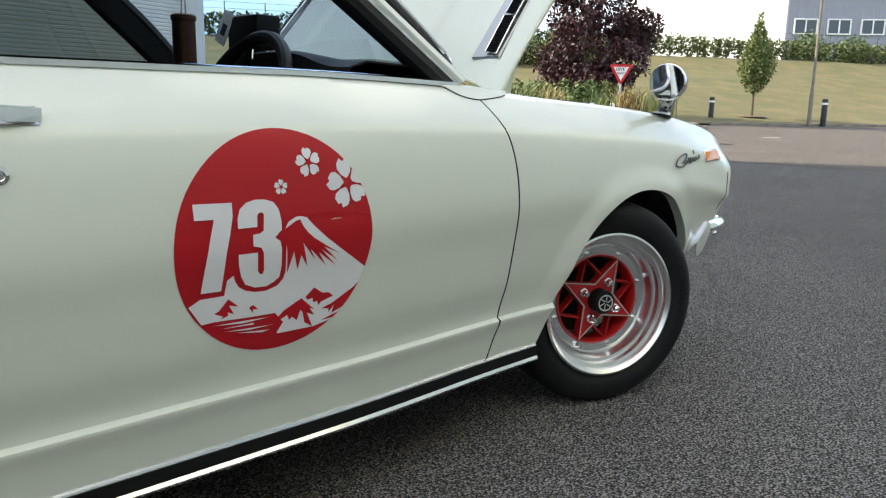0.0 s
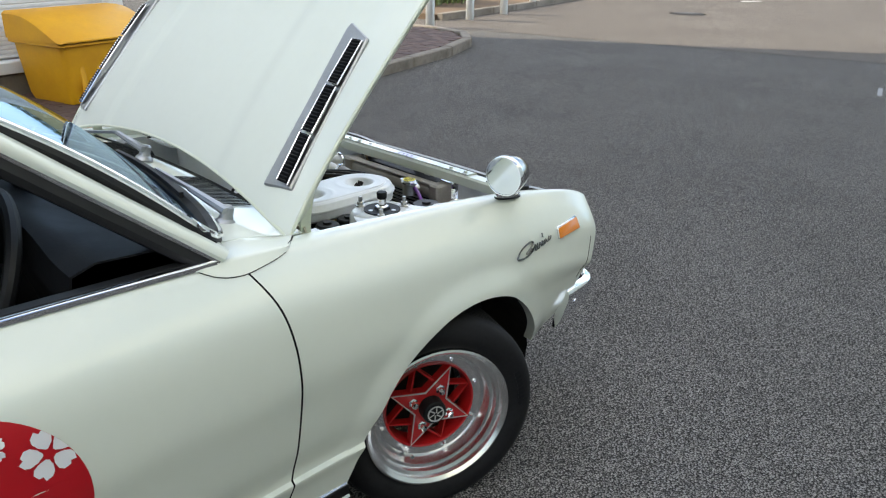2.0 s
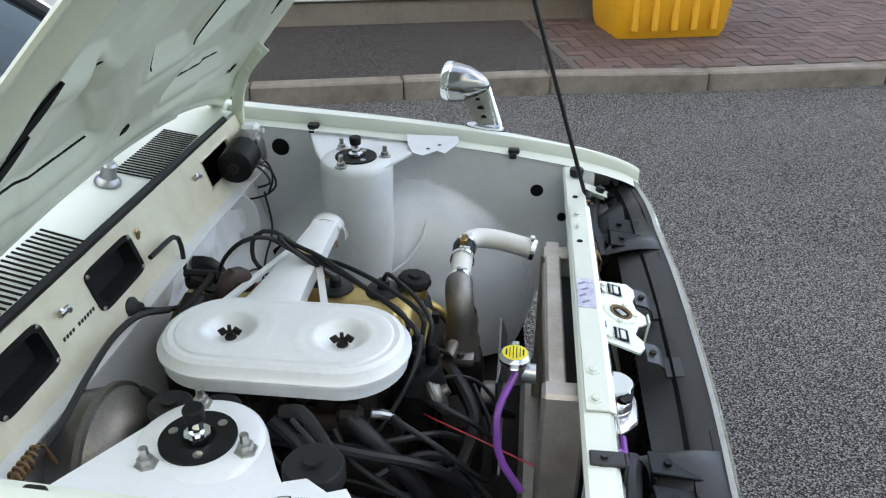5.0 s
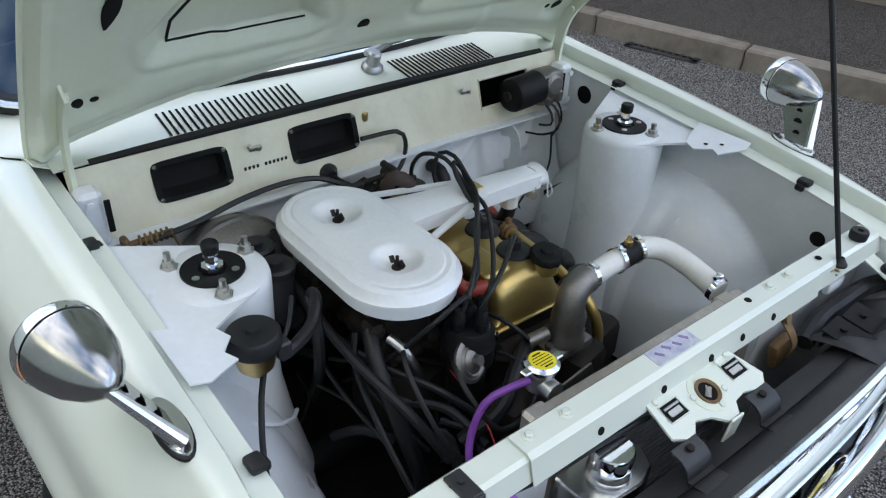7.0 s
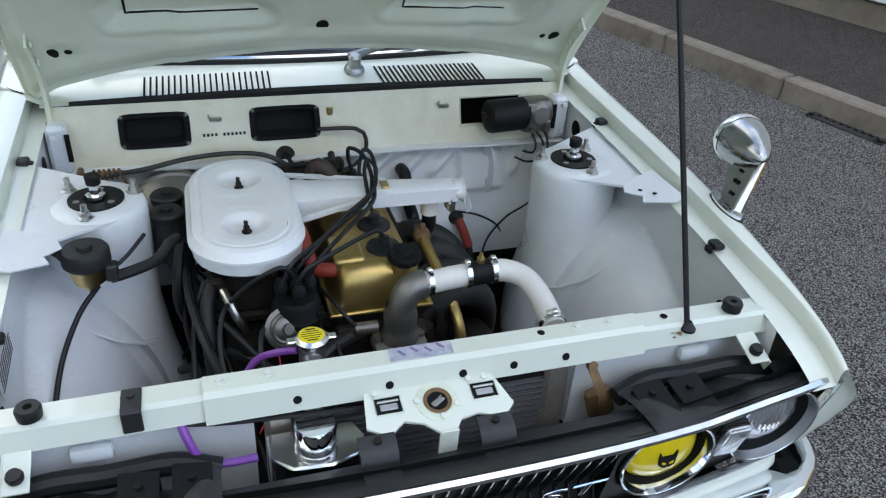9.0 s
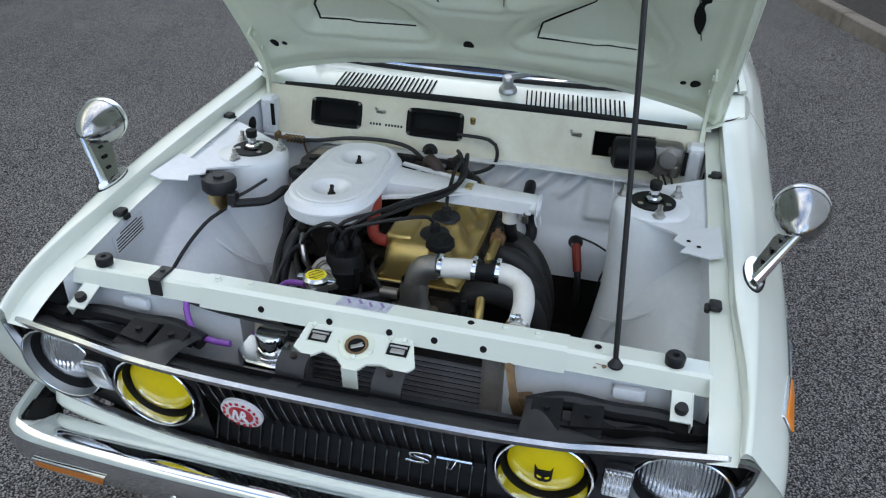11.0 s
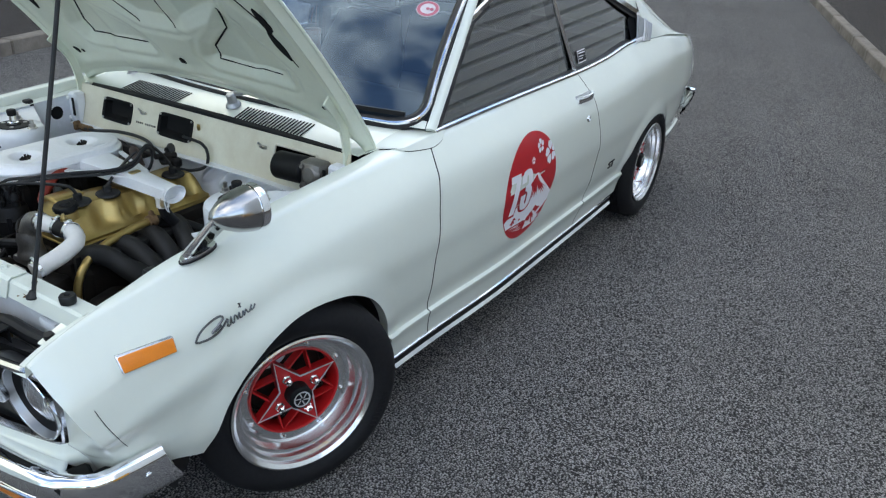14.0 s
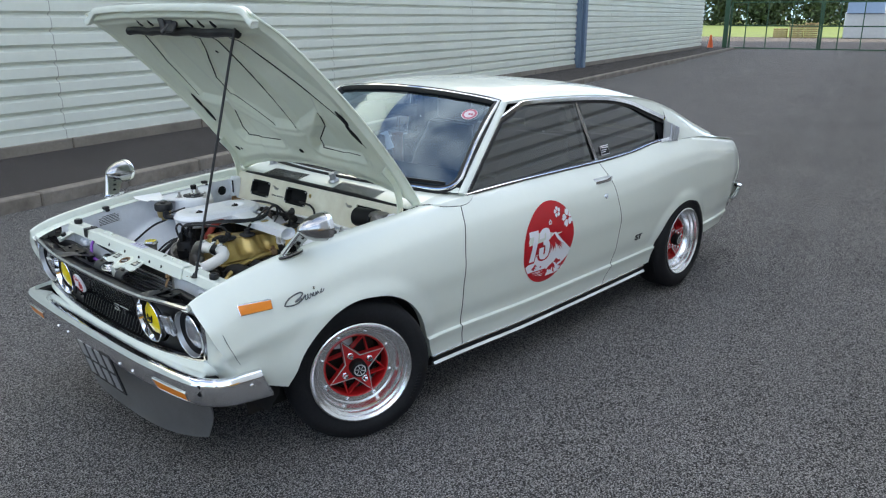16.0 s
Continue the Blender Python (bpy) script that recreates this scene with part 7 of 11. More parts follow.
hose(bm, [(0.395, -0.150, 0.672), (0.378, -0.150, 0.672), (0.36, -0.149, 0.676)], 0.016, 14)
lathe(bm, [(0.021, -0.03), (0.021, 0.0), (0.024, 0.004), (0.024, 0.008)], (0.36, -0.148, 0.69), (0, 0, 1), 22)
NECK = part("filler_neck", bm, "alloy", RAD)
bm = bmesh.new()
lathe(bm, [(0.026, 0.0), (0.027, 0.006), (0.023, 0.010), (0.021, 0.0115), (0, 0.0115)], (0.36, -0.148, 0.698), (0, 0, 1), 26)
for s in (1, -1):
    box(bm, (0.36, -0.148 + s * 0.031, 0.703), (0.014, 0.016, 0.004), 0.002)
part("radiator_cap", bm, "worn_chrome", NECK, "pressed metal radiator cap")
bm = bmesh.new()
lathe(bm, [(0, 0.0004), (0.0195, 0.0004), (0.0205, 0)], (0.36, -0.148, 0.7096), (0, 0, 1), 26)
part("cap_label", bm, "yellow", NECK, "round yellow cap label")
bm = bmesh.new()
for k in range(6):
    w = (0.016, 0.026, 0.032, 0.032, 0.024, 0.016)[k]
    box(bm, (0.36 + lerp(-0.0135, 0.0135, k / 5), -0.148, 0.7103), (0.0026 if k in (0, 5) else 0.0014, w, 0.0003), 0)
part("label_print", bm, "black_plastic", NECK)
bm = bmesh.new()
hose(bm, [(0.362, -0.172, 0.685), (0.352, -0.20, 0.678), (0.338, -0.235, 0.655), (0.345, -0.265, 0.60), (0.38, -0.285, 0.55)], 0.006, 10)
part("overflow_hose", bm, "purple", CAR, "purple overflow hose")
bm = bmesh.new()
hose(bm, [(0.497, -0.345, 0.700), (0.512, -0.34, 0.69), (0.524, -0.325, 0.655), (0.526, -0.295, 0.640), (0.526, -0.25, 0.64)], 0.006, 10)
part("overflow_hose", bm, "purple", CAR, "purple overflow hose")
bm = bmesh.new()
hose(bm, [(0.500, -0.348, 0.700), (0.506, -0.28, 0.694), (0.508, -0.18, 0.688), (0.512, -0.09, 0.684)], 0.004, 8)
part("latch_cable", bm, "black_rubber", CAR)
# overflow tank with ribbed cap
bm = bmesh.new()
prism(bm, [(0.480, -0.235), (0.480, -0.108), (0.515, -0.095), (0.548, -0.112), (0.560, -0.150), (0.556, -0.205), (0.530, -0.235)], lambda a, b, h: Vector((a, b, 0.53 + h)), 0.105)
bmesh.ops.bevel(bm, geom=bm.edges[:], offset=0.003, segments=1, affect="EDGES")
TANK = part("overflow_tank", bm, "polished_alloy", CAR, "polished alloy overflow tank")
bm = bmesh.new()
lathe(bm, [(0.029, 0.634), (0.031, 0.640), (0.029, 0.646), (0.026, 0.650), (0.026, 0.656)], (0.518, -0.168, 0), (0, 0, 1), 28)
part("tank_neck", bm, "polished_alloy", TANK)
bm = bmesh.new()
lathe(bm, [(0.029, 0.652), (0.030, 0.656), (0.030, 0.676), (0.0275, 0.680), (0.0, 0.6795)], (0.518, -0.168, 0), (0, 0, 1), 48)
for v in bm.verts:
    dx, dy = v.co.x - 0.518, v.co.y + 0.168
    if math.hypot(dx, dy) > 0.0285 and v.co.z < 0.672:
        k = 1 - 0.07 * max(0.0, math.cos(math.atan2(dy, dx) * 8)) ** 4
        v.co.x, v.co.y = 0.518 + dx * k, -0.168 + dy * k
part("tank_cap", bm, "chrome", TANK, "ribbed polished cap")

# distributor with its vacuum canister and leads
bm = bmesh.new()
lathe(bm, [(0.032, 0.54), (0.034, 0.596), (0.044, 0.606), (0.046, 0.640), (0.047, 0.644), (0.044, 0.648), (0.042, 0.668), (0.036, 0.678), (0.018, 0.682), (0, 0.682)], (0.203, -0.151, 0), (0, 0, 1), 30)
for k in range(5):
    a = k * 2 * math.pi / 4 + 0.1
    c = (0.203 + 0.025 * math.cos(a), -0.151 + 0.025 * math.sin(a)) if k < 4 else (0.203, -0.151)
    lathe(bm, [(0.0115, 0.660), (0.0105, 0.694), (0.0125, 0.696), (0.0115, 0.706), (0.0065, 0.716), (0, 0.716)], (c[0], c[1], 0), (0, 0, 1), 14)
for k in (0.9, 3.9):
    box(bm, (0.203 + 0.047 * math.cos(k), -0.151 + 0.047 * math.sin(k), 0.632), (0.004, 0.012, 0.05), 0.001, Matrix.Rotation(k, 3, "Z"))
DIST = part("distributor", bm, "black_plastic", CAR, "black distributor cap with leads")
bm = bmesh.new()
lathe(bm, [(0, -0.018), (0.012, -0.018), (0.022, -0.010), (0.036, -0.003), (0.037, 0.003), (0.030, 0.006), (0.028, 0.004), (0.024, 0.009), (0.021, 0.008), (0.016, 0.012), (0.010, 0.013), (0.009, 0.022), (0, 0.022)], (0.238, -0.176, 0.636), (0.84, 0.25, 0.45), 30)
part("vacuum_canister", bm, "cast_metal", DIST, "plated vacuum advance canister")
leads = [[(0.222, -0.150, 0.712), (0.226, -0.135, 0.742), (0.20, -0.085, 0.752), (0.16, -0.03, 0.752), (0.128, 0.012, 0.745), (0.119, 0.023, 0.722)],
         [(0.209, -0.132, 0.712), (0.205, -0.11, 0.745), (0.13, -0.045, 0.757), (0.04, 0.02, 0.756), (-0.03, 0.040, 0.758), (-0.062, 0.05, 0.778), (-0.07, 0.035, 0.795), (-0.05, 0.024, 0.78), (0.0, 0.022, 0.745), (0.029, 0.025, 0.722)],
         [(0.185, -0.150, 0.712), (0.18, -0.12, 0.745), (0.10, -0.055, 0.757), (0.01, 0.025, 0.762), (-0.045, 0.046, 0.775), (-0.082, 0.045, 0.800), (-0.115, 0.036, 0.795), (-0.12, 0.028, 0.75), (-0.09, 0.026, 0.714)],
         [(0.209, -0.172, 0.712), (0.20, -0.15, 0.745), (0.12, -0.068, 0.752), (0.02, 0.015, 0.752), (-0.045, 0.038, 0.765), (-0.09, 0.03, 0.795), (-0.13, 0.01, 0.795), (-0.17, 0.015, 0.755), (-0.19, 0.026, 0.714)],
         [(0.203, -0.151, 0.712), (0.215, -0.175, 0.745), (0.205, -0.23, 0.71), (0.15, -0.28, 0.63), (0.05, -0.32, 0.58)]]
for k, pts in enumerate(leads):
    bm = bmesh.new()
    hose(bm, pts, 0.0042, 8)
    part("plug_lead", bm, "black_rubber", DIST)
bm = bmesh.new()
hose(bm, [(0.045, -0.135, 0.738), (0.085, -0.122, 0.728), (0.118, -0.117, 0.702), (0.134, -0.108, 0.686), (0.145, -0.092, 0.684), (0.150, -0.070, 0.686)], 0.0135, 12)
part("breather_hose", bm, "red_rubber", CAR, "dull red breather hose")

# brake servo and master cylinder in the right rear corner
bm = bmesh.new()
lathe(bm, [(0, 0.085), (0.030, 0.085), (0.034, 0.081), (0.055, 0.083), (0.075, 0.075), (0.098, 0.045), (0.104, 0.030), (0.110, 0.028), (0.110, 0.018), (0.104, 0.014), (0.095, -0.03), (0.05, -0.05)], (-0.245, -0.345, 0.615), (1, 0.0, 0.05), 40)
SERVO = part("brake_servo", bm, "cast_metal", CAR, "dull grey brake servo")
bm = bmesh.new()
rod(bm, (-0.16, -0.345, 0.622), (-0.02, -0.345, 0.632), 0.021)
for x in (-0.115, -0.045):
    lathe(bm, [(0.024, 0.63), (0.027, 0.645), (0.027, 0.720)], (x, -0.355, 0), (0, 0, 1), 22)
part("master_cylinder", bm, "dusty_black", SERVO)
for x in (-0.115, -0.045):
    bm = bmesh.new()
    lathe(bm, [(0.031, 0.688), (0.032, 0.700), (0.028, 0.704), (0.012, 0.704), (0.012, 0.710), (0, 0.710)], (x, -0.355, 0.030), (0, 0, 1), 24)
    part("fluid_cap", bm, "black_rubber", SERVO, "black rubber fluid cap")
# clutch reservoir on the right inner wing
bm = bmesh.new()
lathe(bm, [(0, 0.690), (0.012, 0.690), (0.014, 0.702), (0.026, 0.706), (0.029, 0.720), (0.031, 0.742)], (0.124, -0.480, 0), (0, 0, 1), 26)
RES = part("fluid_reservoir", bm, "brass", CAR, "yellowed fluid reservoir with black cap")
bm = bmesh.new()
lathe(bm, [(0.034, 0.736), (0.0385, 0.742), (0.0385, 0.762), (0.035, 0.767), (0.012, 0.767), (0.011, 0.773), (0, 0.773)], (0.124, -0.480, 0), (0, 0, 1), 30)
part("reservoir_cap", bm, "black_rubber", RES, "dusty black rubber cap")
bm = bmesh.new()
sweep(bm, [(0.09, -0.54, 0.757), (0.105, -0.52, 0.752), (0.12, -0.50, 0.735)], [(-0.012, -0.002), (0.012, -0.002), (0.012, 0.002), (-0.012, 0.002)])
part("reservoir_bracket", bm, "dusty_black", RES)
bm = bmesh.new()
box(bm, (0.135, -0.443, 0.725), (0.024, 0.02, 0.03), 0.003)
part("reservoir_outlet", bm, "dusty_black", RES)
bm = bmesh.new()
rod(bm, (0.085, -0.535, 0.757), (0.085, -0.535, 0.768), 0.008)
part("bracket_bolt", bm, "dusty_black", RES)
for pts, r in (([(0.135, -0.447, 0.712), (0.13, -0.42, 0.715), (0.10, -0.375, 0.715), (0.07, -0.35, 0.73), (0.04, -0.34, 0.72)], 0.010),
               ([(0.13, -0.45, 0.72), (0.11, -0.42, 0.735), (0.07, -0.39, 0.752)], 0.0035),
               ([(0.125, -0.47, 0.692), (0.17, -0.50, 0.67), (0.23, -0.53, 0.62), (0.30, -0.545, 0.56), (0.32, -0.55, 0.50)], 0.0045)):
    bm = bmesh.new()
    hose(bm, pts, r, 10)
    part("fluid_hose", bm, "black_rubber", CAR)
# cable along the bulkhead with a spring
bm = bmesh.new()
hose(bm, [(-0.255, -0.475, 0.715), (-0.25, -0.40, 0.725), (-0.255, -0.31, 0.74), (-0.262, -0.22, 0.742), (-0.255, -0.15, 0.735), (-0.23, -0.10, 0.715)], 0.0055, 8)
part("throttle_cable", bm, "dusty_black", CAR)
bm = bmesh.new()
hose(bm, [(-0.26 + 0.0095 * math.cos(k * 1.05), -0.50 + 0.0016 * k, 0.716 + 0.0095 * math.sin(k * 1.05)) for k in range(36)], 0.0022, 6, 0.006)
rod(bm, (-0.26, -0.52, 0.716), (-0.26, -0.44, 0.717), 0.0055)
box(bm, (-0.262, -0.522, 0.716), (0.025, 0.012, 0.03), 0.004)
box(bm, (-0.25, -0.44, 0.704), (0.006, 0.004, 0.05), 0.001, Matrix.Rotation(0.3, 3, "X"))
part("cable_spring", bm, "rust", CAR, "rusty cable spring")

# wiper motor
bm = bmesh.new()
lathe(bm, [(0, 0.0), (0.026, 0.0), (0.037, 0.006), (0.039, 0.012), (0.039, 0.095), (0.034, 0.102), (0.0, 0.102)], (-0.272, 0.362, 0.783), (-0.10, 1, 0.0), 30)
WM2 = part("wiper_motor", bm, "black_plastic", CAR, "black wiper motor with cast gear housing")
bm = bmesh.new()
box(bm, (-0.285, 0.490, 0.778), (0.06, 0.078, 0.080), 0.014, seg=2)
rod(bm, (-0.262, 0.475, 0.755), (-0.245, 0.475, 0.750), 0.008)
box(bm, (-0.264, 0.512, 0.758), (0.03, 0.02, 0.03), 0.004)
lathe(bm, [(0.033, 0), (0.033, 0.012), (0.02, 0.022), (0, 0.022)], (-0.272, 0.495, 0.784), (1, 0, 0.1), 20)
rod(bm, (-0.275, 0.47, 0.80), (-0.25, 0.47, 0.806), 0.006)
part("gear_housing", bm, "cast_metal", WM2)
bm = bmesh.new()
lathe(bm, [(0, 0), (0.01, 0), (0.012, 0.003), (0.012, 0.006)], (-0.271, 0.354, 0.783), (-0.10, 1, 0.0), 14)
part("motor_hub", bm, "iron", WM2)
for pts in ([(-0.27, 0.485, 0.765), (-0.25, 0.51, 0.74), (-0.24, 0.515, 0.70), (-0.25, 0.50, 0.66)], [(-0.27, 0.48, 0.755), (-0.24, 0.50, 0.725), (-0.225, 0.49, 0.69), (-0.25, 0.47, 0.67), (-0.30, 0.46, 0.66)],
            [(-0.27, 0.475, 0.75), (-0.245, 0.485, 0.72), (-0.235, 0.475, 0.70), (-0.26, 0.46, 0.695)]):
    bm = bmesh.new()
    hose(bm, pts, 0.0028, 6)
    part("motor_wire", bm, "black_rubber", WM2)
# bracket loop on the lower bulkhead
bm = bmesh.new()
sweep(bm, spline([(-0.30, 0.375, 0.69), (-0.268, 0.378, 0.695), (-0.252, 0.38, 0.67), (-0.255, 0.38, 0.62), (-0.285, 0.382, 0.595)], 0.008), [(-0.016, -0.0015), (0.016, -0.0015), (0.016, 0.0015), (-0.016, 0.0015)], up=(0, 1, 0))
part("hose_bracket", bm, "bay_white", CAR)
# battery lead with red boot
bm = bmesh.new()
hose(bm, [(-0.275, 0.303, 0.525), (-0.25, 0.306, 0.522), (-0.225, 0.313, 0.500), (-0.20, 0.322, 0.46), (-0.19, 0.325, 0.38)], 0.0085, 8)
lathe(bm, [(0.019, 0.0), (0.019, 0.006), (0.014, 0.014), (0.010, 0.02)], (-0.268, 0.303, 0.525), (1, 0, 0), 18)
part("battery_lead", bm, "black_rubber", CAR)
bm = bmesh.new()
hose(bm, [(-0.252, 0.306, 0.523), (-0.225, 0.313, 0.502), (-0.206, 0.320, 0.472)], 0.0115, 10)
part("red_boot", bm, "red_rubber", CAR, "red rubber terminal boot")
# lumps and pipes deep in the bay
rnd = random.Random(11)
for k in range(40):
    bm = bmesh.new()
    a = Vector((rnd.uniform(-0.2, 0.36), rnd.uniform(-0.33, -0.08), rnd.uniform(0.42, 0.60)))
    b = a + Vector((rnd.uniform(-0.18, 0.18), rnd.uniform(-0.10, 0.10), rnd.uniform(-0.12, 0.05)))
    hose(bm, [a, lerp(a, b, 0.4) + Vector((rnd.uniform(-0.04, 0.04), rnd.uniform(-0.04, 0.04), rnd.uniform(0, 0.05))), b], rnd.choice((0.0025, 0.0035, 0.0045, 0.006, 0.009)), 8)
    part("engine_hose", bm, rnd.choice(("black_rubber", "black_rubber", "soot_shade", "dusty_black")), CAR)
# the last block is added as dark filler to hide the gold cover
for c, s in (((0.10, -0.20, 0.50), (0.16, 0.13, 0.14)), ((0.27, -0.10, 0.48), (0.08, 0.10, 0.14)), ((0.26, 0.07, 0.50), (0.08, 0.10, 0.12)), ((-0.16, -0.20, 0.50), (0.12, 0.12, 0.12)), ((0.17, 0.20, 0.46), (0.12, 0.10, 0.10)), ((-0.15, -0.165, 0.635), (0.11, 0.12, 0.12))):
    bm = bmesh.new()
    box(bm, c, s, 0.025, Matrix.Rotation(0.2, 3, "Z"), 2)
    part("engine_casting", bm, "iron", ENGINE)
bm = bmesh.new()
hose(bm, [(0.12, -0.285, 0.67), (0.16, -0.30, 0.64), (0.22, -0.30, 0.56), (0.25, -0.28, 0.46), (0.22, -0.25, 0.38)], 0.0135, 12)
part("fuel_hose", bm, "black_rubber", CAR)
bm = bmesh.new()
hose(bm, [(0.15, -0.27, 0.668), (0.175, -0.262, 0.66), (0.19, -0.25, 0.63), (0.185, -0.235, 0.60)], 0.008, 10)
part("steel_pipe", bm, "steel", CAR)
bm = bmesh.new()
hose(bm, [(0.22, -0.20, 0.615), (0.26, -0.19, 0.585), (0.32, -0.20, 0.565), (0.40, -0.24, 0.56)], 0.0014, 6)
part("red_wire", bm, "red_wire", CAR)
# fan cowl vanes behind the radiator
bm = bmesh.new()
for k in range(4):
    a = k * math.pi / 2 + 0.5
    sweep(bm, [Vector((0.335, 0.04 + r * math.cos(a), 0.46 + r * math.sin(a))) for r in (0.03, 0.09, 0.16)], [(-0.035, -0.006), (0.035, 0.006), (0.035, 0.010), (-0.035, -0.002)], up=(1, 0, 0))
rod(bm, (0.30, 0.04, 0.46), (0.35, 0.04, 0.46), 0.035)
part("cooling_fan", bm, "cast_metal", CAR, "grey metal cooling fan")
# dark sheet added to block the ground and its light below the bay
bm = bmesh.new()
box(bm, (0.05, 0, 0.245), (0.86, 0.95, 0.02), 0)
part("under_tray", bm, "soot_shade", CAR)
# maker's plate on the right inner wing
bm = bmesh.new()
box(bm, (0.33, -0.5765, 0.715), (0.105, 0.0012, 0.05), 0, Matrix.Rotation(0.12, 3, "Y"))
tag = part("paper_label", bm, "paper", CAR, "white printed paper label")
bm = bmesh.new()
for k in range(6):
    box(bm, (0.33, -0.5757, 0.733 - k * 0.0068), (0.09 if k else 0.06, 0.0006, 0.0028), 0, Matrix.Rotation(0.12, 3, "Y"))
part("label_print", bm, "dusty_black", tag)

# hoses and leads that hang beside the carburettors, clipped in loose loops
for pts, r in (([(-0.14, -0.31, 0.70), (-0.06, -0.325, 0.69), (0.04, -0.33, 0.665), (0.14, -0.325, 0.64), (0.24, -0.30, 0.60), (0.30, -0.26, 0.52)], 0.0085),
               ([(-0.20, -0.28, 0.69), (-0.08, -0.315, 0.66), (0.05, -0.318, 0.64), (0.15, -0.29, 0.625), (0.24, -0.24, 0.61), (0.28, -0.19, 0.56)], 0.006),
               ([(0.02, -0.335, 0.70), (0.06, -0.345, 0.66), (0.07, -0.35, 0.60), (0.04, -0.34, 0.53), (0.0, -0.33, 0.46)], 0.010),
               ([(0.16, -0.25, 0.66), (0.20, -0.275, 0.655), (0.26, -0.285, 0.62), (0.31, -0.27, 0.56), (0.33, -0.22, 0.50)], 0.0045),
               ([(0.21, -0.19, 0.64), (0.25, -0.215, 0.645), (0.30, -0.22, 0.62), (0.33, -0.19, 0.57), (0.32, -0.12, 0.55), (0.29, -0.06, 0.57)], 0.0045),
               ([(0.10, -0.30, 0.66), (0.13, -0.32, 0.62), (0.20, -0.33, 0.57), (0.29, -0.33, 0.50), (0.36, -0.31, 0.42)], 0.0055),
               ([(-0.02, -0.30, 0.64), (0.04, -0.335, 0.60), (0.12, -0.34, 0.57), (0.21, -0.32, 0.52)], 0.004),
               ([(0.20, -0.12, 0.60), (0.25, -0.10, 0.615), (0.30, -0.09, 0.60), (0.345, -0.10, 0.55)], 0.0035),
               ([(0.14, -0.10, 0.64), (0.20, -0.09, 0.66), (0.235, -0.075, 0.65), (0.25, -0.05, 0.62)], 0.004)):
    bm = bmesh.new()
    hose(bm, pts, r, 8)
    part("engine_hose", bm, "black_rubber", CAR)
# thin earth leads across the lower bulkhead
for pts in ([(-0.262, 0.30, 0.545), (-0.255, 0.36, 0.53), (-0.255, 0.415, 0.49), (-0.255, 0.43, 0.42), (-0.255, 0.42, 0.33)],
            [(-0.265, 0.515, 0.66), (-0.25, 0.50, 0.57), (-0.25, 0.43, 0.52), (-0.25, 0.385, 0.46), (-0.25, 0.37, 0.38)]):
    bm = bmesh.new()
    hose(bm, pts, 0.0026, 6)
    part("earth_lead", bm, "black_rubber", CAR)

# ---- nose: grille, lamps, bumper ----


def face_x(z, y):
    """The raked front: the top leans forward, the ends sweep back."""
    return lerp(0.622, 0.664, (z - 0.478) / 0.20) - 0.046 * (abs(y) / 0.62) ** 2.6


def face(y, z, h=0.0):
    return Vector((face_x(z, y) + h, y, z))


top_z = pchip([0.0, 0.25, 0.37, 0.43, 0.50, 0.62], [0.672, 0.672, 0.674, 0.681, 0.686, 0.687])
bot_z = pchip([0.0, 0.3, 0.62], [0.478, 0.483, 0.507])
edge_y = pchip([0.48, 0.51, 0.55, 0.60, 0.67], [0.606, 0.614, 0.628, 0.642, 0.655])
# dark backing of the nose
bm = bmesh.new()
sheet(bm, lambda u, v: face(lerp(-0.625, 0.625, u), lerp(bot_z(abs(lerp(-0.625, 0.625, u))), top_z(abs(lerp(-0.625, 0.625, u))), v), -0.045), 60, 10)
NOSE = part("grille_shell", bm, "black_gap", CAR)
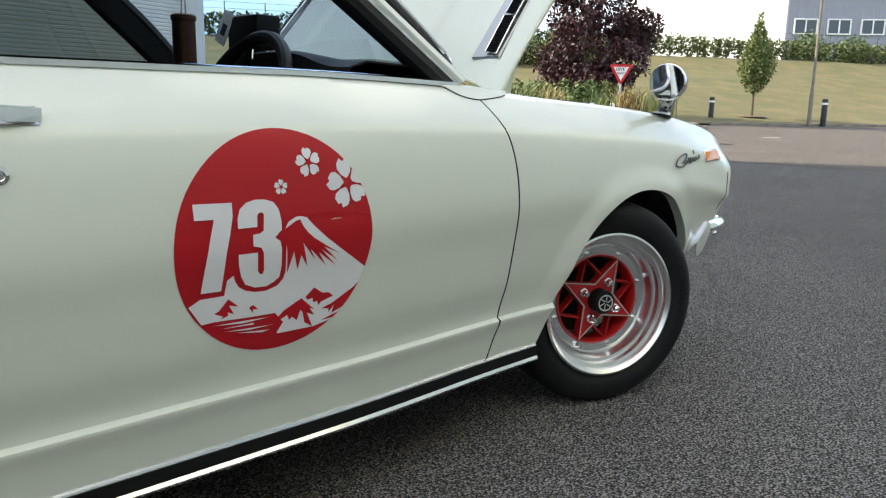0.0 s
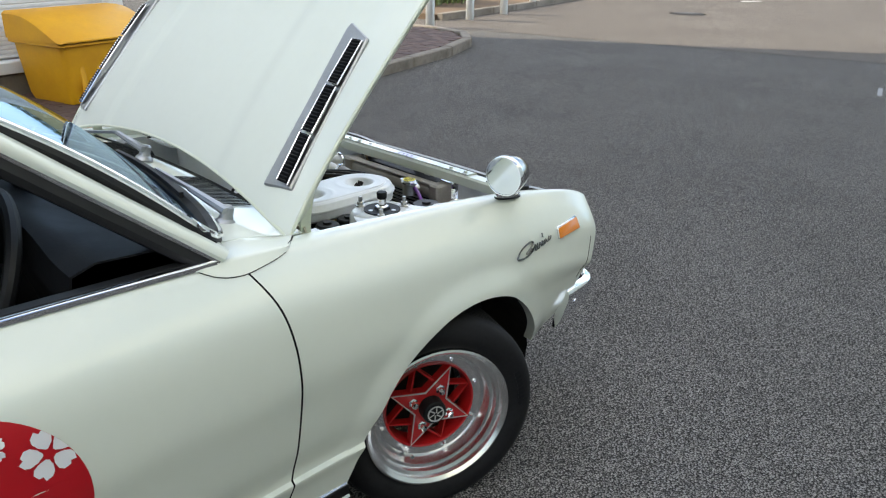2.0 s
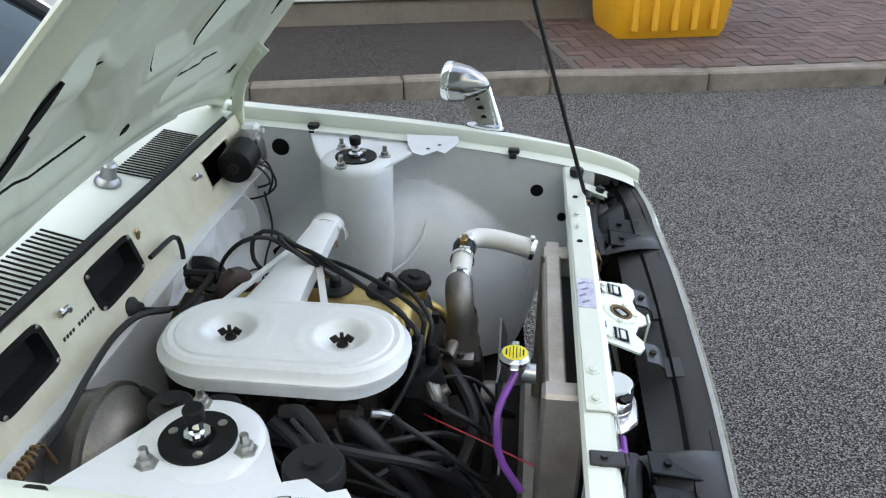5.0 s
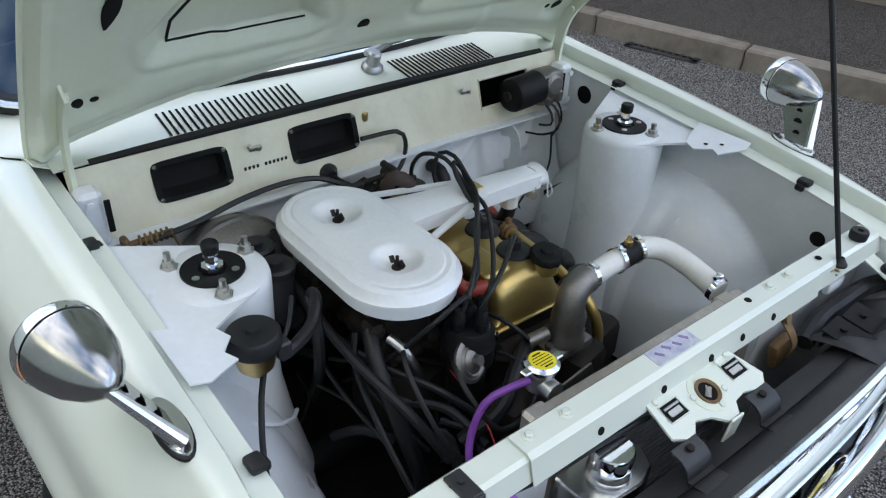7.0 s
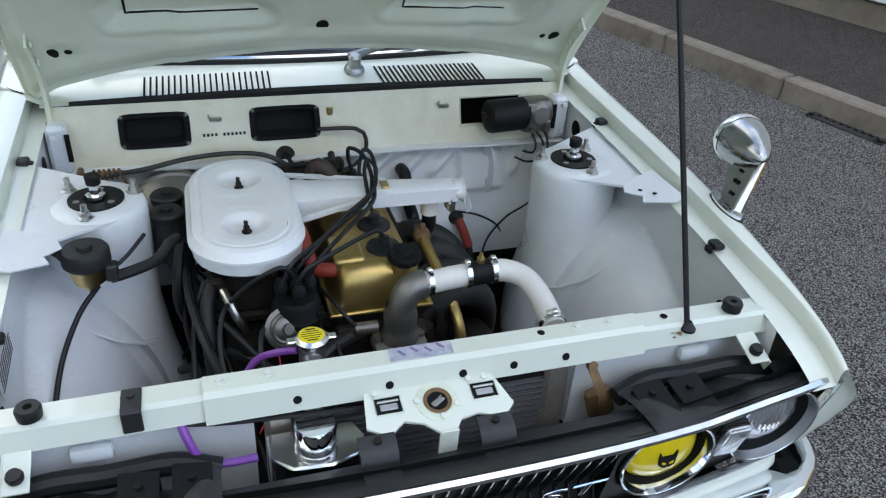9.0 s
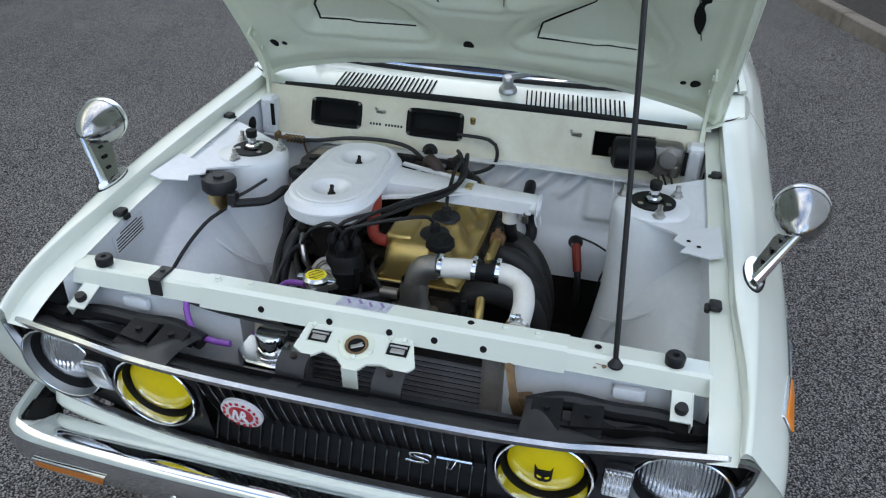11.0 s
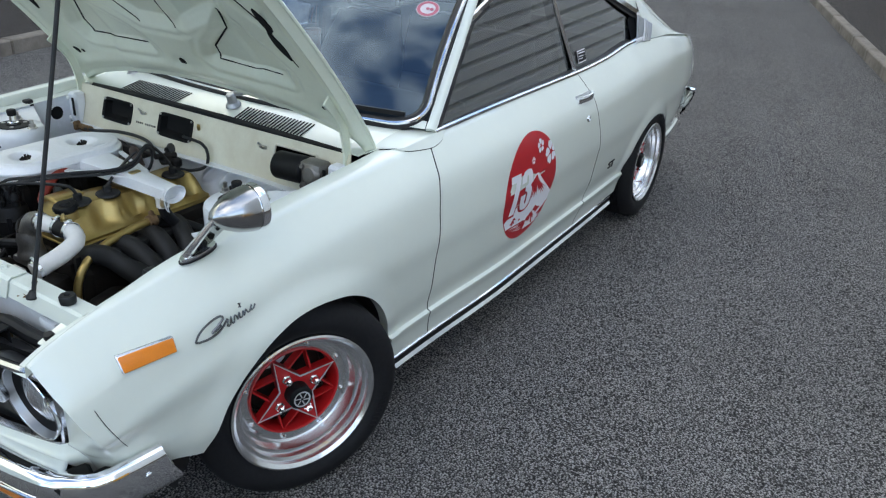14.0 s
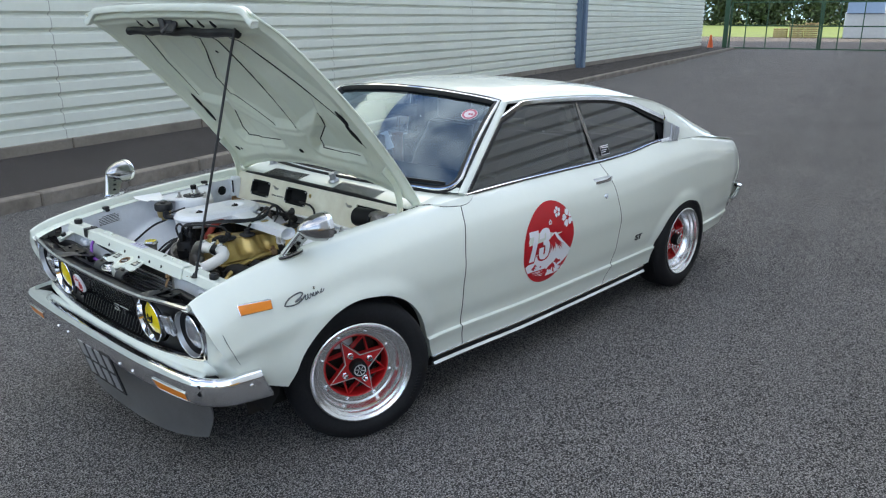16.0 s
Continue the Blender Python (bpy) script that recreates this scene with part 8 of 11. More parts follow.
# headlamp surround panels
LAMPS = [(0.556, 0.588, 0.082, "outer"), (0.346, 0.588, 0.080, "inner")]
for side in (1, -1):
    bm = bmesh.new()

    def surround(u, v):
        y = lerp(0.255, 0.650, u)
        z = lerp(bot_z(y), top_z(y), v)
        y = lerp(0.255, edge_y(z) - 0.002, u)
        h = -0.012
        for ly, lz, lr, _ in LAMPS:
            r = math.hypot(y - ly, z - lz)
            h -= 0.05 * sstep(lr + 0.004, lr - 0.012, r)
        return face(side * y, z, h) if side > 0 else face(-y, z, h)
    sheet(bm, surround, 90, 44)
    part("lamp_surround", bm, "black_plastic", CAR, "black headlamp surround", angle=40)
    for ly, lz, lr, kind in LAMPS:
        c = face(side * ly, lz, 0.0)
        ax = Vector((1, 0, -0.10))
        bm = bmesh.new()
        lathe(bm, [(lr - 0.0045, 0.001), (lr - 0.0035, 0.0022), (lr - 0.0018, 0.0028), (lr - 0.0005, 0.001), (lr - 0.001, -0.02)], c, ax, 48)
        bez = part("lamp_bezel", bm, "chrome", CAR, "bright lamp bezel")
        bm = bmesh.new()
        lathe(bm, [(lr - 0.0085, -0.014), (lr - 0.0045, 0.0015)], c, ax, 48)
        part("lamp_bowl", bm, "chrome" if kind == "inner" else "satin_silver", bez)
        bm = bmesh.new()
        lathe(bm, [(lr - 0.018, -0.05), (lr - 0.013, -0.030), (lr - 0.0085, -0.014)], c, ax, 48)
        part("lamp_well", bm, "black_plastic", bez, "black well behind the bright bowl")
        bm = bmesh.new()
        if kind == "inner":
            lathe(bm, [(0.0625, -0.034), (0.062, -0.024), (0.050, -0.013), (0.028, -0.007), (0, -0.005)], c, ax, 40)
            lam = part("driving_lamp", bm, "yellow_lamp", CAR, "driving lamp with a smooth yellow cover")
            bm = bmesh.new()
            lathe(bm, [(lr - 0.016, -0.044), (lr - 0.0125, -0.036), (0.0640, -0.030), (0.0615, -0.031)], c, ax, 40)
            part("lamp_rim", bm, "black_plastic", lam, "black rim round the yellow cover")
            if side > 0:
                # plain dark emblem
                bm = bmesh.new()
                a, b, d = frame_of(ax)
                cc = c + d * 0.0035
                poly = [(-0.015, 0.018), (-0.010, 0.008), (0.010, 0.008), (0.015, 0.018), (0.0135, -0.008), (0.006, -0.013), (-0.006, -0.013), (-0.0135, -0.008)]
                prism(bm, poly, lambda p, q, h: cc + Vector((0, p, q)) + d * (h - 0.0085 - 0.0 * q) , 0.004)
                part("lamp_emblem", bm, "black_plastic", lam)
                bm = bmesh.new()
                for k in (1, -1):
                    prism(bm, [(k * 0.0025, -0.0035), (k * 0.010, 0.0005), (k * 0.0095, -0.0040), (k * 0.004, -0.0060)], lambda p, q, h: cc + Vector((0, p, q)) + d * (h - 0.0045), 0.0012)
                part("emblem_slit", bm, "yellow_lamp", lam)
        else:
            lathe(bm, [(0.066, -0.045), (0.045, -0.075), (0.02, -0.09), (0, -0.09)], c, ax, 40)
            lam = part("headlamp", bm, "lamp_reflector", CAR, "round glass headlamp")
            bm = bmesh.new()
            prof = [(0.067, -0.042), (0.066, -0.030), (0.052, -0.018), (0.03, -0.010), (0, -0.007)]
            lathe(bm, prof, c, ax, 60)
            part("lamp_glass", bm, "lamp_lens", lam, "fluted clear glass")
            bm = bmesh.new()
            for k in range(13):
                yy = lerp(-0.052, 0.052, k / 12)
                hh = math.sqrt(max(0.0004, 0.06 ** 2 - yy * yy))
                sweep(bm, [c + Vector((-0.0050 - 0.034 * ((yy * yy + zz * zz) / 0.067 ** 2) + 0.10 * zz, yy, zz)) for zz in np.linspace(-hh, hh, 9)], [(-0.0022, -0.002), (0.0022, -0.002), (0, 0.0008)], up=(1, 0, 0))
            part("lamp_fluting", bm, "chrome", lam)
            bm = bmesh.new()
            rod(bm, c + Vector((-0.085, 0, 0)), c + Vector((-0.05, 0, 0)), 0.008)
            part("bulb", bm, "steel", lam)
            bm = bmesh.new()
            lathe(bm, [(lr - 0.012, -0.022), (0.066, -0.034), (0.066, -0.046)], c, ax, 40)
            part("lamp_rim", bm, "black_plastic", lam)
    # small clear lamp between the two
    bm = bmesh.new()
    c = face(side * 0.459, 0.600, -0.004)
    box(bm, c, (0.022, 0.046, 0.078), 0.006, Matrix.Rotation(0.28, 3, "Y"), 2)
    sl = part("side_lamp", bm, "worn_chrome", CAR, "small clear rectangular lamp")
    bm = bmesh.new()
    box(bm, c + Vector((0.0075, 0, 0)), (0.012, 0.041, 0.072), 0.004, Matrix.Rotation(0.28, 3, "Y"), 2)
    part("lamp_glass", bm, "lamp_lens", sl)
    # bright top strip along the nose, over the lamps
    bm = bmesh.new()
    pts = [face(side * y, top_z(y) + 0.003, 0.004) for y in np.linspace(0.0, 0.60, 40)] + [face(side * y, z, 0.004) for y, z in ((0.636, 0.682), (0.652, 0.672), (0.651, 0.645), (0.642, 0.600), (0.628, 0.550), (0.616, 0.515), (0.600, 0.506))]
    pts += [face(side * y, bot_z(y) - 0.002, 0.004) for y in np.linspace(0.57, 0.0, 24)]
    sweep(bm, pts, [(-0.0060, -0.005), (0.0060, -0.005), (0.0064, 0.002), (0.0, 0.0065), (-0.0064, 0.002)], up=None)
    part("nose_moulding", bm, "worn_chrome", CAR, "bright nose moulding")
    # body-coloured lip and valance below
    bm = bmesh.new()

    def valance(u, v):
        y = lerp(0.0, 0.64, u)
        z = lerp(bot_z(y), 0.36, v)
        x = face_x(bot_z(y), y) + 0.013 * math.sin(min(1, v * 4.0) * math.pi * 0.5) - 0.075 * sstep(0.2, 1, v) - 0.03 * sstep(0.60, 0.64, y)
        return Vector((x, side * y, z))
    sheet(bm, valance, 40, 20)
    part("front_valance", bm, "paint", CAR, angle=50)
    # rounded corner of the front panel, from the lamp surround to the fender
    bm = bmesh.new()

    def corner(u, v):
        z = lerp(0.40, 0.726, v)
        zc = min(max(z, 0.48), 0.672)
        a = face(edge_y(zc), zc, 0.003)
        if z > 0.672:
            q = (z - 0.672) / 0.054
            ya = lerp(0.655, 0.620, q)
            a = face(ya, lerp(0.676, top_z(0.56) + 0.006, min(1, q * 2)), 0.004)
        else:
            a.z = z
        if z < 0.5:
            a.x -= 0.45 * (0.5 - z)
        xe = nose_x(min(z, 0.70))
        b = Vector((xe, side_y(xe, min(z, zs_f(xe))), min(z, zs_f(xe) + 0.001)))
        if z > 0.708:
            b = Vector((xe, lerp(ys_f(xe), 0.622, (z - 0.708) / 0.018), zs_f(xe) + 0.002))
        w = 0.92 * sstep(0.36, 0.43, z) * sstep(0.728, 0.704, z)
        c = a.lerp(b, 0.5).lerp(Vector((a.x, b.y, (a.z + b.z) / 2)), w)
        p = a * (1 - u) ** 2 + c * (2 * u * (1 - u)) + b * u * u
        return Vector((p.x, side * p.y, p.z))
    sheet(bm, corner, 14, 40)
    part("nose_corner", bm, "paint", CAR, angle=60)
    # joint between the front panel and the fender
    bm = bmesh.new()
    sweep(bm, [Vector((x, side * (side_y(x, z) + 0.0007), z)) for x, z in [(lerp(0.578, 0.524, k / 12) + 0.006 * math.sin(k / 12 * math.pi), lerp(0.620, 0.502, k / 12)) for k in range(13)]], circle(0.0008, 5), up=None)
    part("panel_joint", bm, "dark_trim", CAR)
    # front side marker and its frame
    bm = bmesh.new()

    def mark(px, pz, h=0.0):
        return Vector((px, side * (side_y(px, pz) + h), pz))
    prism(bm, [(0.400, 0.661), (0.400, 0.693), (0.513, 0.696), (0.513, 0.664)], lambda a, b, h: mark(a, b, h - 0.002), 0.0085)
    bmesh.ops.bevel(bm, geom=bm.edges[:], offset=0.002, segments=1, affect="EDGES")
    mk = part("side_marker", bm, "worn_chrome", CAR, "amber side marker lamp in a bright frame")
    bm = bmesh.new()
    prism(bm, [(0.4025, 0.6625), (0.4025, 0.6905), (0.5115, 0.6935), (0.5115, 0.6655)], lambda a, b, h: mark(a, b, h + 0.003), 0.0055)
    bmesh.ops.bevel(bm, geom=bm.edges[:], offset=0.002, segments=1, affect="EDGES")
    part("amber_lens", bm, "amber", mk, "amber plastic lens")
    # script badge: a flowing plated stroke in the shape of its lettering
    bm = bmesh.new()
    strokes = [([(0.0, 0.0), (0.010, 0.011), (0.026, 0.019), (0.050, 0.024), (0.068, 0.0235), (0.073, 0.017), (0.060, 0.008), (0.046, 0.003), (0.041, 0.0), (0.052, 0.001), (0.066, 0.005)], 0.0024),
               ([(0.0, 0.0), (0.008, -0.004), (0.030, -0.008), (0.051, -0.007), (0.068, -0.001), (0.080, 0.008)], 0.0024),
               ([(0.080, 0.008), (0.084, 0.006), (0.080, -0.003), (0.088, -0.003), (0.092, 0.008), (0.092, -0.002), (0.098, -0.003), (0.101, 0.006), (0.105, 0.005), (0.108, -0.002)], 0.0018),
               ([(0.108, -0.002), (0.114, 0.007), (0.114, -0.002), (0.121, -0.001), (0.124, 0.006), (0.126, -0.002), (0.131, 0.006), (0.135, 0.0), (0.141, 0.0), (0.148, 0.008), (0.144, 0.0), (0.152, 0.001), (0.158, 0.006)], 0.0018),
               ([(0.116, 0.014), (0.122, 0.020)], 0.0015), ([(0.121, 0.013), (0.117, 0.021)], 0.0015)]
    for st, r in strokes:
        hose(bm, [mark(0.358 - a if side > 0 else 0.206 + a, 0.660 + b * (1.0 if r > 0.002 else 1.35) + 0.085 * a, 0.003) for a, b in st], r, 6, 0.003)
    part("script_badge", bm, "badge_chrome", CAR, "plated script badge")

# grille blades stand in a recess that folds back and then forward
GZ = [(0.660, -0.004), (0.625, -0.010), (0.580, -0.021), (0.548, -0.032), (0.538, -0.034), (0.526, -0.026), (0.490, -0.006)]
bar = bmesh.new()
prism(bar, [(face_x(z, 0) + h, z) for z, h in GZ] + [(face_x(z, 0) + h - 0.016, z) for z, h in GZ[::-1]], lambda a, b, h: Vector((a, h - 0.0012, b)), 0.0024)
BAR = finish("grille_bar", bar, "grille_gloss")
for k in range(24):
    y = lerp(-0.247, 0.247, k / 23)
    part("grille_bar", BAR, None, NOSE, m=Matrix.Translation((face_x(0.58, y) - face_x(0.58, 0), y, 0)))
bm = bmesh.new()
recess = pchip([z for z, h in GZ[::-1]], [h - 0.011 for z, h in GZ[::-1]])
sheet(bm, lambda u, v: face(lerp(-0.255, 0.255, u), lerp(0.484, 0.664, v), recess(lerp(0.484, 0.664, v))), 10, 24)
part("grille_back", bm, "black_plastic", NOSE)
# round badge and ST letters
bm = bmesh.new()
c = face(-0.168, 0.598, 0.001)
lathe(bm, [(0, 0.004), (0.034, 0.004), (0.038, 0.002), (0.038, -0.004), (0, -0.004)], c, (1, 0, -0.28), 40)
RB = part("round_badge", bm, "decal_white", NOSE, "round white and red enamel badge")
bm = bmesh.new()
lathe(bm, [(0, 0.0052), (0.0215, 0.0052), (0.0225, 0.004)], c, (1, 0, -0.28), 32)
part("badge_centre", bm, "decal_red", RB)
bm = bmesh.new()
for k in range(16):
    a = k * 2 * math.pi / 16
    box(bm, c + Vector((0.0055 + 0.28 * 0.030 * math.sin(a), 0.030 * math.cos(a), 0.030 * math.sin(a))), (0.0008, 0.0045, 0.006), 0, Matrix.Rotation(-a, 3, "X"))
part("badge_marks", bm, "decal_red", RB)
bm = bmesh.new()
hose(bm, [c + Vector((0.0085, y, z)) for y, z in ((-0.014, -0.010), (-0.008, 0.012), (-0.002, -0.008), (0.006, 0.013), (0.010, 0.002), (0.004, 0.0), (0.014, -0.012))], 0.0022, 6, 0.004)
part("badge_monogram", bm, "decal_white", RB)


def letters(text, size, bold, place, depth=0.002):
    """The built-in font as a slab; place(a, b, h) puts a point of the text plane into the world."""
    cu = bpy.data.curves.new("letters", "FONT")
    cu.body = text
    cu.size = size
    cu.offset = bold
    cu.extrude = 0.0
    cu.resolution_u = 6
    ob = bpy.data.objects.new("letters", cu)
    scene.collection.objects.link(ob)
    dg = bpy.context.evaluated_depsgraph_get()
    dg.update()
    me = bpy.data.meshes.new_from_object(ob.evaluated_get(dg))
    bpy.data.objects.remove(ob)
    bpy.data.curves.remove(cu)
    b = bmesh.new()
    b.from_mesh(me)
    bpy.data.meshes.remove(me)
    bmesh.ops.remove_doubles(b, verts=b.verts[:], dist=size * 1e-4)
    r = bmesh.ops.extrude_face_region(b, geom=b.faces[:])
    top = [v for v in r["geom"] if isinstance(v, bmesh.types.BMVert)]
    for v in top:
        v.co.z += depth
    for v in b.verts:
        v.co = place(v.co.x, v.co.y, v.co.z)
    return b


bm = letters("ST", 0.074, -0.0006, lambda a, b, h: face(0.118 + a * 1.38 + 0.2 * b, 0.572 + b * 0.56, 0.002 + h), 0.005)
rims = bmesh.new()
for e in bm.edges:
    if len(e.link_faces) == 2 and e.calc_face_angle(0) > 0.6:
        p, q = e.verts[0].co, e.verts[1].co
        if (p - q).length > 0.0004 and abs(face_x(p.z, p.y) + 0.007 - p.x) < 0.002:
            rod(rims, p, q, 0.0010, seg=5)
part("letter_badge", rims, "chrome", NOSE, "outlined plated ST letters")

# black cover over the nose, with steel straps
bm = bmesh.new()


def cover(u, v):
    y = lerp(-0.40, 0.40, u)
    a = face(y, top_z(abs(y)) + 0.002, 0.0)
    b = Vector((0.568, y, 0.637 + 0.004 * math.sin(y * 7)))
    p = a.lerp(b, v)
    p.z += 0.004 * math.sin(v * math.pi)
    return p


sheet(bm, cover, 40, 8)
thicken(bm, 0.004)
COV = part("nose_cover", bm, "dusty_black", CAR, "dusty black sheet over the grille")
for y in (-0.095, 0.075):
    bm = bmesh.new()
    sweep(bm, [(0.572, y, 0.688), (0.590, y, 0.684), (0.600, y, 0.676), (0.606, y, 0.660), (0.640, y, 0.664)], [(-0.026, -0.002), (0.026, -0.002), (0.026, 0.002), (-0.026, 0.002)])
    part("strap", bm, "dusty_black", COV)
    bm = bmesh.new()
    lathe(bm, [(0.006, 0), (0.006, 0.0035), (0, 0.0045)], (0.584, y, 0.6885), (0.1, 0, 1), 8)
    part("strap_bolt", bm, "iron", COV)
for side in (1, -1):
    # torn plastic and brackets over the headlamps
    bm = bmesh.new()

    def shroud(u, v):
        y = lerp(0.30, 0.62, u)
        a = face(y, top_z(y) + 0.001, -0.002)
        b = Vector((0.535 + 0.02 * math.sin(u * 9), y, 0.636 + 0.016 * math.sin(u * 7 + 1) + 0.008 * math.sin(u * 23)))
        p = a.lerp(b, v)
        p.z += 0.012 * math.sin(v * math.pi) * (0.6 + 0.4 * math.sin(u * 11))
        return Vector((p.x, side * p.y, p.z))
    sheet(bm, shroud, 40, 12)
    thicken(bm, 0.003)
    sh = part("lamp_shroud", bm, "dusty_black", CAR, "worn black plastic lamp shroud")
    for y, w in ((0.335, 0.05), (0.40, 0.05), (0.585, 0.05)):
        bm = bmesh.new()
        box(bm, (0.585, side * y, 0.672), (0.07, w, 0.004), 0.001, Matrix.Rotation(0.15 * side, 3, "X") @ Matrix.Rotation(0.1, 3, "Y"))
        box(bm, (0.556, side * y, 0.655), (0.004, w, 0.03), 0.001)
        rod(bm, (0.575, side * y, 0.674), (0.575, side * y, 0.680), 0.006)
        part("shroud_bracket", bm, "black_plastic", sh)
    bm = bmesh.new()
    hose(bm, [(0.535, side * 0.30, 0.640), (0.525, side * 0.36, 0.655), (0.52, side * 0.44, 0.648), (0.525, side * 0.52, 0.655), (0.54, side * 0.60, 0.648)], 0.016, 10)
    part("lamp_loom", bm, "black_rubber", CAR)
bm = bmesh.new()
sweep(bm, spline([(0.505, 0.262, 0.690), (0.520, 0.268, 0.672), (0.530, 0.276, 0.648), (0.528, 0.282, 0.622), (0.518, 0.290, 0.600)], 0.01), [(-0.007, -0.0015), (0.007, -0.0015), (0.007, 0.0015), (-0.007, 0.0015)], up=(1, 0, 0))
rod(bm, (0.505, 0.262, 0.690), (0.515, 0.262, 0.694), 0.008)
box(bm, (0.505, 0.292, 0.606), (0.022, 0.046, 0.060), 0.009, Matrix.Rotation(0.3, 3, "X"), 2)
part("horn_bracket", bm, "rust", CAR, "rusty brown horn bracket")

# bumper: plated blade that wraps round the corners
bx_f = pchip([0.0, 0.3, 0.5, 0.58, 0.63, 0.668], [0.700, 0.694, 0.677, 0.665, 0.652, 0.628])
bx_r = pchip([0.0, 0.3, 0.5, 0.60, 0.64, 0.662], [0.700, 0.699, 0.694, 0.688, 0.681, 0.670])
path = [Vector((bx_f(y), y, 0)) for y in np.linspace(0, 0.665, 30)] + [Vector(p + (0,)) for p in ((0.616, 0.686), (0.597, 0.705), (0.565, 0.720), (0.53, 0.729), (0.50, 0.735), (0.48, 0.738), (0.466, 0.740))]
right = [Vector((bx_r(y), y, 0)) for y in np.linspace(0, 0.660, 30)] + [Vector(p + (0,)) for p in ((0.655, 0.676), (0.632, 0.688), (0.60, 0.697), (0.565, 0.705), (0.53, 0.711), (0.505, 0.714), (0.484, 0.716))]
path = [Vector((p.x, -p.y, 0)) for p in right[:0:-1]] + path
bm = bmesh.new()
rings = []
for i, p in enumerate(path):
    d = (path[min(i + 1, len(path) - 1)] - path[max(i - 1, 0)]).normalized()
    out = Vector((d.y, -d.x, 0))
    ring = []
    k = sstep(0.62, 0.66, abs(p.y))
    low = sstep(0.63, 0.50, p.x) * sstep(0.6, 0.66, abs(p.y))
    for o, z in ((lerp(-0.085, -0.030, k), 0.452), (lerp(-0.050, -0.026, k), 0.463), (-0.022, 0.467), (-0.008, 0.464), (0.0, 0.454), (0.003, 0.435), (0.0, 0.415), (-0.004, 0.400), (-0.010, 0.385), (-0.022, 0.368), (-0.028, 0.364), (-0.034, 0.368)):
        ring.append(bm.verts.new(p + out * (o + 0.012 * low * sstep(0.43, 0.365, z)) + Vector((-0.044 * low * sstep(0.46, 0.36, z), 0, z + 0.006 * low * sstep(0.40, 0.46, z) - 0.003 * low * sstep(0.43, 0.365, z)))))
    rings.append(ring)
for a, b in zip(rings, rings[1:]):
    for k in range(len(a) - 1):
        bm.faces.new((a[k], a[k + 1], b[k + 1], b[k]))
for r in (rings[0], rings[-1]):
    bm.faces.new(r)
BUMP = part("front_bumper", bm, "chrome", CAR, "chromed front bumper", angle=50)
for at, d in (((0.515, -0.7155, 0.430), (0.15, -1, -0.1)), ((0.505, 0.7355, 0.430), (0.15, 1, -0.1))):
    bm = bmesh.new()
    lathe(bm, [(0.008, 0), (0.0075, 0.003), (0.004, 0.005), (0, 0.005)], at, d, 12)
    part("bumper_bolt", bm, "chrome", BUMP)
for side in (1, -1):
    bm = bmesh.new()
    loop = [(0.435, 0.422), (0.452, 0.388), (0.530, 0.385), (0.600, 0.385), (0.600, 0.414), (0.520, 0.419)]

    def on_bumper(a, b, h):
        return Vector(((bx_f if side > 0 else bx_r)(a) + pchip([0.36, 0.385, 0.40, 0.415, 0.435], [-0.028, -0.010, -0.004, 0.0, 0.003])(b) + h, side * a, b))
    prism(bm, loop, lambda a, b, h: on_bumper(a, b, h - 0.002), 0.007)
    ind = part("indicator", bm, "amber", BUMP, "amber indicator set in the bumper")
    bm = bmesh.new()
    sweep(bm, [on_bumper(a, b, 0.003) for a, b in loop], circle(0.003, 6), up=None, closed=True)
    part("indicator_frame", bm, "chrome", ind)
    for y in (0.21, 0.30):
        bm = bmesh.new()
        lathe(bm, [(0.007, 0), (0.006, 0.003), (0, 0.004)], ((bx_f if side > 0 else bx_r)(y) - 0.001, side * y, 0.403), (1, 0, 0), 12)
        part("bumper_bolt", bm, "chrome", BUMP)
# black filler blocks in place of the shade behind the bumper's ends
for side in (1, -1):
    bm = bmesh.new()
    box(bm, (0.605, side * 0.640, 0.432), (0.075, 0.05, 0.05), 0.008, Matrix.Rotation(-side * 0.35, 3, "Z"))
    box(bm, (0.545, side * 0.672, 0.425), (0.09, 0.03, 0.045), 0.006, Matrix.Rotation(-side * 0.2, 3, "Z"))
    part("bumper_bracket", bm, "black_gap", CAR)
# number plate with plain bars
bm = bmesh.new()
PLq = Matrix.Rotation(0.26, 3, "Y")
pc = Vector((0.672, -0.01, 0.325))
box(bm, pc, (0.006, 0.29, 0.185), 0.003, PLq)
PLATE = part("number_plate", bm, "plate_black", CAR, "black number plate with plain silver bars")
for row, n in ((0.04, 4), (-0.042, 4)):
    for k in range(n):
        bm = bmesh.new()
        box(bm, pc + PLq @ Vector((0.0042, lerp(-0.105, 0.105, k / (n - 1)), row)), (0.002, 0.042, 0.066), 0, PLq)
        part("plate_bar", bm, "plate_silver", PLATE)
# air dam
bm = bmesh.new()


def dam(u, v):
    y = lerp(-0.58, 0.58, u)
    x = lerp(0.655, 0.600, v) - 0.075 * (abs(y) / 0.58) ** 3
    y2 = y * lerp(1.0, 0.80, v)
    return Vector((x - 0.02 * math.sin(v * math.pi), y2, lerp(0.352, 0.125, v) + 0.02 * v * (abs(y) / 0.58) ** 4))


sheet(bm, dam, 44, 12)
thicken(bm, 0.006)
part("air_dam", bm, "alloy", CAR, "dull grey front air dam")

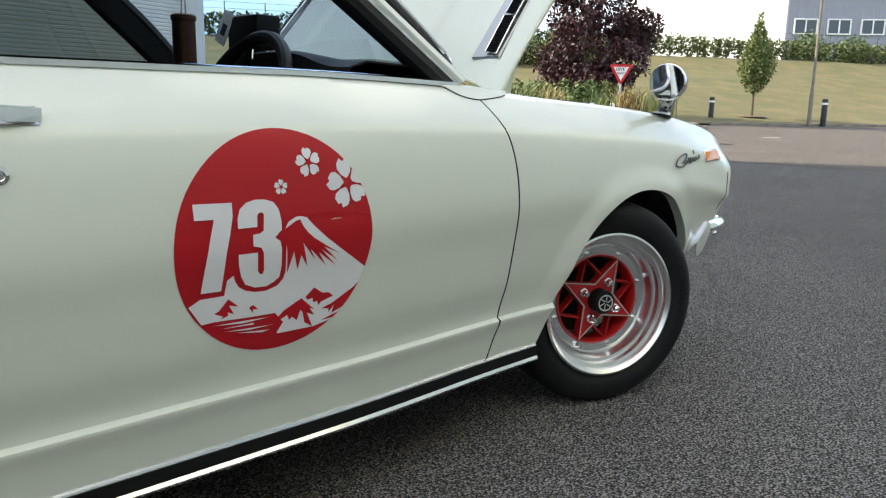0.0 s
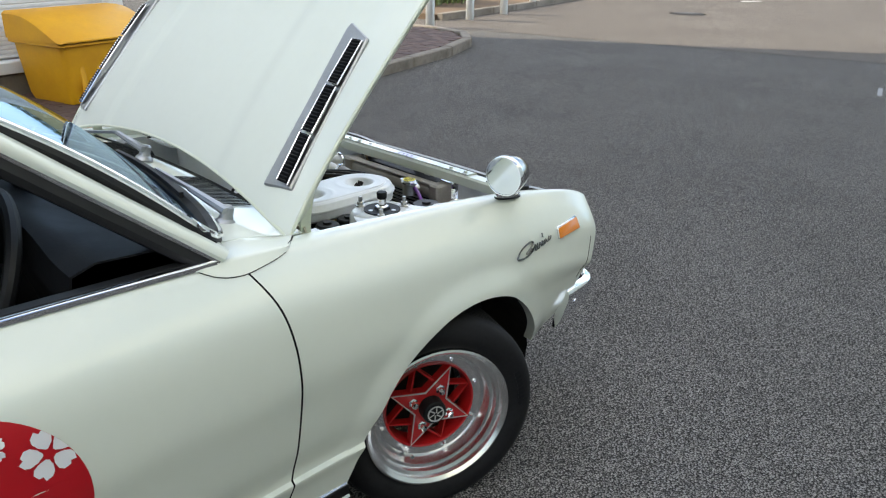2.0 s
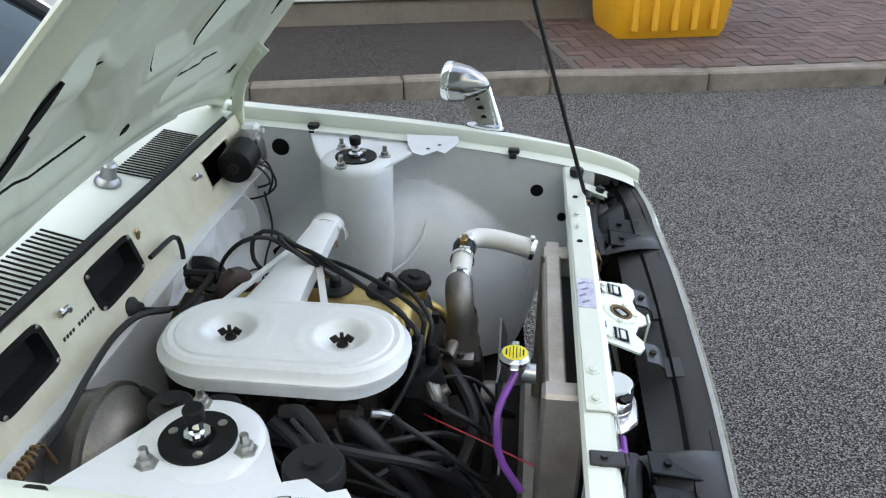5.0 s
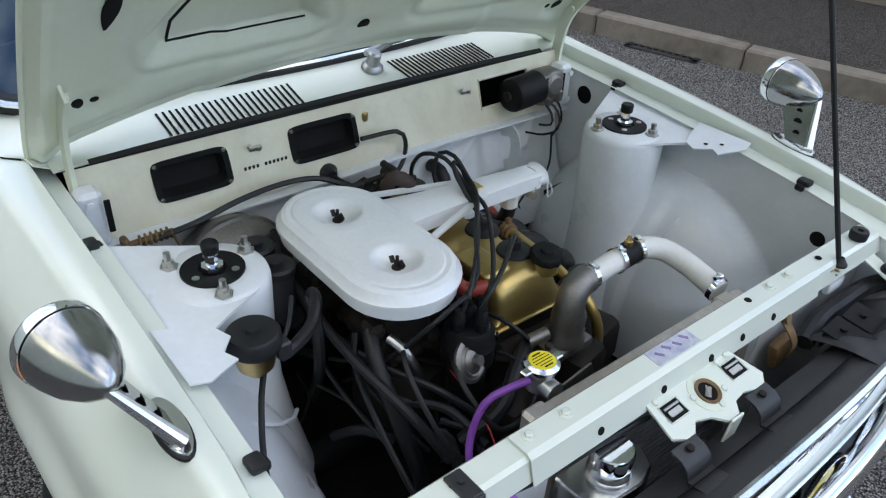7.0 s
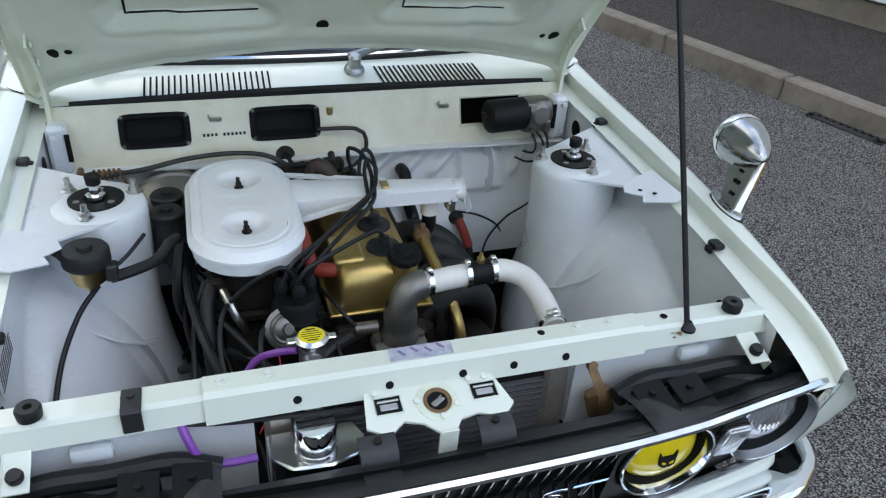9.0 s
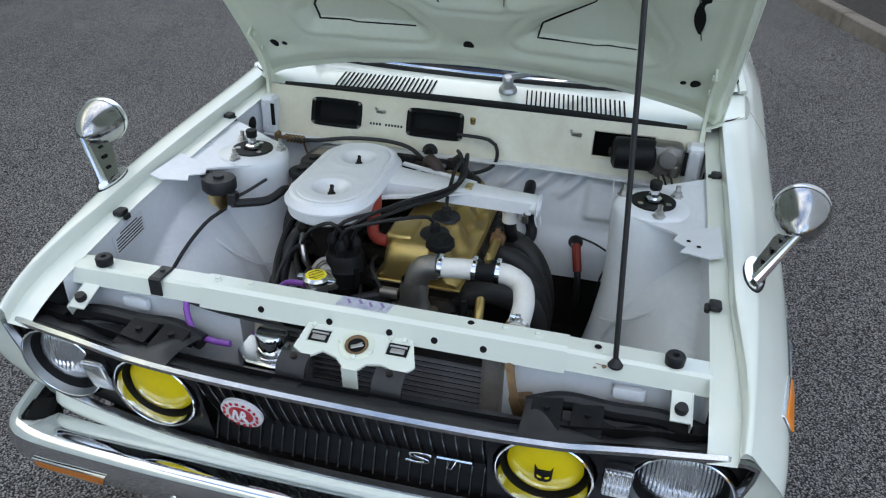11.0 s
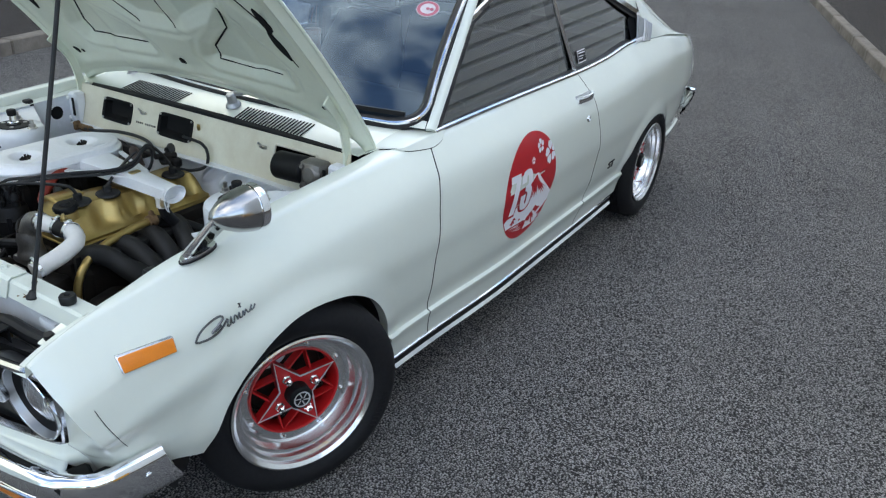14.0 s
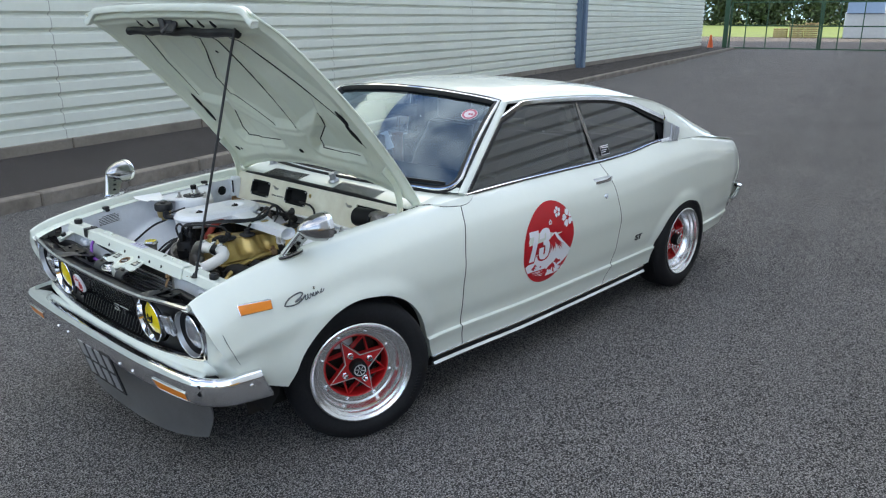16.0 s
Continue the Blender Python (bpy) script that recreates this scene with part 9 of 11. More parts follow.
# bullet mirrors on the fenders
for side in (1, -1):
    head = Vector((0.190, side * 0.712, 0.889))
    ax = Vector((0.972, -side * 0.215, -0.01)).normalized()
    bm = bmesh.new()
    lathe(bm, [(0.0, 0.080), (0.006, 0.0785), (0.016, 0.071), (0.030, 0.052), (0.042, 0.025), (0.0475, 0.0), (0.0485, -0.012)], head, ax, 44)
    MIR = part("door_mirror", bm, "mirror_shell", CAR, "chromed bullet fender mirror")
    bm = bmesh.new()
    lathe(bm, [(0.0472, -0.012), (0.0472, -0.0145), (0.0500, -0.0150), (0.0505, -0.018), (0.0505, -0.029), (0.0490, -0.0325), (0.0465, -0.0325)], head, ax, 44)
    part("mirror_rim", bm, "chrome", MIR)
    bm = bmesh.new()
    lathe(bm, [(0, -0.0310), (0.0470, -0.0310), (0.0470, -0.0325)], head, ax, 44)
    part("mirror_glass", bm, "mirror_silver", MIR, "round mirror glass")

    def stem_at(a, z, h):
        """A place on the upright plate that carries the head: a forward, h to its outer side."""
        return Vector((a, side * (lerp(0.647, 0.697, (z - 0.805) / 0.075) + h), z))
    bm = bmesh.new()
    outl = [(0.293, 0.806), (0.243, 0.806), (0.232, 0.818), (0.222, 0.838), (0.207, 0.850), (0.212, 0.862), (0.258, 0.880), (0.264, 0.884)]
    prism(bm, outl, lambda a, z, h: stem_at(a, z, h - 0.004), 0.008)
    bmesh.ops.bevel(bm, geom=bm.edges[:], offset=0.0015, segments=1, affect="EDGES")
    part("mirror_stem", bm, "mirror_shell", MIR)
    bm = bmesh.new()
    sweep(bm, [stem_at(0.262, 0.886, 0), stem_at(0.278, 0.845, 0), stem_at(0.294, 0.804, 0)], lambda t: circle(lerp(0.006, 0.010, t), 10), up=None)
    part("stem_edge", bm, "chrome", MIR)
    bm = bmesh.new()
    foot = [(0.046 * math.cos(a), 0.017 * math.sin(a)) for a in np.linspace(0, 2 * math.pi, 24)[:-1]]
    prism(bm, foot, lambda a, b, h: Vector((0.263 + a, side * (0.647 + b), zs_f(0.263 + a) + 0.003 + h)), 0.006)
    part("mirror_foot", bm, "chrome", MIR)
    bm = bmesh.new()
    prism(bm, [(a * 1.06, b * 1.14) for a, b in foot], lambda a, b, h: Vector((0.263 + a, side * (0.647 + b), zs_f(0.263 + a) + h - 0.001)), 0.0045)
    part("foot_gasket", bm, "black_rubber", MIR)
    for a, z, r in ((0.257, 0.822, 0.007), (0.248, 0.840, 0.0085), (0.240, 0.858, 0.006)):
        for k in (1, -1):
            bm = bmesh.new()
            lathe(bm, [(0, 0.0006), (r, 0.0006), (r, 0)], stem_at(a, z, k * 0.0042), (0, side * k, 0), 14)
            part("stem_hole", bm, "black_gap", MIR)

# dark sheet added between the radiator and the air dam to hide the ground
bm = bmesh.new()
box(bm, (0.515, 0, 0.395), (0.15, 1.12, 0.012), 0)
part("nose_tray", bm, "soot_shade", CAR)

# ---- door furniture, decals, wipers ----
for side in (1, -1):
    def on(px, pz, h=0.0):
        return Vector((px, side * (side_y(px, pz) + h), pz))
    bm = bmesh.new()
    pts = [on(x, 0.800 + 0.004 * math.sin((x + 1.457) / 0.14 * -math.pi), 0.004 + 0.020 * math.sin(math.pi * min(1, max(0, (-1.455 - x) / 0.145)))) for x in np.linspace(-1.455, -1.600, 16)]
    sweep(bm, pts, lambda t: [(-0.004, -0.010), (0.004, -0.011), (0.0065, 0.0), (0.004, 0.011), (-0.004, 0.010)])
    h = part("door_handle", bm, "chrome", DOORS[side], "chromed pull handle")
    bm = bmesh.new()
    prism(bm, [(-1.457, 0.788), (-1.457, 0.812), (-1.599, 0.812), (-1.599, 0.788)], lambda a, b, hh: on(a, b, hh), 0.003)
    part("handle_cup", bm, "worn_chrome", DOORS[side])
    bm = bmesh.new()
    lathe(bm, [(0.013, 0), (0.012, 0.004), (0.007, 0.006), (0.006, 0.003), (0, 0.003)], on(-1.517, 0.724), (0, side, 0), 20)
    part("key_lock", bm, "chrome", DOORS[side])
    bm = letters("ST", 0.052, 0.0012, lambda a, b, hh: Vector(((-1.852 if side > 0 else -1.915) - side * (a * 1.2 + 0.2 * b), side * (side_y(-1.88, 0.445) + 0.001 + hh), 0.428 + b * 0.75)), 0.003)
    part("letter_badge", bm, "black_plastic", CAR, "small black ST badge")

R0 = 0.189
# outlines in units of the roundel's radius
SEVEN = [(-0.82, 0.402), (-0.476, 0.392), (-0.476, 0.28), (-0.503, 0.153), (-0.545, -0.032), (-0.582, -0.354), (-0.767, -0.349), (-0.735, -0.138), (-0.693, 0.079), (-0.646, 0.265),
         (-0.815, 0.27)]
THREE = [(-0.434, 0.169), (-0.434, 0.254), (-0.407, 0.333), (-0.349, 0.381), (-0.259, 0.402), (-0.169, 0.397), (-0.085, 0.37), (-0.037, 0.302), (-0.016, 0.201), (-0.016, 0.122),
         (-0.085, 0.063), (-0.032, 0.021), (-0.016, -0.048), (-0.011, -0.206), (-0.026, -0.307), (-0.079, -0.344), (-0.153, -0.376), (-0.265, -0.37), (-0.36, -0.328), (-0.402, -0.254),
         (-0.429, -0.148), (-0.434, -0.053), (-0.254, -0.053), (-0.243, -0.222), (-0.222, -0.254), (-0.196, -0.254), (-0.185, -0.222), (-0.196, -0.063), (-0.217, -0.016), (-0.296, 0.005),
         (-0.296, 0.106), (-0.233, 0.111), (-0.196, 0.132), (-0.185, 0.27), (-0.206, 0.291), (-0.233, 0.286), (-0.249, 0.265), (-0.254, 0.169)]
PEAK = [(-0.868, -0.455), (-0.767, -0.402), (-0.55, -0.402), (-0.529, -0.27), (-0.471, -0.233), (-0.455, -0.286), (-0.418, -0.344), (-0.354, -0.386), (-0.259, -0.413), (-0.148, -0.418),
        (-0.037, -0.386), (0.016, -0.333), (0.037, -0.265), (0.026, 0.132), (0.058, 0.185), (0.138, 0.222), (0.196, 0.222), (0.249, 0.206), (0.312, 0.138), (0.46, 0.005),
        (0.608, -0.106), (0.799, -0.243), (0.958, -0.349), (0.899, -0.503), (0.815, -0.529), (0.593, -0.677), (0.72, -0.735), (0.677, -0.772), (0.577, -0.841), (0.376, -0.857),
        (-0.005, -0.852), (-0.021, -0.841), (0.042, -0.751), (-0.048, -0.646), (-0.307, -0.64), (-0.635, -0.624), (-0.751, -0.63)]
CRATER = [(0.026, 0.132), (0.074, 0.153), (0.127, 0.185), (0.175, 0.196), (0.212, 0.127), (0.265, 0.063), (0.328, 0.011), (0.444, -0.063), (0.608, -0.164), (0.429, -0.079),
          (0.593, -0.228), (0.407, -0.106), (0.582, -0.28), (0.376, -0.127), (0.471, -0.27), (0.286, -0.085), (0.344, -0.196), (0.206, -0.021), (0.265, -0.254), (0.19, -0.132),
          (0.159, -0.265), (0.111, -0.09), (0.053, -0.28), (0.042, -0.079), (0.016, 0.026)]
FOOTHILL = [(-0.513, -0.439), (-0.413, -0.519), (-0.503, -0.497), (-0.455, -0.582), (-0.513, -0.556), (-0.508, -0.587), (-0.577, -0.608), (-0.556, -0.587), (-0.64, -0.55), (-0.593, -0.529)]
KNOLL = [(-0.275, -0.529), (-0.222, -0.577), (-0.27, -0.571), (-0.275, -0.603), (-0.312, -0.55)]
RIDGE = [(-0.042, -0.714), (0.037, -0.64), (0.222, -0.55), (0.37, -0.683), (0.317, -0.661), (0.376, -0.741), (0.291, -0.704), (0.36, -0.852), (0.27, -0.794), (0.243, -0.688),
         (0.217, -0.661), (0.185, -0.757), (0.132, -0.714), (0.101, -0.741), (0.079, -0.688), (0, -0.725)]
SPUR = [(0.354, -0.466), (0.455, -0.534), (0.519, -0.54), (0.577, -0.582), (0.444, -0.619), (0.413, -0.651), (0.397, -0.603), (0.354, -0.614), (0.344, -0.566), (0.291, -0.577),
        (0.265, -0.545)]
SLOPE = [(0.899, -0.503), (0.804, -0.646), (0.72, -0.735), (0.571, -0.757), (0.593, -0.677), (0.534, -0.741), (0.534, -0.704), (0.45, -0.688), (0.677, -0.624), (0.529, -0.672),
         (0.815, -0.529)]
GULLY = [(0.45, -0.81), (0.672, -0.772), (0.593, -0.81)]
STREAKS = [
    [(-0.656, -0.656), (-0.36, -0.661), (-0.111, -0.672), (-0.36, -0.683)],
    [(-0.587, -0.698), (-0.259, -0.698), (-0.265, -0.714)],
    [(-0.545, -0.73), (-0.063, -0.751), (-0.302, -0.757)],
    [(-0.429, -0.762), (-0.101, -0.794), (-0.185, -0.804)]]


def flower(cx, cy, r, turn):
    out = []
    for k in range(5):
        a = turn + k * 2 * math.pi / 5
        pts = []
        for d, w in ((0.16, 0.0), (0.38, 0.24), (0.62, 0.36), (0.82, 0.34), (1.0, 0.16), (0.86, 0.02), (0.94, -0.10), (0.82, -0.32), (0.62, -0.36), (0.38, -0.24)):
            pts.append((cx + r * (d * math.cos(a) - w * math.sin(a)), cy + r * (d * math.sin(a) + w * math.cos(a))))
        out.append(pts)
    return out


def decal_layer(name, polys, side, h, material, parent, clip_r=None):
    bm = bmesh.new()
    for poly in polys:
        poly = [(a * min(1, 0.995 / max(1e-6, math.hypot(a, b))), b * min(1, 0.995 / max(1e-6, math.hypot(a, b)))) for a, b in poly]
        bm.faces.new([bm.verts.new((a, b, 0)) for a, b in poly])
    bmesh.ops.triangulate(bm, faces=bm.faces[:])
    for k in range(-15, 16):
        bmesh.ops.bisect_plane(bm, geom=bm.verts[:] + bm.edges[:] + bm.faces[:], plane_co=(0, k / 15.5, 0), plane_no=(0, 1, 0), dist=1e-6)
    xc = -1.040 if side > 0 else -1.107
    for v in bm.verts:
        x, z = xc - side * v.co.x * R0, 0.592 + v.co.y * R0
        v.co = Vector((x, side * (side_y(x, z) + h), z))
    return part(name, bm, material, parent)


for side in (1, -1):
    dec = decal_layer("roundel", [[(math.cos(a), math.sin(a)) for a in np.linspace(0, 2 * math.pi, 73)[:-1]]], side, 0.0009, "decal_red", DOORS[side])
    dec["label"] = "red roundel with 73, a snowy peak and blossoms"
    decal_layer("roundel_print", [PEAK], side, 0.0015, "decal_white", DOORS[side])
    for p in (CRATER, FOOTHILL, KNOLL, RIDGE, SPUR, SLOPE, GULLY):
        decal_layer("roundel_print", [p], side, 0.0021, "decal_red", DOORS[side])
    for p in [SEVEN, THREE] + STREAKS:
        decal_layer("roundel_print", [p], side, 0.0027, "decal_white", DOORS[side])
    fl = flower(0.302, 0.693, 0.135, 1.65) + flower(0.714, 0.490, 0.235, 1.75) + flower(0.002, 0.492, 0.070, 1.5)
    for p in fl:
        decal_layer("blossom_petal", [p], side, 0.0021, "decal_white", DOORS[side])
    st = []
    for cx, cy, r in ((0.302, 0.693, 0.028), (0.714, 0.490, 0.050), (0.002, 0.492, 0.015)):
        st.append([(cx + r * math.cos(a), cy + r * math.sin(a)) for a in np.linspace(0, 2 * math.pi, 17)[:-1]])
        for k in range(5):
            a = 1.75 + (k + 0.5) * 2 * math.pi / 5
            st.append([(cx + 2.2 * r * math.cos(a) - 0.12 * r * math.sin(a), cy + 2.2 * r * math.sin(a) + 0.12 * r * math.cos(a)), (cx + 0.9 * r * math.cos(a), cy + 0.9 * r * math.sin(a)),
                       (cx + 2.2 * r * math.cos(a) + 0.12 * r * math.sin(a), cy + 2.2 * r * math.sin(a) - 0.12 * r * math.cos(a))])
    for p in st:
        decal_layer("blossom_mark", [p], side, 0.0033, "decal_red", DOORS[side])

# wipers
for py, px in ((0.075, -0.397), (-0.482, -0.474)):
    bm = bmesh.new()
    zb = 0.862 if py < 0 else 0.872
    lathe(bm, [(0.024, 0.0), (0.022, 0.007), (0.016, 0.012), (0.014, 0.020), (0.0145, 0.036), (0.010, 0.041), (0, 0.042)], (px, py, zb - 0.004), (0.3, 0, 1), 20)
    WIP = part("wiper", bm, "satin_silver", CAR, "bright metal windscreen wiper")
    bm = bmesh.new()
    a = Vector((px, py - 0.012, zb + 0.028))
    b = a + Vector((-0.018, 0.12, 0.026))
    v1 = screen_at(lerp(0, 1, (py + 0.30 + 0.66) / 1.32), 0.055) + Vector((0.016, 0, 0.016))
    sweep(bm, [a, b], lambda t: [(p * lerp(1.0, 0.62, t), q * lerp(1.0, 0.7, t)) for p, q in ((-0.011, -0.006), (0.011, -0.006), (0.0115, 0.0), (0.007, 0.007), (-0.007, 0.007), (-0.0115, 0.0))])
    sweep(bm, [b, v1], [(-0.005, -0.003), (0.005, -0.003), (0.004, 0.004), (-0.004, 0.004)])
    part("wiper_arm", bm, "satin_silver", WIP)
    bm = bmesh.new()
    pts = [screen_at((y + 0.66) / 1.32, 0.06 + 0.02 * (y - py)) + Vector((0.010, 0, 0.010)) for y in np.linspace(py + 0.10, min(0.60, py + 0.52), 14)]
    sweep(bm, pts, [(-0.004, -0.009), (0.004, -0.009), (0.005, 0.004), (-0.005, 0.004)])
    part("wiper_blade", bm, "black_rubber", WIP)

# ---- cabin ----
bm = bmesh.new()


def dash(u, v):
    y = lerp(-0.62, 0.62, u)
    prof = [(-0.56, 0.880), (-0.70, 0.900), (-0.80, 0.905), (-0.845, 0.890), (-0.855, 0.84), (-0.83, 0.76), (-0.81, 0.66), (-0.70, 0.60)]
    k = v * (len(prof) - 1)
    i = min(int(k), len(prof) - 2)
    x, z = lerp(prof[i][0], prof[i + 1][0], k - i), lerp(prof[i][1], prof[i + 1][1], k - i)
    hump = 0.035 * math.exp(-((y + 0.30) / 0.20) ** 4) * sstep(0.15, 0.4, v) * sstep(0.75, 0.45, v)
    return Vector((x - 0.07 * (1 - (y / 0.62) ** 2) * 0.0, y, z + hump))


sheet(bm, dash, 50, 28)
thicken(bm, 0.004)
part("dashboard", bm, "dark_trim", CAR, "black padded dashboard", angle=50)
# steering wheel
SWC, SWA = Vector((-0.922, -0.300, 0.800)), Vector((-0.90, 0.0, 0.42)).normalized()
a1, b1, c1 = frame_of(SWA)
bm = bmesh.new()
sweep(bm, [SWC + (a1 * math.cos(t) + b1 * math.sin(t)) * 0.175 for t in np.linspace(0, 2 * math.pi, 61)[:-1]], circle(0.0155, 10), up=None, closed=True)
SW = part("steering_wheel", bm, "black_rubber", CAR, "black steering wheel with drilled bright spokes")
for k in range(3):
    t = {0: math.pi / 2, 1: math.pi / 2 + 2.1, 2: math.pi / 2 - 2.1}[k]
    up1 = (Vector((0, 0, 1)) - SWA * SWA.z).normalized()
    sd = SWA.cross(up1)
    d = (up1 * 0.95 + sd * 0.30) if k == 0 else ((up1 * -0.2 - sd) if k == 1 else (up1 * -0.75 + sd * 0.8))
    d.normalize()
    bm = bmesh.new()
    sweep(bm, [SWC - SWA * 0.02 + d * 0.035, SWC + d * 0.172], lambda q: [(-0.019 + 0.006 * q, -0.0015), (0.019 - 0.006 * q, -0.0015), (0.019 - 0.006 * q, 0.0015), (-0.019 + 0.006 * q, 0.0015)], up=SWA)
    sp = part("spoke", bm, "chrome", SW)
    for q in (0.35, 0.55, 0.75):
        b = bmesh.new()
        lathe(b, [(0, 0.0024), (0.0075 * (1.2 - q * 0.5), 0.0024), (0.0075 * (1.2 - q * 0.5), 0)], lerp(SWC - SWA * 0.02 + d * 0.035, SWC + d * 0.172, q), SWA, 14)
        part("spoke_hole", b, "black_gap", SW)
bm = bmesh.new()
lathe(bm, [(0, 0.014), (0.020, 0.013), (0.028, 0.008), (0.034, -0.004), (0.036, -0.03)], SWC - SWA * 0.012, SWA, 28)
part("horn_button", bm, "black_plastic", SW)
bm = bmesh.new()
lathe(bm, [(0, 0.0155), (0.011, 0.0152), (0.012, 0.013)], SWC - SWA * 0.012, SWA, 5)
part("horn_emblem", bm, "yellow", SW)
bm = bmesh.new()
rod(bm, SWC - SWA * 0.03, SWC - SWA * 0.16, 0.04, 0.05, 20)
part("steering_column", bm, "dark_trim", SW)
bm = bmesh.new()
hose(bm, [SWC - SWA * 0.06 + Vector((0, 0.04, 0)), SWC - SWA * 0.055 + Vector((0, 0.10, 0.005)), SWC - SWA * 0.05 + Vector((0, 0.15, 0.012))], 0.005, 8)
part("column_stalk", bm, "worn_chrome", SW)
# seats
for y in (-0.32, 0.32):
    bm = bmesh.new()
    sheet(bm, lambda u, v: Vector((lerp(-0.98, -1.46, u), y + lerp(-0.23, 0.23, v), 0.44 + 0.06 * math.sin(min(1, v * 4, (1 - v) * 4) * math.pi / 2) + 0.03 * (1 - u))), 16, 16)
    thicken(bm, 0.12)
    SEAT = part("front_seat", bm, "seat_vinyl", CAR, "black vinyl front seat", angle=60)
    bm = bmesh.new()
    rings = []
    for k in range(13):
        t = k / 12
        x, z = lerp(-1.42, -1.60, t), lerp(0.44, 0.98, t)
        w = 0.225 * (1 - 0.25 * sstep(0.6, 1.0, t))
        th = 0.055 * (1 - 0.5 * sstep(0.75, 1.0, t))
        rings.append([bm.verts.new((x + th * math.sin(a) * (1.0 if abs(math.cos(a)) < 0.8 else 1.25), y + w * math.copysign(abs(math.cos(a)) ** 0.6, math.cos(a)), z)) for a in np.linspace(0, 2 * math.pi, 25)[:-1]])
    for p, q in zip(rings, rings[1:]):
        for k in range(24):
            bm.faces.new((p[k], p[(k + 1) % 24], q[(k + 1) % 24], q[k]))
    bm.faces.new(rings[-1])
    part("backrest", bm, "seat_vinyl", SEAT, angle=60)
    bm = bmesh.new()
    box(bm, (-1.63, y, 1.055), (0.07, 0.24, 0.13), 0.03, seg=3)
    part("headrest", bm, "seat_vinyl", SEAT)
bm = bmesh.new()
box(bm, (-2.05, 0, 0.50), (0.45, 1.14, 0.18), 0.05, seg=2)
box(bm, (-2.27, 0, 0.72), (0.14, 1.14, 0.36), 0.05, Matrix.Rotation(-0.35, 3, "Y"), 2)
part("rear_bench", bm, "seat_vinyl", CAR, "black vinyl rear bench")
bm = bmesh.new()
sheet(bm, lambda u, v: Vector((lerp(-2.33, -2.95, u), lerp(-0.58, 0.58, v), 0.84)), 4, 4)
part("parcel_shelf", bm, "dark_trim", CAR)
for side in (1, -1):
    bm = bmesh.new()
    sheet(bm, lambda u, v: Vector((lerp(-0.60, -2.25, u), side * (ys_f(lerp(-0.60, -2.25, u)) - 0.06 - 0.02 * math.sin(v * math.pi)), lerp(0.28, zs_f(lerp(-0.60, -2.25, u)) - 0.004, v))), 24, 10)
    thicken(bm, 0.01)
    part("door_lining", bm, "dark_trim", CAR)
    bm = bmesh.new()
    sweep(bm, spline([(-1.62, side * 0.60, 0.84), (-1.60, side * 0.575, 1.0), (-1.56, side * 0.535, 1.16)], 0.03), [(-0.03, -0.012), (0.03, -0.012), (0.03, 0.012), (-0.03, 0.012)], up=(0, side, 0))
    part("centre_pillar_lining", bm, "dark_trim", CAR)
    bm = bmesh.new()
    sweep(bm, [lerp(Vector((-0.60, side * 0.640, 0.87)), Vector((-1.00, side * 0.522, 1.185)), t) for t in np.linspace(0, 1, 6)], [(-0.03, -0.02), (0.03, -0.02), (0.03, 0.015), (-0.03, 0.015)], up=(0, side, 0))
    part("pillar_lining", bm, "dark_trim", CAR)
    bm = bmesh.new()
    sheet(bm, lambda u, v: Vector((lerp(-2.26, -2.98, u), side * (lerp(yd_f(lerp(-2.26, -2.98, u)), ys_f(lerp(-2.26, -2.98, u)), v) - 0.02), lerp(zd_f(lerp(-2.26, -2.98, u)), zs_f(lerp(-2.26, -2.98, u)), v) - 0.01)), 10, 4)
    part("rear_pillar_lining", bm, "dark_trim", CAR)
bm = bmesh.new()
sheet(bm, lambda u, v: roof_at(lerp(0.01, 0.56, u), lerp(0.03, 0.97, v)) - Vector((0, 0, 0.022)), 20, 16)
part("headlining", bm, "dark_trim", CAR)
bm = bmesh.new()
box(bm, (-0.90, 0.0, 1.135), (0.03, 0.22, 0.065), 0.012, Matrix.Rotation(0.15, 3, "Y"), 2)
rod(bm, (-0.90, 0, 1.15), (-0.95, 0, 1.215), 0.008)
RVM = part("cabin_mirror", bm, "black_plastic", CAR, "black interior mirror")
bm = bmesh.new()
box(bm, (-0.917, 0.0, 1.132), (0.003, 0.20, 0.052), 0, Matrix.Rotation(0.15, 3, "Y"))
part("mirror_glass", bm, "lamp_reflector", RVM)
# firewall of the cabin, so the engine bay stays dark behind the dash
bm = bmesh.new()
sheet(bm, lambda u, v: Vector((-0.60, lerp(-0.62, 0.62, u), lerp(0.28, 0.87, v))), 2, 2)
part("toe_board", bm, "dark_trim", CAR)

# loose things in the cabin
bm = bmesh.new()
lathe(bm, [(0, 0.80), (0.026, 0.802), (0.028, 0.81), (0.027, 1.0), (0.030, 1.003), (0.030, 1.012), (0.024, 1.016), (0, 1.016)], (-0.925, -0.065, 0), (0, 0, 1), 24)
for s in (-0.012, 0.012):
    rod(bm, (-0.925, -0.065 + s, 1.014), (-0.905, -0.03 + s * 0.4, 1.13), 0.0012, seg=6)
single("hanging_ornament", bm, "wood_brown", "brown wooden cylinder hung on strings from the mirror", "ornament")
DB = thing("dash_device", (-0.735, -0.05, 0.92), "dark box with a paper card standing on the dashboard", "device")
bm = bmesh.new()
box(bm, (-0.735, -0.06, 0.985), (0.07, 0.15, 0.085), 0.008, seg=2)
box(bm, (-0.735, -0.06, 0.925), (0.04, 0.05, 0.05), 0.006)
part("casing", bm, "dark_trim", DB)
bm = bmesh.new()
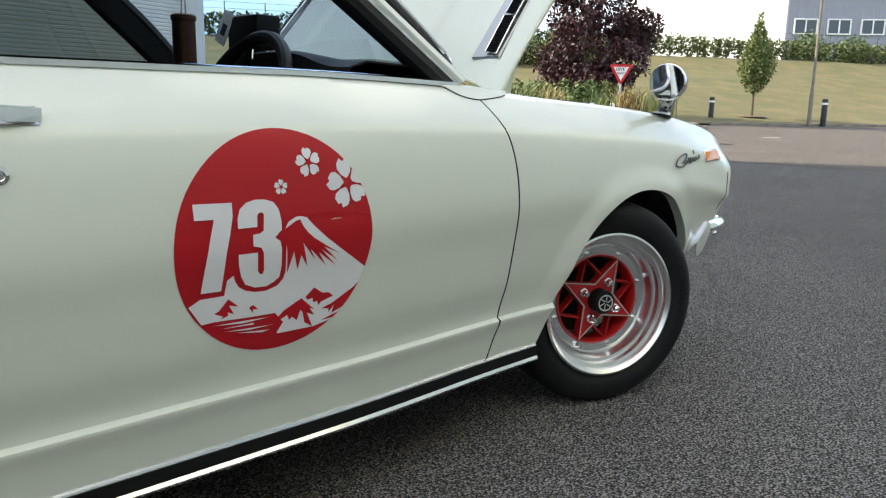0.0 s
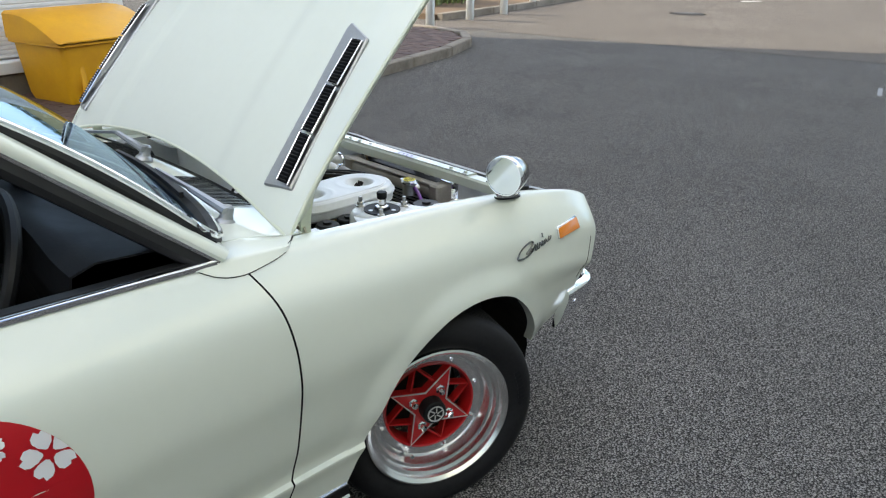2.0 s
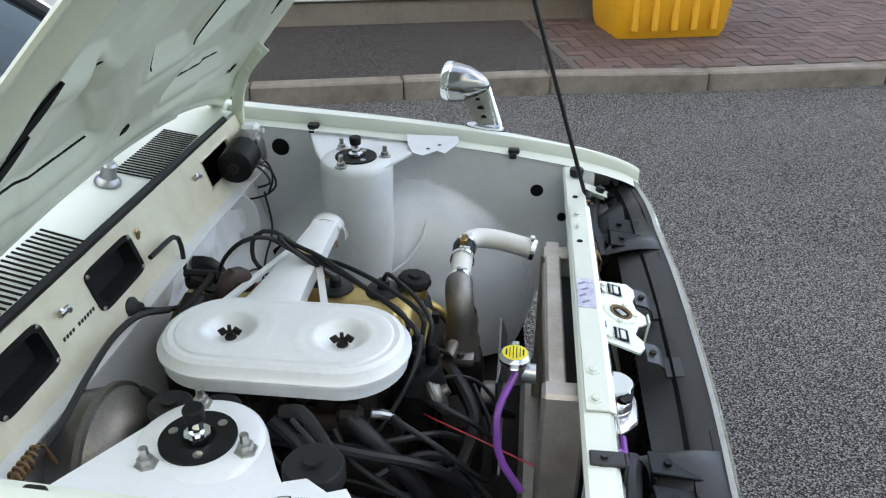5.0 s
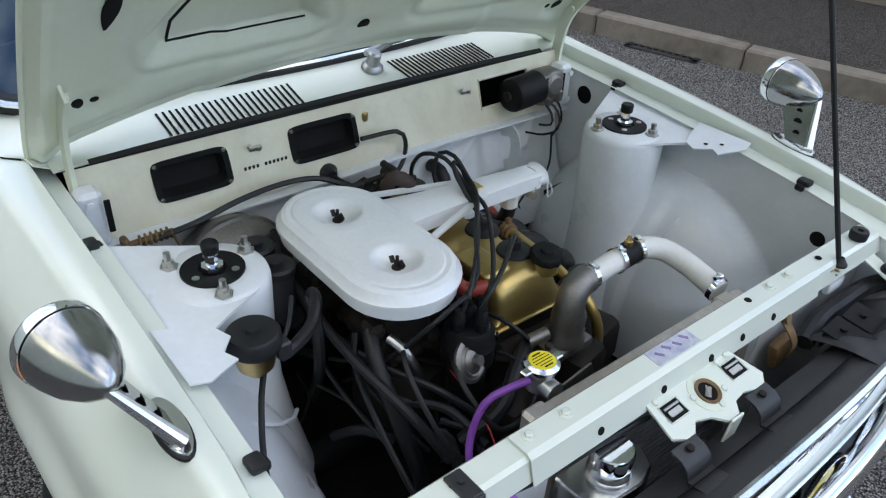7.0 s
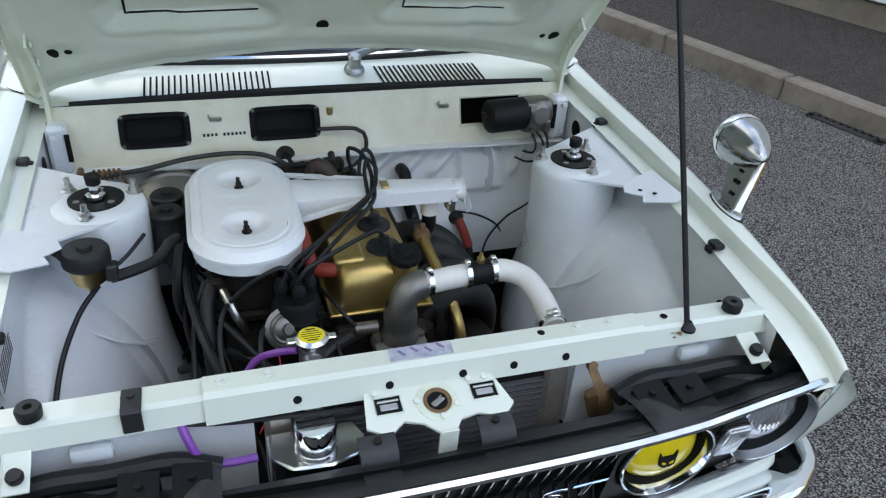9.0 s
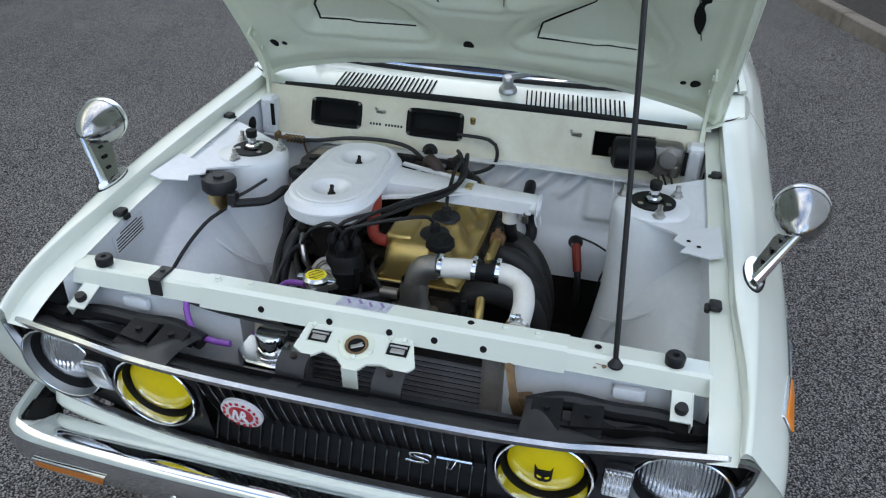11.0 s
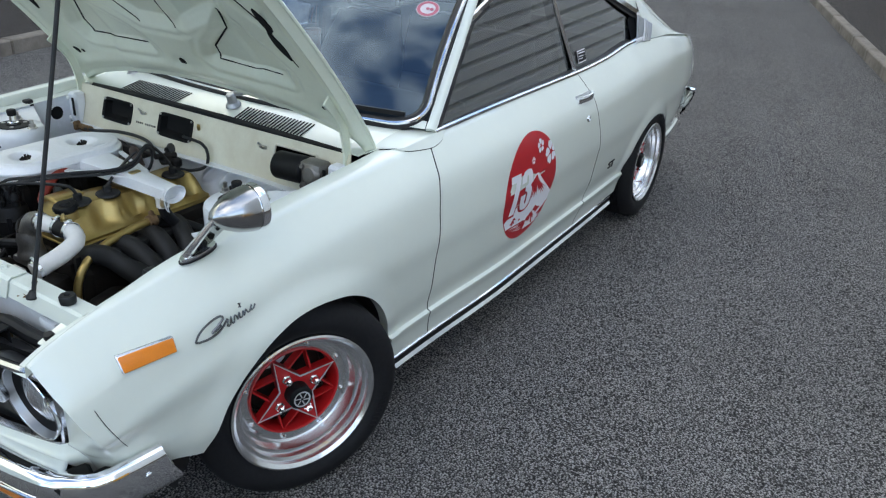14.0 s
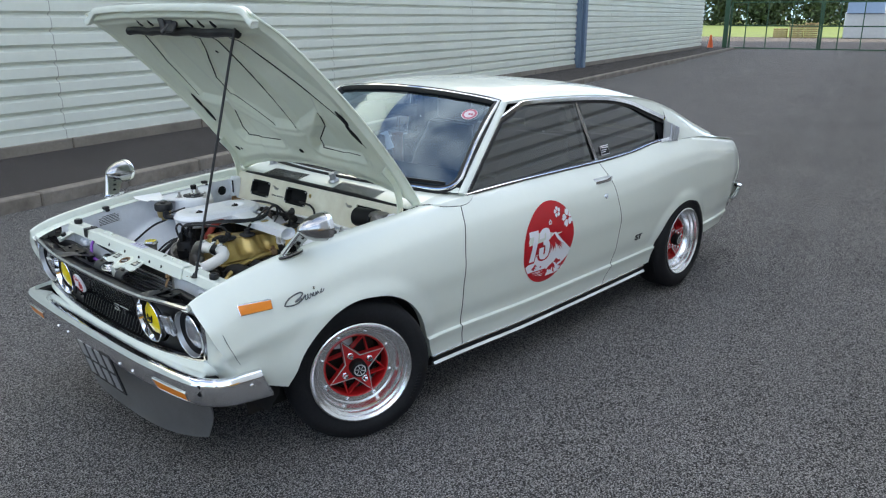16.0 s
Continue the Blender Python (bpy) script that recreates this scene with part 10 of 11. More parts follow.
box(bm, (-0.775, 0.02, 1.00), (0.002, 0.05, 0.085), 0, Matrix.Rotation(0.35, 3, "X") @ Matrix.Rotation(0.2, 3, "Y"))
card = part("card", bm, "paper", DB, "tilted white card")
bm = bmesh.new()
box(bm, (-0.7765, 0.02, 0.995), (0.001, 0.025, 0.03), 0, Matrix.Rotation(0.35, 3, "X") @ Matrix.Rotation(0.2, 3, "Y"))
part("card_print", bm, "dusty_black", DB)
WC = thing("hanging_card", (-1.765, 0.20, 1.03), "white card with a red dot hung in the rear cabin", "card")
bm = bmesh.new()
box(bm, (-1.765, 0.22, 0.985), (0.16, 0.004, 0.055), 0.001, Matrix.Rotation(0.5, 3, "Z"))
part("card", bm, "paper", WC)
bm = bmesh.new()
lathe(bm, [(0, 0.004), (0.016, 0.004), (0.016, 0)], (-1.766, 0.222, 0.985), (-0.48, 0.88, 0), 20)
part("red_dot", bm, "decal_red", WC)
for s in (-1, 1):
    bm = bmesh.new()
    box(bm, (-1.766 + s * 0.04 * 0.88, 0.2245 + s * 0.04 * 0.48, 0.985), (0.025, 0.001, 0.032), 0, Matrix.Rotation(0.5, 3, "Z"))
    part("card_mark", bm, "black_plastic", WC)
bm = bmesh.new()
for s in (-0.07, 0.07):
    rod(bm, (-1.765 + s * 0.88, 0.22 + s * 0.48, 1.012), (-1.765 + s * 0.88, 0.22 + s * 0.48, 1.20), 0.001, seg=5)
part("card_string", bm, "paper", WC)
# stickers on the glass
bm = bmesh.new()
sc = screen_at(0.905, 0.80)
nrm = (screen_at(0.93, 0.80) - sc).cross(screen_at(0.905, 0.84) - sc).normalized()
if nrm.x < 0:
    nrm = -nrm
lathe(bm, [(0, 0.0015), (0.036, 0.0015), (0.037, 0.0005)], sc, nrm, 30)
part("screen_sticker", bm, "sticker_pale", ws, "round pale windscreen sticker with a red print")
bm = bmesh.new()
lathe(bm, [(0.024, 0.0022), (0.034, 0.0022), (0.034, 0.001)], sc, nrm, 30)
for k in range(3):
    lathe(bm, [(0, 0.0024), (0.006, 0.0024), (0.006, 0.001)], sc + Vector((0, (k - 1) * 0.014, 0)), nrm, 10)
part("sticker_print", bm, "sticker_mauve", ws)
bm = bmesh.new()
qx, qz = -1.70, 0.915
gl = lambda x, z: Vector((x, lerp(ys_f(x) - 0.02, yd_f(x) - 0.008, (z - zs_f(x)) / (zd_f(x) - zs_f(x))) + 0.002, z))
bm.faces.new([bm.verts.new(gl(x, z)) for x, z in ((-1.655, 0.892), (-1.735, 0.894), (-1.735, 0.940), (-1.655, 0.938))])
part("window_sticker", bm, "decal_white", CAR, "black and white window sticker")
bm = bmesh.new()
bm.faces.new([bm.verts.new(gl(x, z) + Vector((0, 0.0012, 0))) for x, z in ((-1.658, 0.896), (-1.732, 0.898), (-1.732, 0.936), (-1.658, 0.934))])
part("sticker_field", bm, "black_plastic", CAR)
for z, x0, x1, w in ((0.927, -1.663, -1.727, 0.004), (0.916, -1.663, -1.71, 0.003), (0.907, -1.663, -1.70, 0.003)):
    bm = bmesh.new()
    bm.faces.new([bm.verts.new(gl(x, zz) + Vector((0, 0.0022, 0))) for x, zz in ((x0, z), (x1, z), (x1, z + w), (x0, z + w))])
    part("sticker_bar", bm, "decal_white", CAR)
# rear bumper corner and tail
bm = bmesh.new()
pts = [Vector((-3.285, 0.722, 0)), Vector((-3.345, 0.712, 0)), Vector((-3.39, 0.69, 0)), Vector((-3.42, 0.65, 0))] + [Vector((-3.44 - 0.02 * (1 - (y / 0.6) ** 2), y, 0)) for y in np.linspace(0.60, -0.60, 20)] + [Vector((-3.42, -0.65, 0)), Vector((-3.39, -0.69, 0)), Vector((-3.345, -0.712, 0)), Vector((-3.285, -0.722, 0))]
rings = []
for i, p in enumerate(pts):
    d = (pts[min(i + 1, len(pts) - 1)] - pts[max(i - 1, 0)]).normalized()
    out = Vector((-d.y, d.x, 0)) * -1
    slant = 1.0 if i in (0, len(pts) - 1) else 0.75 if i in (1, len(pts) - 2) else 0.3 if i in (2, len(pts) - 3) else 0.0
    rings.append([bm.verts.new(p + out * -o + Vector((slant * (0.43 - z) * 1.35, 0, z + 0.015))) for o, z in ((0.03, 0.475), (0.005, 0.473), (-0.004, 0.458), (-0.004, 0.43), (0.006, 0.39), (0.02, 0.360), (0.03, 0.365))])
for a, b in zip(rings, rings[1:]):
    for k in range(6):
        bm.faces.new((a[k], a[k + 1], b[k + 1], b[k]))
part("rear_bumper", bm, "chrome", CAR, "chromed rear bumper", angle=50)

# ---- things round the yard ----


def bearing(az, d, z=0.0, o=(-1.8, -1.9)):
    a = radians(az)
    return Vector((o[0] + d * math.cos(a), o[1] + d * math.sin(a), z))


# yellow grit bin
GB = thing("grit_bin", (1.25, 5.05, 0.10), "yellow plastic grit bin with a hinged lid beside the wall", "grit bin")
bm = bmesh.new()
R3 = Matrix.Rotation(ROAD, 3, "Z")
gc = Vector((1.32, 4.98, 0.10))


def gpt(a, b, c):
    return gc + R3 @ Vector((a, b, c))


def loft(bm, rings):
    vs = [[bm.verts.new(p) for p in r] for r in rings]
    for a, b in zip(vs, vs[1:]):
        for k in range(len(a)):
            bm.faces.new((a[k], a[(k + 1) % len(a)], b[(k + 1) % len(a)], b[k]))
    bm.faces.new(vs[0]), bm.faces.new(vs[-1])


def rrect(w, d, z, y0=0.0, r=0.05):
    pts = []
    for cx, cy, a0 in ((w - r, d - r, 0), (-w + r, d - r, 90), (-w + r, -d + r, 180), (w - r, -d + r, 270)):
        for k in range(5):
            a = radians(a0 + k * 22.5)
            pts.append(gpt(cx + r * math.cos(a), y0 + cy + r * math.sin(a), z))
    return pts


loft(bm, [rrect(0.40, 0.27, 0.0), rrect(0.42, 0.29, 0.06), rrect(0.46, 0.33, 0.46), rrect(0.49, 0.36, 0.47), rrect(0.49, 0.36, 0.50)])
part("bin_body", bm, "grit_yellow", GB, angle=40)
bm = bmesh.new()
for k in range(5):
    box(bm, gpt(-0.30 + k * 0.15, -0.305 - 0.0, 0.24), (0.05, 0.03, 0.36), 0.01, R3 @ Matrix.Rotation(-0.09, 3, "X"))
part("body_rib", bm, "grit_yellow", GB)
bm = bmesh.new()
rings = []
for t in np.linspace(0, 1, 10):
    y = lerp(-0.37, 0.33, t)
    z = 0.51 + 0.20 * math.sin(min(1, t * 1.25) * math.pi / 2) ** 1.2
    rings.append([gpt(-0.50, y, 0.50), gpt(-0.50, y, z - 0.02), gpt(-0.47, y, z), gpt(0.47, y, z), gpt(0.50, y, z - 0.02), gpt(0.50, y, 0.50)])
loft(bm, rings)
part("bin_lid", bm, "grit_yellow", GB, angle=40)

# steel bollards by the block paving
bol = thing("bollard", (3.62, 6.76, 0.096), "brushed steel bollard with a domed cap", "bollard", "steel bollards")
bm = bmesh.new()
lathe(bm, [(0.075, 0.0), (0.075, 0.82), (0.068, 0.85), (0.04, 0.865), (0, 0.87)], (3.62, 6.76, 0.0), (0, 0, 1), 20)
part("tube", bm, "bollard_metal", bol)
bm = bmesh.new()
lathe(bm, [(0.078, 0.68), (0.078, 0.74)], (3.62, 6.76, 0.0), (0, 0, 1), 20)
part("band", bm, "sign_white", bol)
for x, y in ((5.19, 7.23), (6.49, 7.42), (7.75, 7.55), (9.1, 7.95), (10.4, 8.3), (12.1, 9.0), (14.4, 10.0), (16.5, 10.85), (18.4, 11.5)):
    copy_thing(bol, Matrix.Translation((x, y, 0.0)))
bol.location.z = 0.0
blk = thing("black_bollard", (29.0, 14.6, 0.0), "black bollard with a white band", "bollard", "black bollards")
bm = bmesh.new()
lathe(bm, [(0.11, 0.0), (0.11, 1.05), (0.09, 1.08), (0, 1.08)], (29.0, 14.6, 0.0), (0, 0, 1), 14)
part("post", bm, "bollard_black", blk)
bm = bmesh.new()
lathe(bm, [(0.113, 0.86), (0.113, 0.94)], (29.0, 14.6, 0.0), (0, 0, 1), 14)
part("band", bm, "sign_white", blk)
for x, y in ((30.5, 10.6), (29.5, 16.8)):
    copy_thing(blk, Matrix.Translation((x, y, 0.0)))

# planting bed with its kerb
BED = [Vector((8.6, 8.2, 0)), Vector((11.2, 8.75, 0)), Vector((15.8, 9.9, 0)), Vector((20, 11.2, 0)), Vector((23.8, 12.3, 0)), Vector((25.5, 13.6, 0)), Vector((25, 24, 0)), Vector((12, 22, 0)), Vector((8, 14, 0))]
kerb_row("kerb_bed", "kerb stones round a planting bed", BED[:6])
bm = bmesh.new()
poly_slab(bm, [p + Vector((-0.05, 0.08, 0)) for p in BED], 0.0, 0.10)
part("planting_bed", bm, "soil", GROUND)
kerb_row("kerb_far", "pale kerb stones along the far road edge", [Vector((26.0, 13.0, 0)), Vector((30.0, 11.0, 0)), Vector((34.0, 9.2, 0)), Vector((60, -2.6, 0))])
kerb_row("kerb_island", "pale kerb stones at the road's corner", [Vector((34.5, 7.2, 0)), Vector((26, 4.2, 0)), Vector((23.5, 2.9, 0)), Vector((23.0, 0.0, 0)), Vector((24.0, -8, 0))])

# grass bank across the road
BN = Vector((0.42, 0.906, 0))
BT = Vector((0.906, -0.42, 0))
B0P = Vector((26.0, 13.2, 0))


bank_f = pchip([-4, 0, 3.5, 20, 28, 40, 90], [0.0, 0.06, 0.36, 2.9, 4.4, 4.7, 4.7])


def bank_z(d):
    return bank_f(d) + 0.004


bm = bmesh.new()
sheet(bm, lambda u, v: B0P + BT * lerp(-40, 90, u) + BN * lerp(0, 60, v) + Vector((0, 0, bank_z(lerp(0, 60, v)) + 0.12 * noise.noise(Vector((u * 30, v * 12, 0))) * sstep(0, 0.1, v))), 60, 40)
single("grass_bank", bm, "grass", "dry yellow-green mown grass bank", "grass", kind="structure", angle=80)
# open grass beyond, to the horizon
bm = bmesh.new()
bm.faces.new([bm.verts.new(p) for p in (B0P + BT * -200 + BN * 58 + Vector((0, 0, 4.66)), B0P + BT * 300 + BN * 58 + Vector((0, 0, 4.66)), B0P + BT * 300 + BN * 500 + Vector((0, 0, 4.66)), B0P + BT * -200 + BN * 500 + Vector((0, 0, 4.66)))])
part("far_field", bm, "grass", GROUND)


def leaves(blobs, n, size, seed, flat=0.0):
    """Many small folded leaves spread through blobs (centre, radii), thicker towards their skins."""
    rng = np.random.default_rng(seed)
    w = np.array([b[1][0] * b[1][1] * b[1][2] for b in blobs]) ** 0.67
    pick = rng.choice(len(blobs), n, p=w / w.sum())
    c = np.array([blobs[i][0] for i in pick], float)
    r = np.array([blobs[i][1] for i in pick], float)
    d = rng.normal(size=(n, 3))
    d /= np.linalg.norm(d, axis=1)[:, None]
    rad = rng.uniform(0.35, 1.0, n) ** 0.5 * (1 + 0.18 * np.sin(d[:, 0] * 7 + seed) * np.cos(d[:, 1] * 9))
    p = c + d * r * rad[:, None]
    a = rng.normal(size=(n, 3))
    a[:, 2] *= 1 - flat
    a /= np.linalg.norm(a, axis=1)[:, None]
    b = np.cross(a, rng.normal(size=(n, 3)))
    b /= np.linalg.norm(b, axis=1)[:, None]
    s = size * rng.uniform(0.6, 1.3, n)[:, None]
    v = np.empty((n, 4, 3))
    v[:, 0], v[:, 1], v[:, 2], v[:, 3] = p - a * s, p + b * s * 0.45, p + a * s, p - b * s * 0.45
    me = bpy.data.meshes.new("leaves")
    f = np.arange(n * 4).reshape(n, 4)
    me.from_pydata(v.reshape(-1, 3).tolist(), [], f.tolist())
    return me


def plant_mesh(name, me, material, parent=None, label="", category="", kind=""):
    me.name = name
    me.materials.append(MATS[material])
    if parent is not None:
        return part(name, me, None, parent, label)
    ob = new(name, me)
    return tagged(ob, label, category, kind=kind)


def tree(name, at, height, trunk_r, blobs, n, size, leaf, label, seed, limbs=6):
    base = thing(name, at, label, "tree")
    at = Vector(at)
    rnd = random.Random(seed)
    bm = bmesh.new()
    top = at + Vector((0, 0, height * 0.75))
    pts = [at - Vector((0, 0, 0.1)), lerp(at, top, 0.3) + Vector((rnd.uniform(-0.05, 0.05), 0, 0)), lerp(at, top, 0.65) + Vector((rnd.uniform(-0.1, 0.1), 0, 0)), top]
    sp = spline(pts, 0.25)
    sweep(bm, sp, lambda t: circle(trunk_r * (1 - 0.75 * t), 8), up=None)
    for k in range(limbs):
        i = int(len(sp) * rnd.uniform(0.45, 0.9))
        q = sp[min(i, len(sp) - 1)]
        c = blobs[k % len(blobs)][0]
        sweep(bm, spline([q, lerp(q, Vector(c), 0.5) + Vector((0, 0, 0.15)), Vector(c)], 0.25), lambda t: circle(trunk_r * 0.4 * (1 - 0.8 * t), 6), up=None)
    part("trunk", bm, "bark", base)
    plant_mesh("crown", leaves(blobs, n, size, seed), leaf, base)
    return base


def crown(c, rx, rz, n, seed):
    rnd = random.Random(seed)
    out = []
    for k in range(n):
        a, h = rnd.uniform(0, 6.28), rnd.uniform(-1, 1)
        rr = rx * math.sqrt(max(0.05, 1 - (h * 0.9) ** 2)) * rnd.uniform(0.35, 0.85)
        s = rnd.uniform(0.32, 0.5) * rx
        out.append((Vector(c) + Vector((rr * math.cos(a), rr * math.sin(a), h * rz * 0.8)), (s, s, s * 0.8)))
    return out


rt = bearing(36.2, 33)
tree("copper_tree", rt, 7.0, 0.14, crown(rt + Vector((0, 0, 3.9)), 2.5, 3.3, 26, 3), 24000, 0.115, "leaf_red", "dark copper-leaved tree in a planting bed", 5)


def on_bank(p):
    d = (Vector((p[0], p[1], 0)) - B0P).dot(BN)
    return Vector((p[0], p[1], bank_z(d)))


t1 = on_bank(bearing(25.55, 36.5))
tree("young_tree", t1, 5.0, 0.06, [(t1 + Vector((0, 0, z)), (r, r, 0.55)) for z, r in ((1.5, 0.5), (1.9, 0.78), (2.3, 0.80), (2.7, 0.62), (3.1, 0.45), (3.5, 0.28), (3.9, 0.15))], 6500, 0.07, "leaf_light", "slender young green tree on the grass bank", 8, 4)
t2 = on_bank(bearing(14.6, 37))
tree("young_tree", t2, 5.0, 0.06, [(t2 + Vector((0, 0, z)), (r, r, 0.55)) for z, r in ((1.7, 0.6), (2.2, 0.9), (2.8, 0.85), (3.3, 0.65), (3.9, 0.4))], 5000, 0.07, "leaf_light", "slender young green tree on the grass bank", 9, 4)
for c in (t1, t2):
    bm = bmesh.new()
    lathe(bm, [(0, 0.05), (0.5, 0.045), (0.62, 0.01)], c, (0, 0, 1), 18)
    part("tree_pit", bm, "soil", GROUND)
# lamp post
lp0 = on_bank(bearing(22.0, 34.2))
LP = thing("lamp_post", lp0, "tall pale grey steel lamp post", "lamp post")
bm = bmesh.new()
lathe(bm, [(0.08, 0), (0.08, 1.2), (0.055, 1.3), (0.04, 8.0), (0, 8.0)], lp0, (0, 0, 1), 14)
part("post", bm, "plinth", LP)
bm = bmesh.new()
box(bm, lp0 + Vector((0, -0.4, 8.0)), (0.25, 0.9, 0.12), 0.03)
part("lantern", bm, "house_white", LP)
# hedges: a clipped long hedge on the bank's crest and rounded shrubs before it


def hedge(name, a, b, depth, height, n, size, leaf, label, seed):
    rng = random.Random(seed)
    L = (Vector(b) - Vector(a)).length
    blobs = []
    k = max(2, int(L / 1.1))
    for i in range(k):
        p = lerp(Vector(a), Vector(b), (i + 0.5) / k)
        blobs.append((p + Vector((0, 0, height * 0.5 + rng.uniform(-0.08, 0.08))), (0.95, depth * rng.uniform(0.9, 1.1), height * 0.62)))
    return plant_mesh(name, leaves(blobs, n, size, seed), leaf, None, label, "hedge", "stuff")


hA, hB = B0P + BT * -34 + BN * 28, B0P + BT * 70 + BN * 28
hA.z = hB.z = bank_z(28)
hedge("clipped_hedge", hA, hB, 1.0, 1.4, 26000, 0.17, "leaf_hedge", "long clipped green hedge along the bank", 21)
for k, (s0, s1, h) in enumerate(((-6, -3.5, 1.5), (-3.2, 1.0, 1.35), (1.4, 7.5, 1.35))):
    a, b = B0P + BT * s0 + BN * 20.5, B0P + BT * s1 + BN * 20.5
    a.z = b.z = bank_z(20.5)
    hedge("shrub_hedge", a, b, 1.1, h, 3800, 0.15, "leaf_dark" if k == 0 else "leaf_hedge", "rounded green shrubs before the hedge", 31 + k)
for k, (s, r) in enumerate(((-1.0, 1.0), (9.5, 1.6), (33, 1.7), (38, 1.5))):
    p = B0P + BT * s + BN * 31 + Vector((0, 0, 5.6))
    plant_mesh("bush", leaves([(p, (r, r, r * 0.9)), (p + Vector((r * 0.7, 0, -0.2)), (r * 0.7, r * 0.7, r * 0.6))], 1800, 0.13, 50 + k), "leaf_green", None, "loose green bush behind the hedge", "bush", "")
# mesh fence behind the hedge
FN = thing("mesh_fence", B0P + BN * 33, "green wire mesh fence behind the hedge", "fence")
bm = bmesh.new()
for k in range(36):
    p = B0P + BT * (-30 + k * 2.8) + BN * 33
    rod(bm, p + Vector((0, 0, 4.4)), p + Vector((0, 0, 7.1)), 0.035, seg=6)
for z in (5.6, 6.1, 6.6, 7.05):
    rod(bm, B0P + BT * -30 + BN * 33 + Vector((0, 0, z)), B0P + BT * 68 + BN * 33 + Vector((0, 0, z)), 0.012, seg=5)
part("posts_and_wires", bm, "fence_green", FN)
bm = bmesh.new()
p = bearing(26.2, 64)
box(bm, p + Vector((0, 0, 6.3)), (0.08, 1.1, 0.75), 0.01, Matrix.Rotation(radians(26), 3, "Z"))
single("white_board", bm, "house_white", "small white board on the fence", "sign")
# shrubs and tall grasses in the bed
rng = random.Random(77)
for k in range(13):
    x = 10.0 + k * 1.05 + rng.uniform(-0.4, 0.4)
    y = 8.4 + (x - 8.6) * 0.27 + rng.uniform(1.6, 4.6)
    h = rng.uniform(0.8, 1.35)
    c = Vector((x, y, 0.1 + h * 0.55))
    plant_mesh("shrub", leaves([(c, (0.8, 0.8, h * 0.6)), (c + Vector((0.5, 0.3, -0.1)), (0.6, 0.6, h * 0.5))], 1500, 0.085, 90 + k), rng.choice(("leaf_green", "leaf_light", "leaf_green", "leaf_hedge")), None, "leafy green shrub in the planting bed", "shrub")


def blades(at, n, h, spread, seed):
    rng = np.random.default_rng(seed)
    vs, fs = [], []
    for k in range(n):
        a = rng.uniform(0, 6.283)
        b = np.array([at[0] + rng.normal() * spread * 0.4, at[1] + rng.normal() * spread * 0.4, at[2]])
        o = np.array([math.cos(a), math.sin(a), 0])
        s = np.array([-math.sin(a), math.cos(a), 0]) * 0.014
        hh = h * rng.uniform(0.6, 1.15)
        lean = rng.uniform(0.15, 0.65) * hh
        i = len(vs)
        vs += [b - s, b + s, b + o * lean * 0.3 + [0, 0, hh * 0.65] + s, b + o * lean * 0.3 + [0, 0, hh * 0.65] - s, b + o * lean + [0, 0, hh * 0.95]]
        fs += [(i, i + 1, i + 2, i + 3), (i + 3, i + 2, i + 4)]
    me = bpy.data.meshes.new("blades")
    me.from_pydata([list(map(float, v)) for v in vs], [], fs)
    return me


for k in range(24):
    x = 9.2 + k * 0.58 + rng.uniform(-0.3, 0.3)
    y = 8.45 + (x - 8.6) * 0.27 + rng.uniform(0.3, 2.2)
    plant_mesh("grass_clump", blades((x, y, 0.1), 130, rng.uniform(0.7, 1.25), 0.45, 200 + k), "straw" if k % 5 == 0 else "leaf_light", None, "arching clump of tall ornamental grass", "grass clump")

# give way sign
GS = thing("road_sign", (22.0, 14.4, 0.1), "triangular white and red give way sign on a post", "road sign")
bm = bmesh.new()
rod(bm, (22.0, 14.4, 0.1), (22.0, 14.4, 2.05), 0.038, seg=12)
part("post", bm, "bollard_metal", GS)
sx = Vector((0.565, -0.825, 0))
sn = Vector((-0.825, -0.565, 0))


def sgn_pt(a, b, h):
    return Vector((22.0, 14.4, 1.80)) + sx * a + Vector((0, 0, b)) + sn * (h + 0.045)


bm = bmesh.new()
prism(bm, [(-0.40, 0.26), (-0.37, 0.30), (0.37, 0.30), (0.40, 0.26), (0.03, -0.38), (-0.03, -0.38)], lambda a, b, h: sgn_pt(a, b, h), 0.012)
part("plate", bm, "sign_red", GS)
bm = bmesh.new()
prism(bm, [(-0.27, 0.215), (0.27, 0.215), (0.0, -0.26)], lambda a, b, h: sgn_pt(a, b, h + 0.0125), 0.002)
part("white_field", bm, "sign_white", GS)
for text, size, y0, w in (("GIVE", 0.15, 0.085, 0.19), ("WAY", 0.115, -0.045, 0.135)):
    bm = letters(text, size, 0.002, lambda a, b, h: sgn_pt(a - w, y0 + b, 0.0155 + h), 0.002)
    part("lettering", bm, "bollard_black", GS)

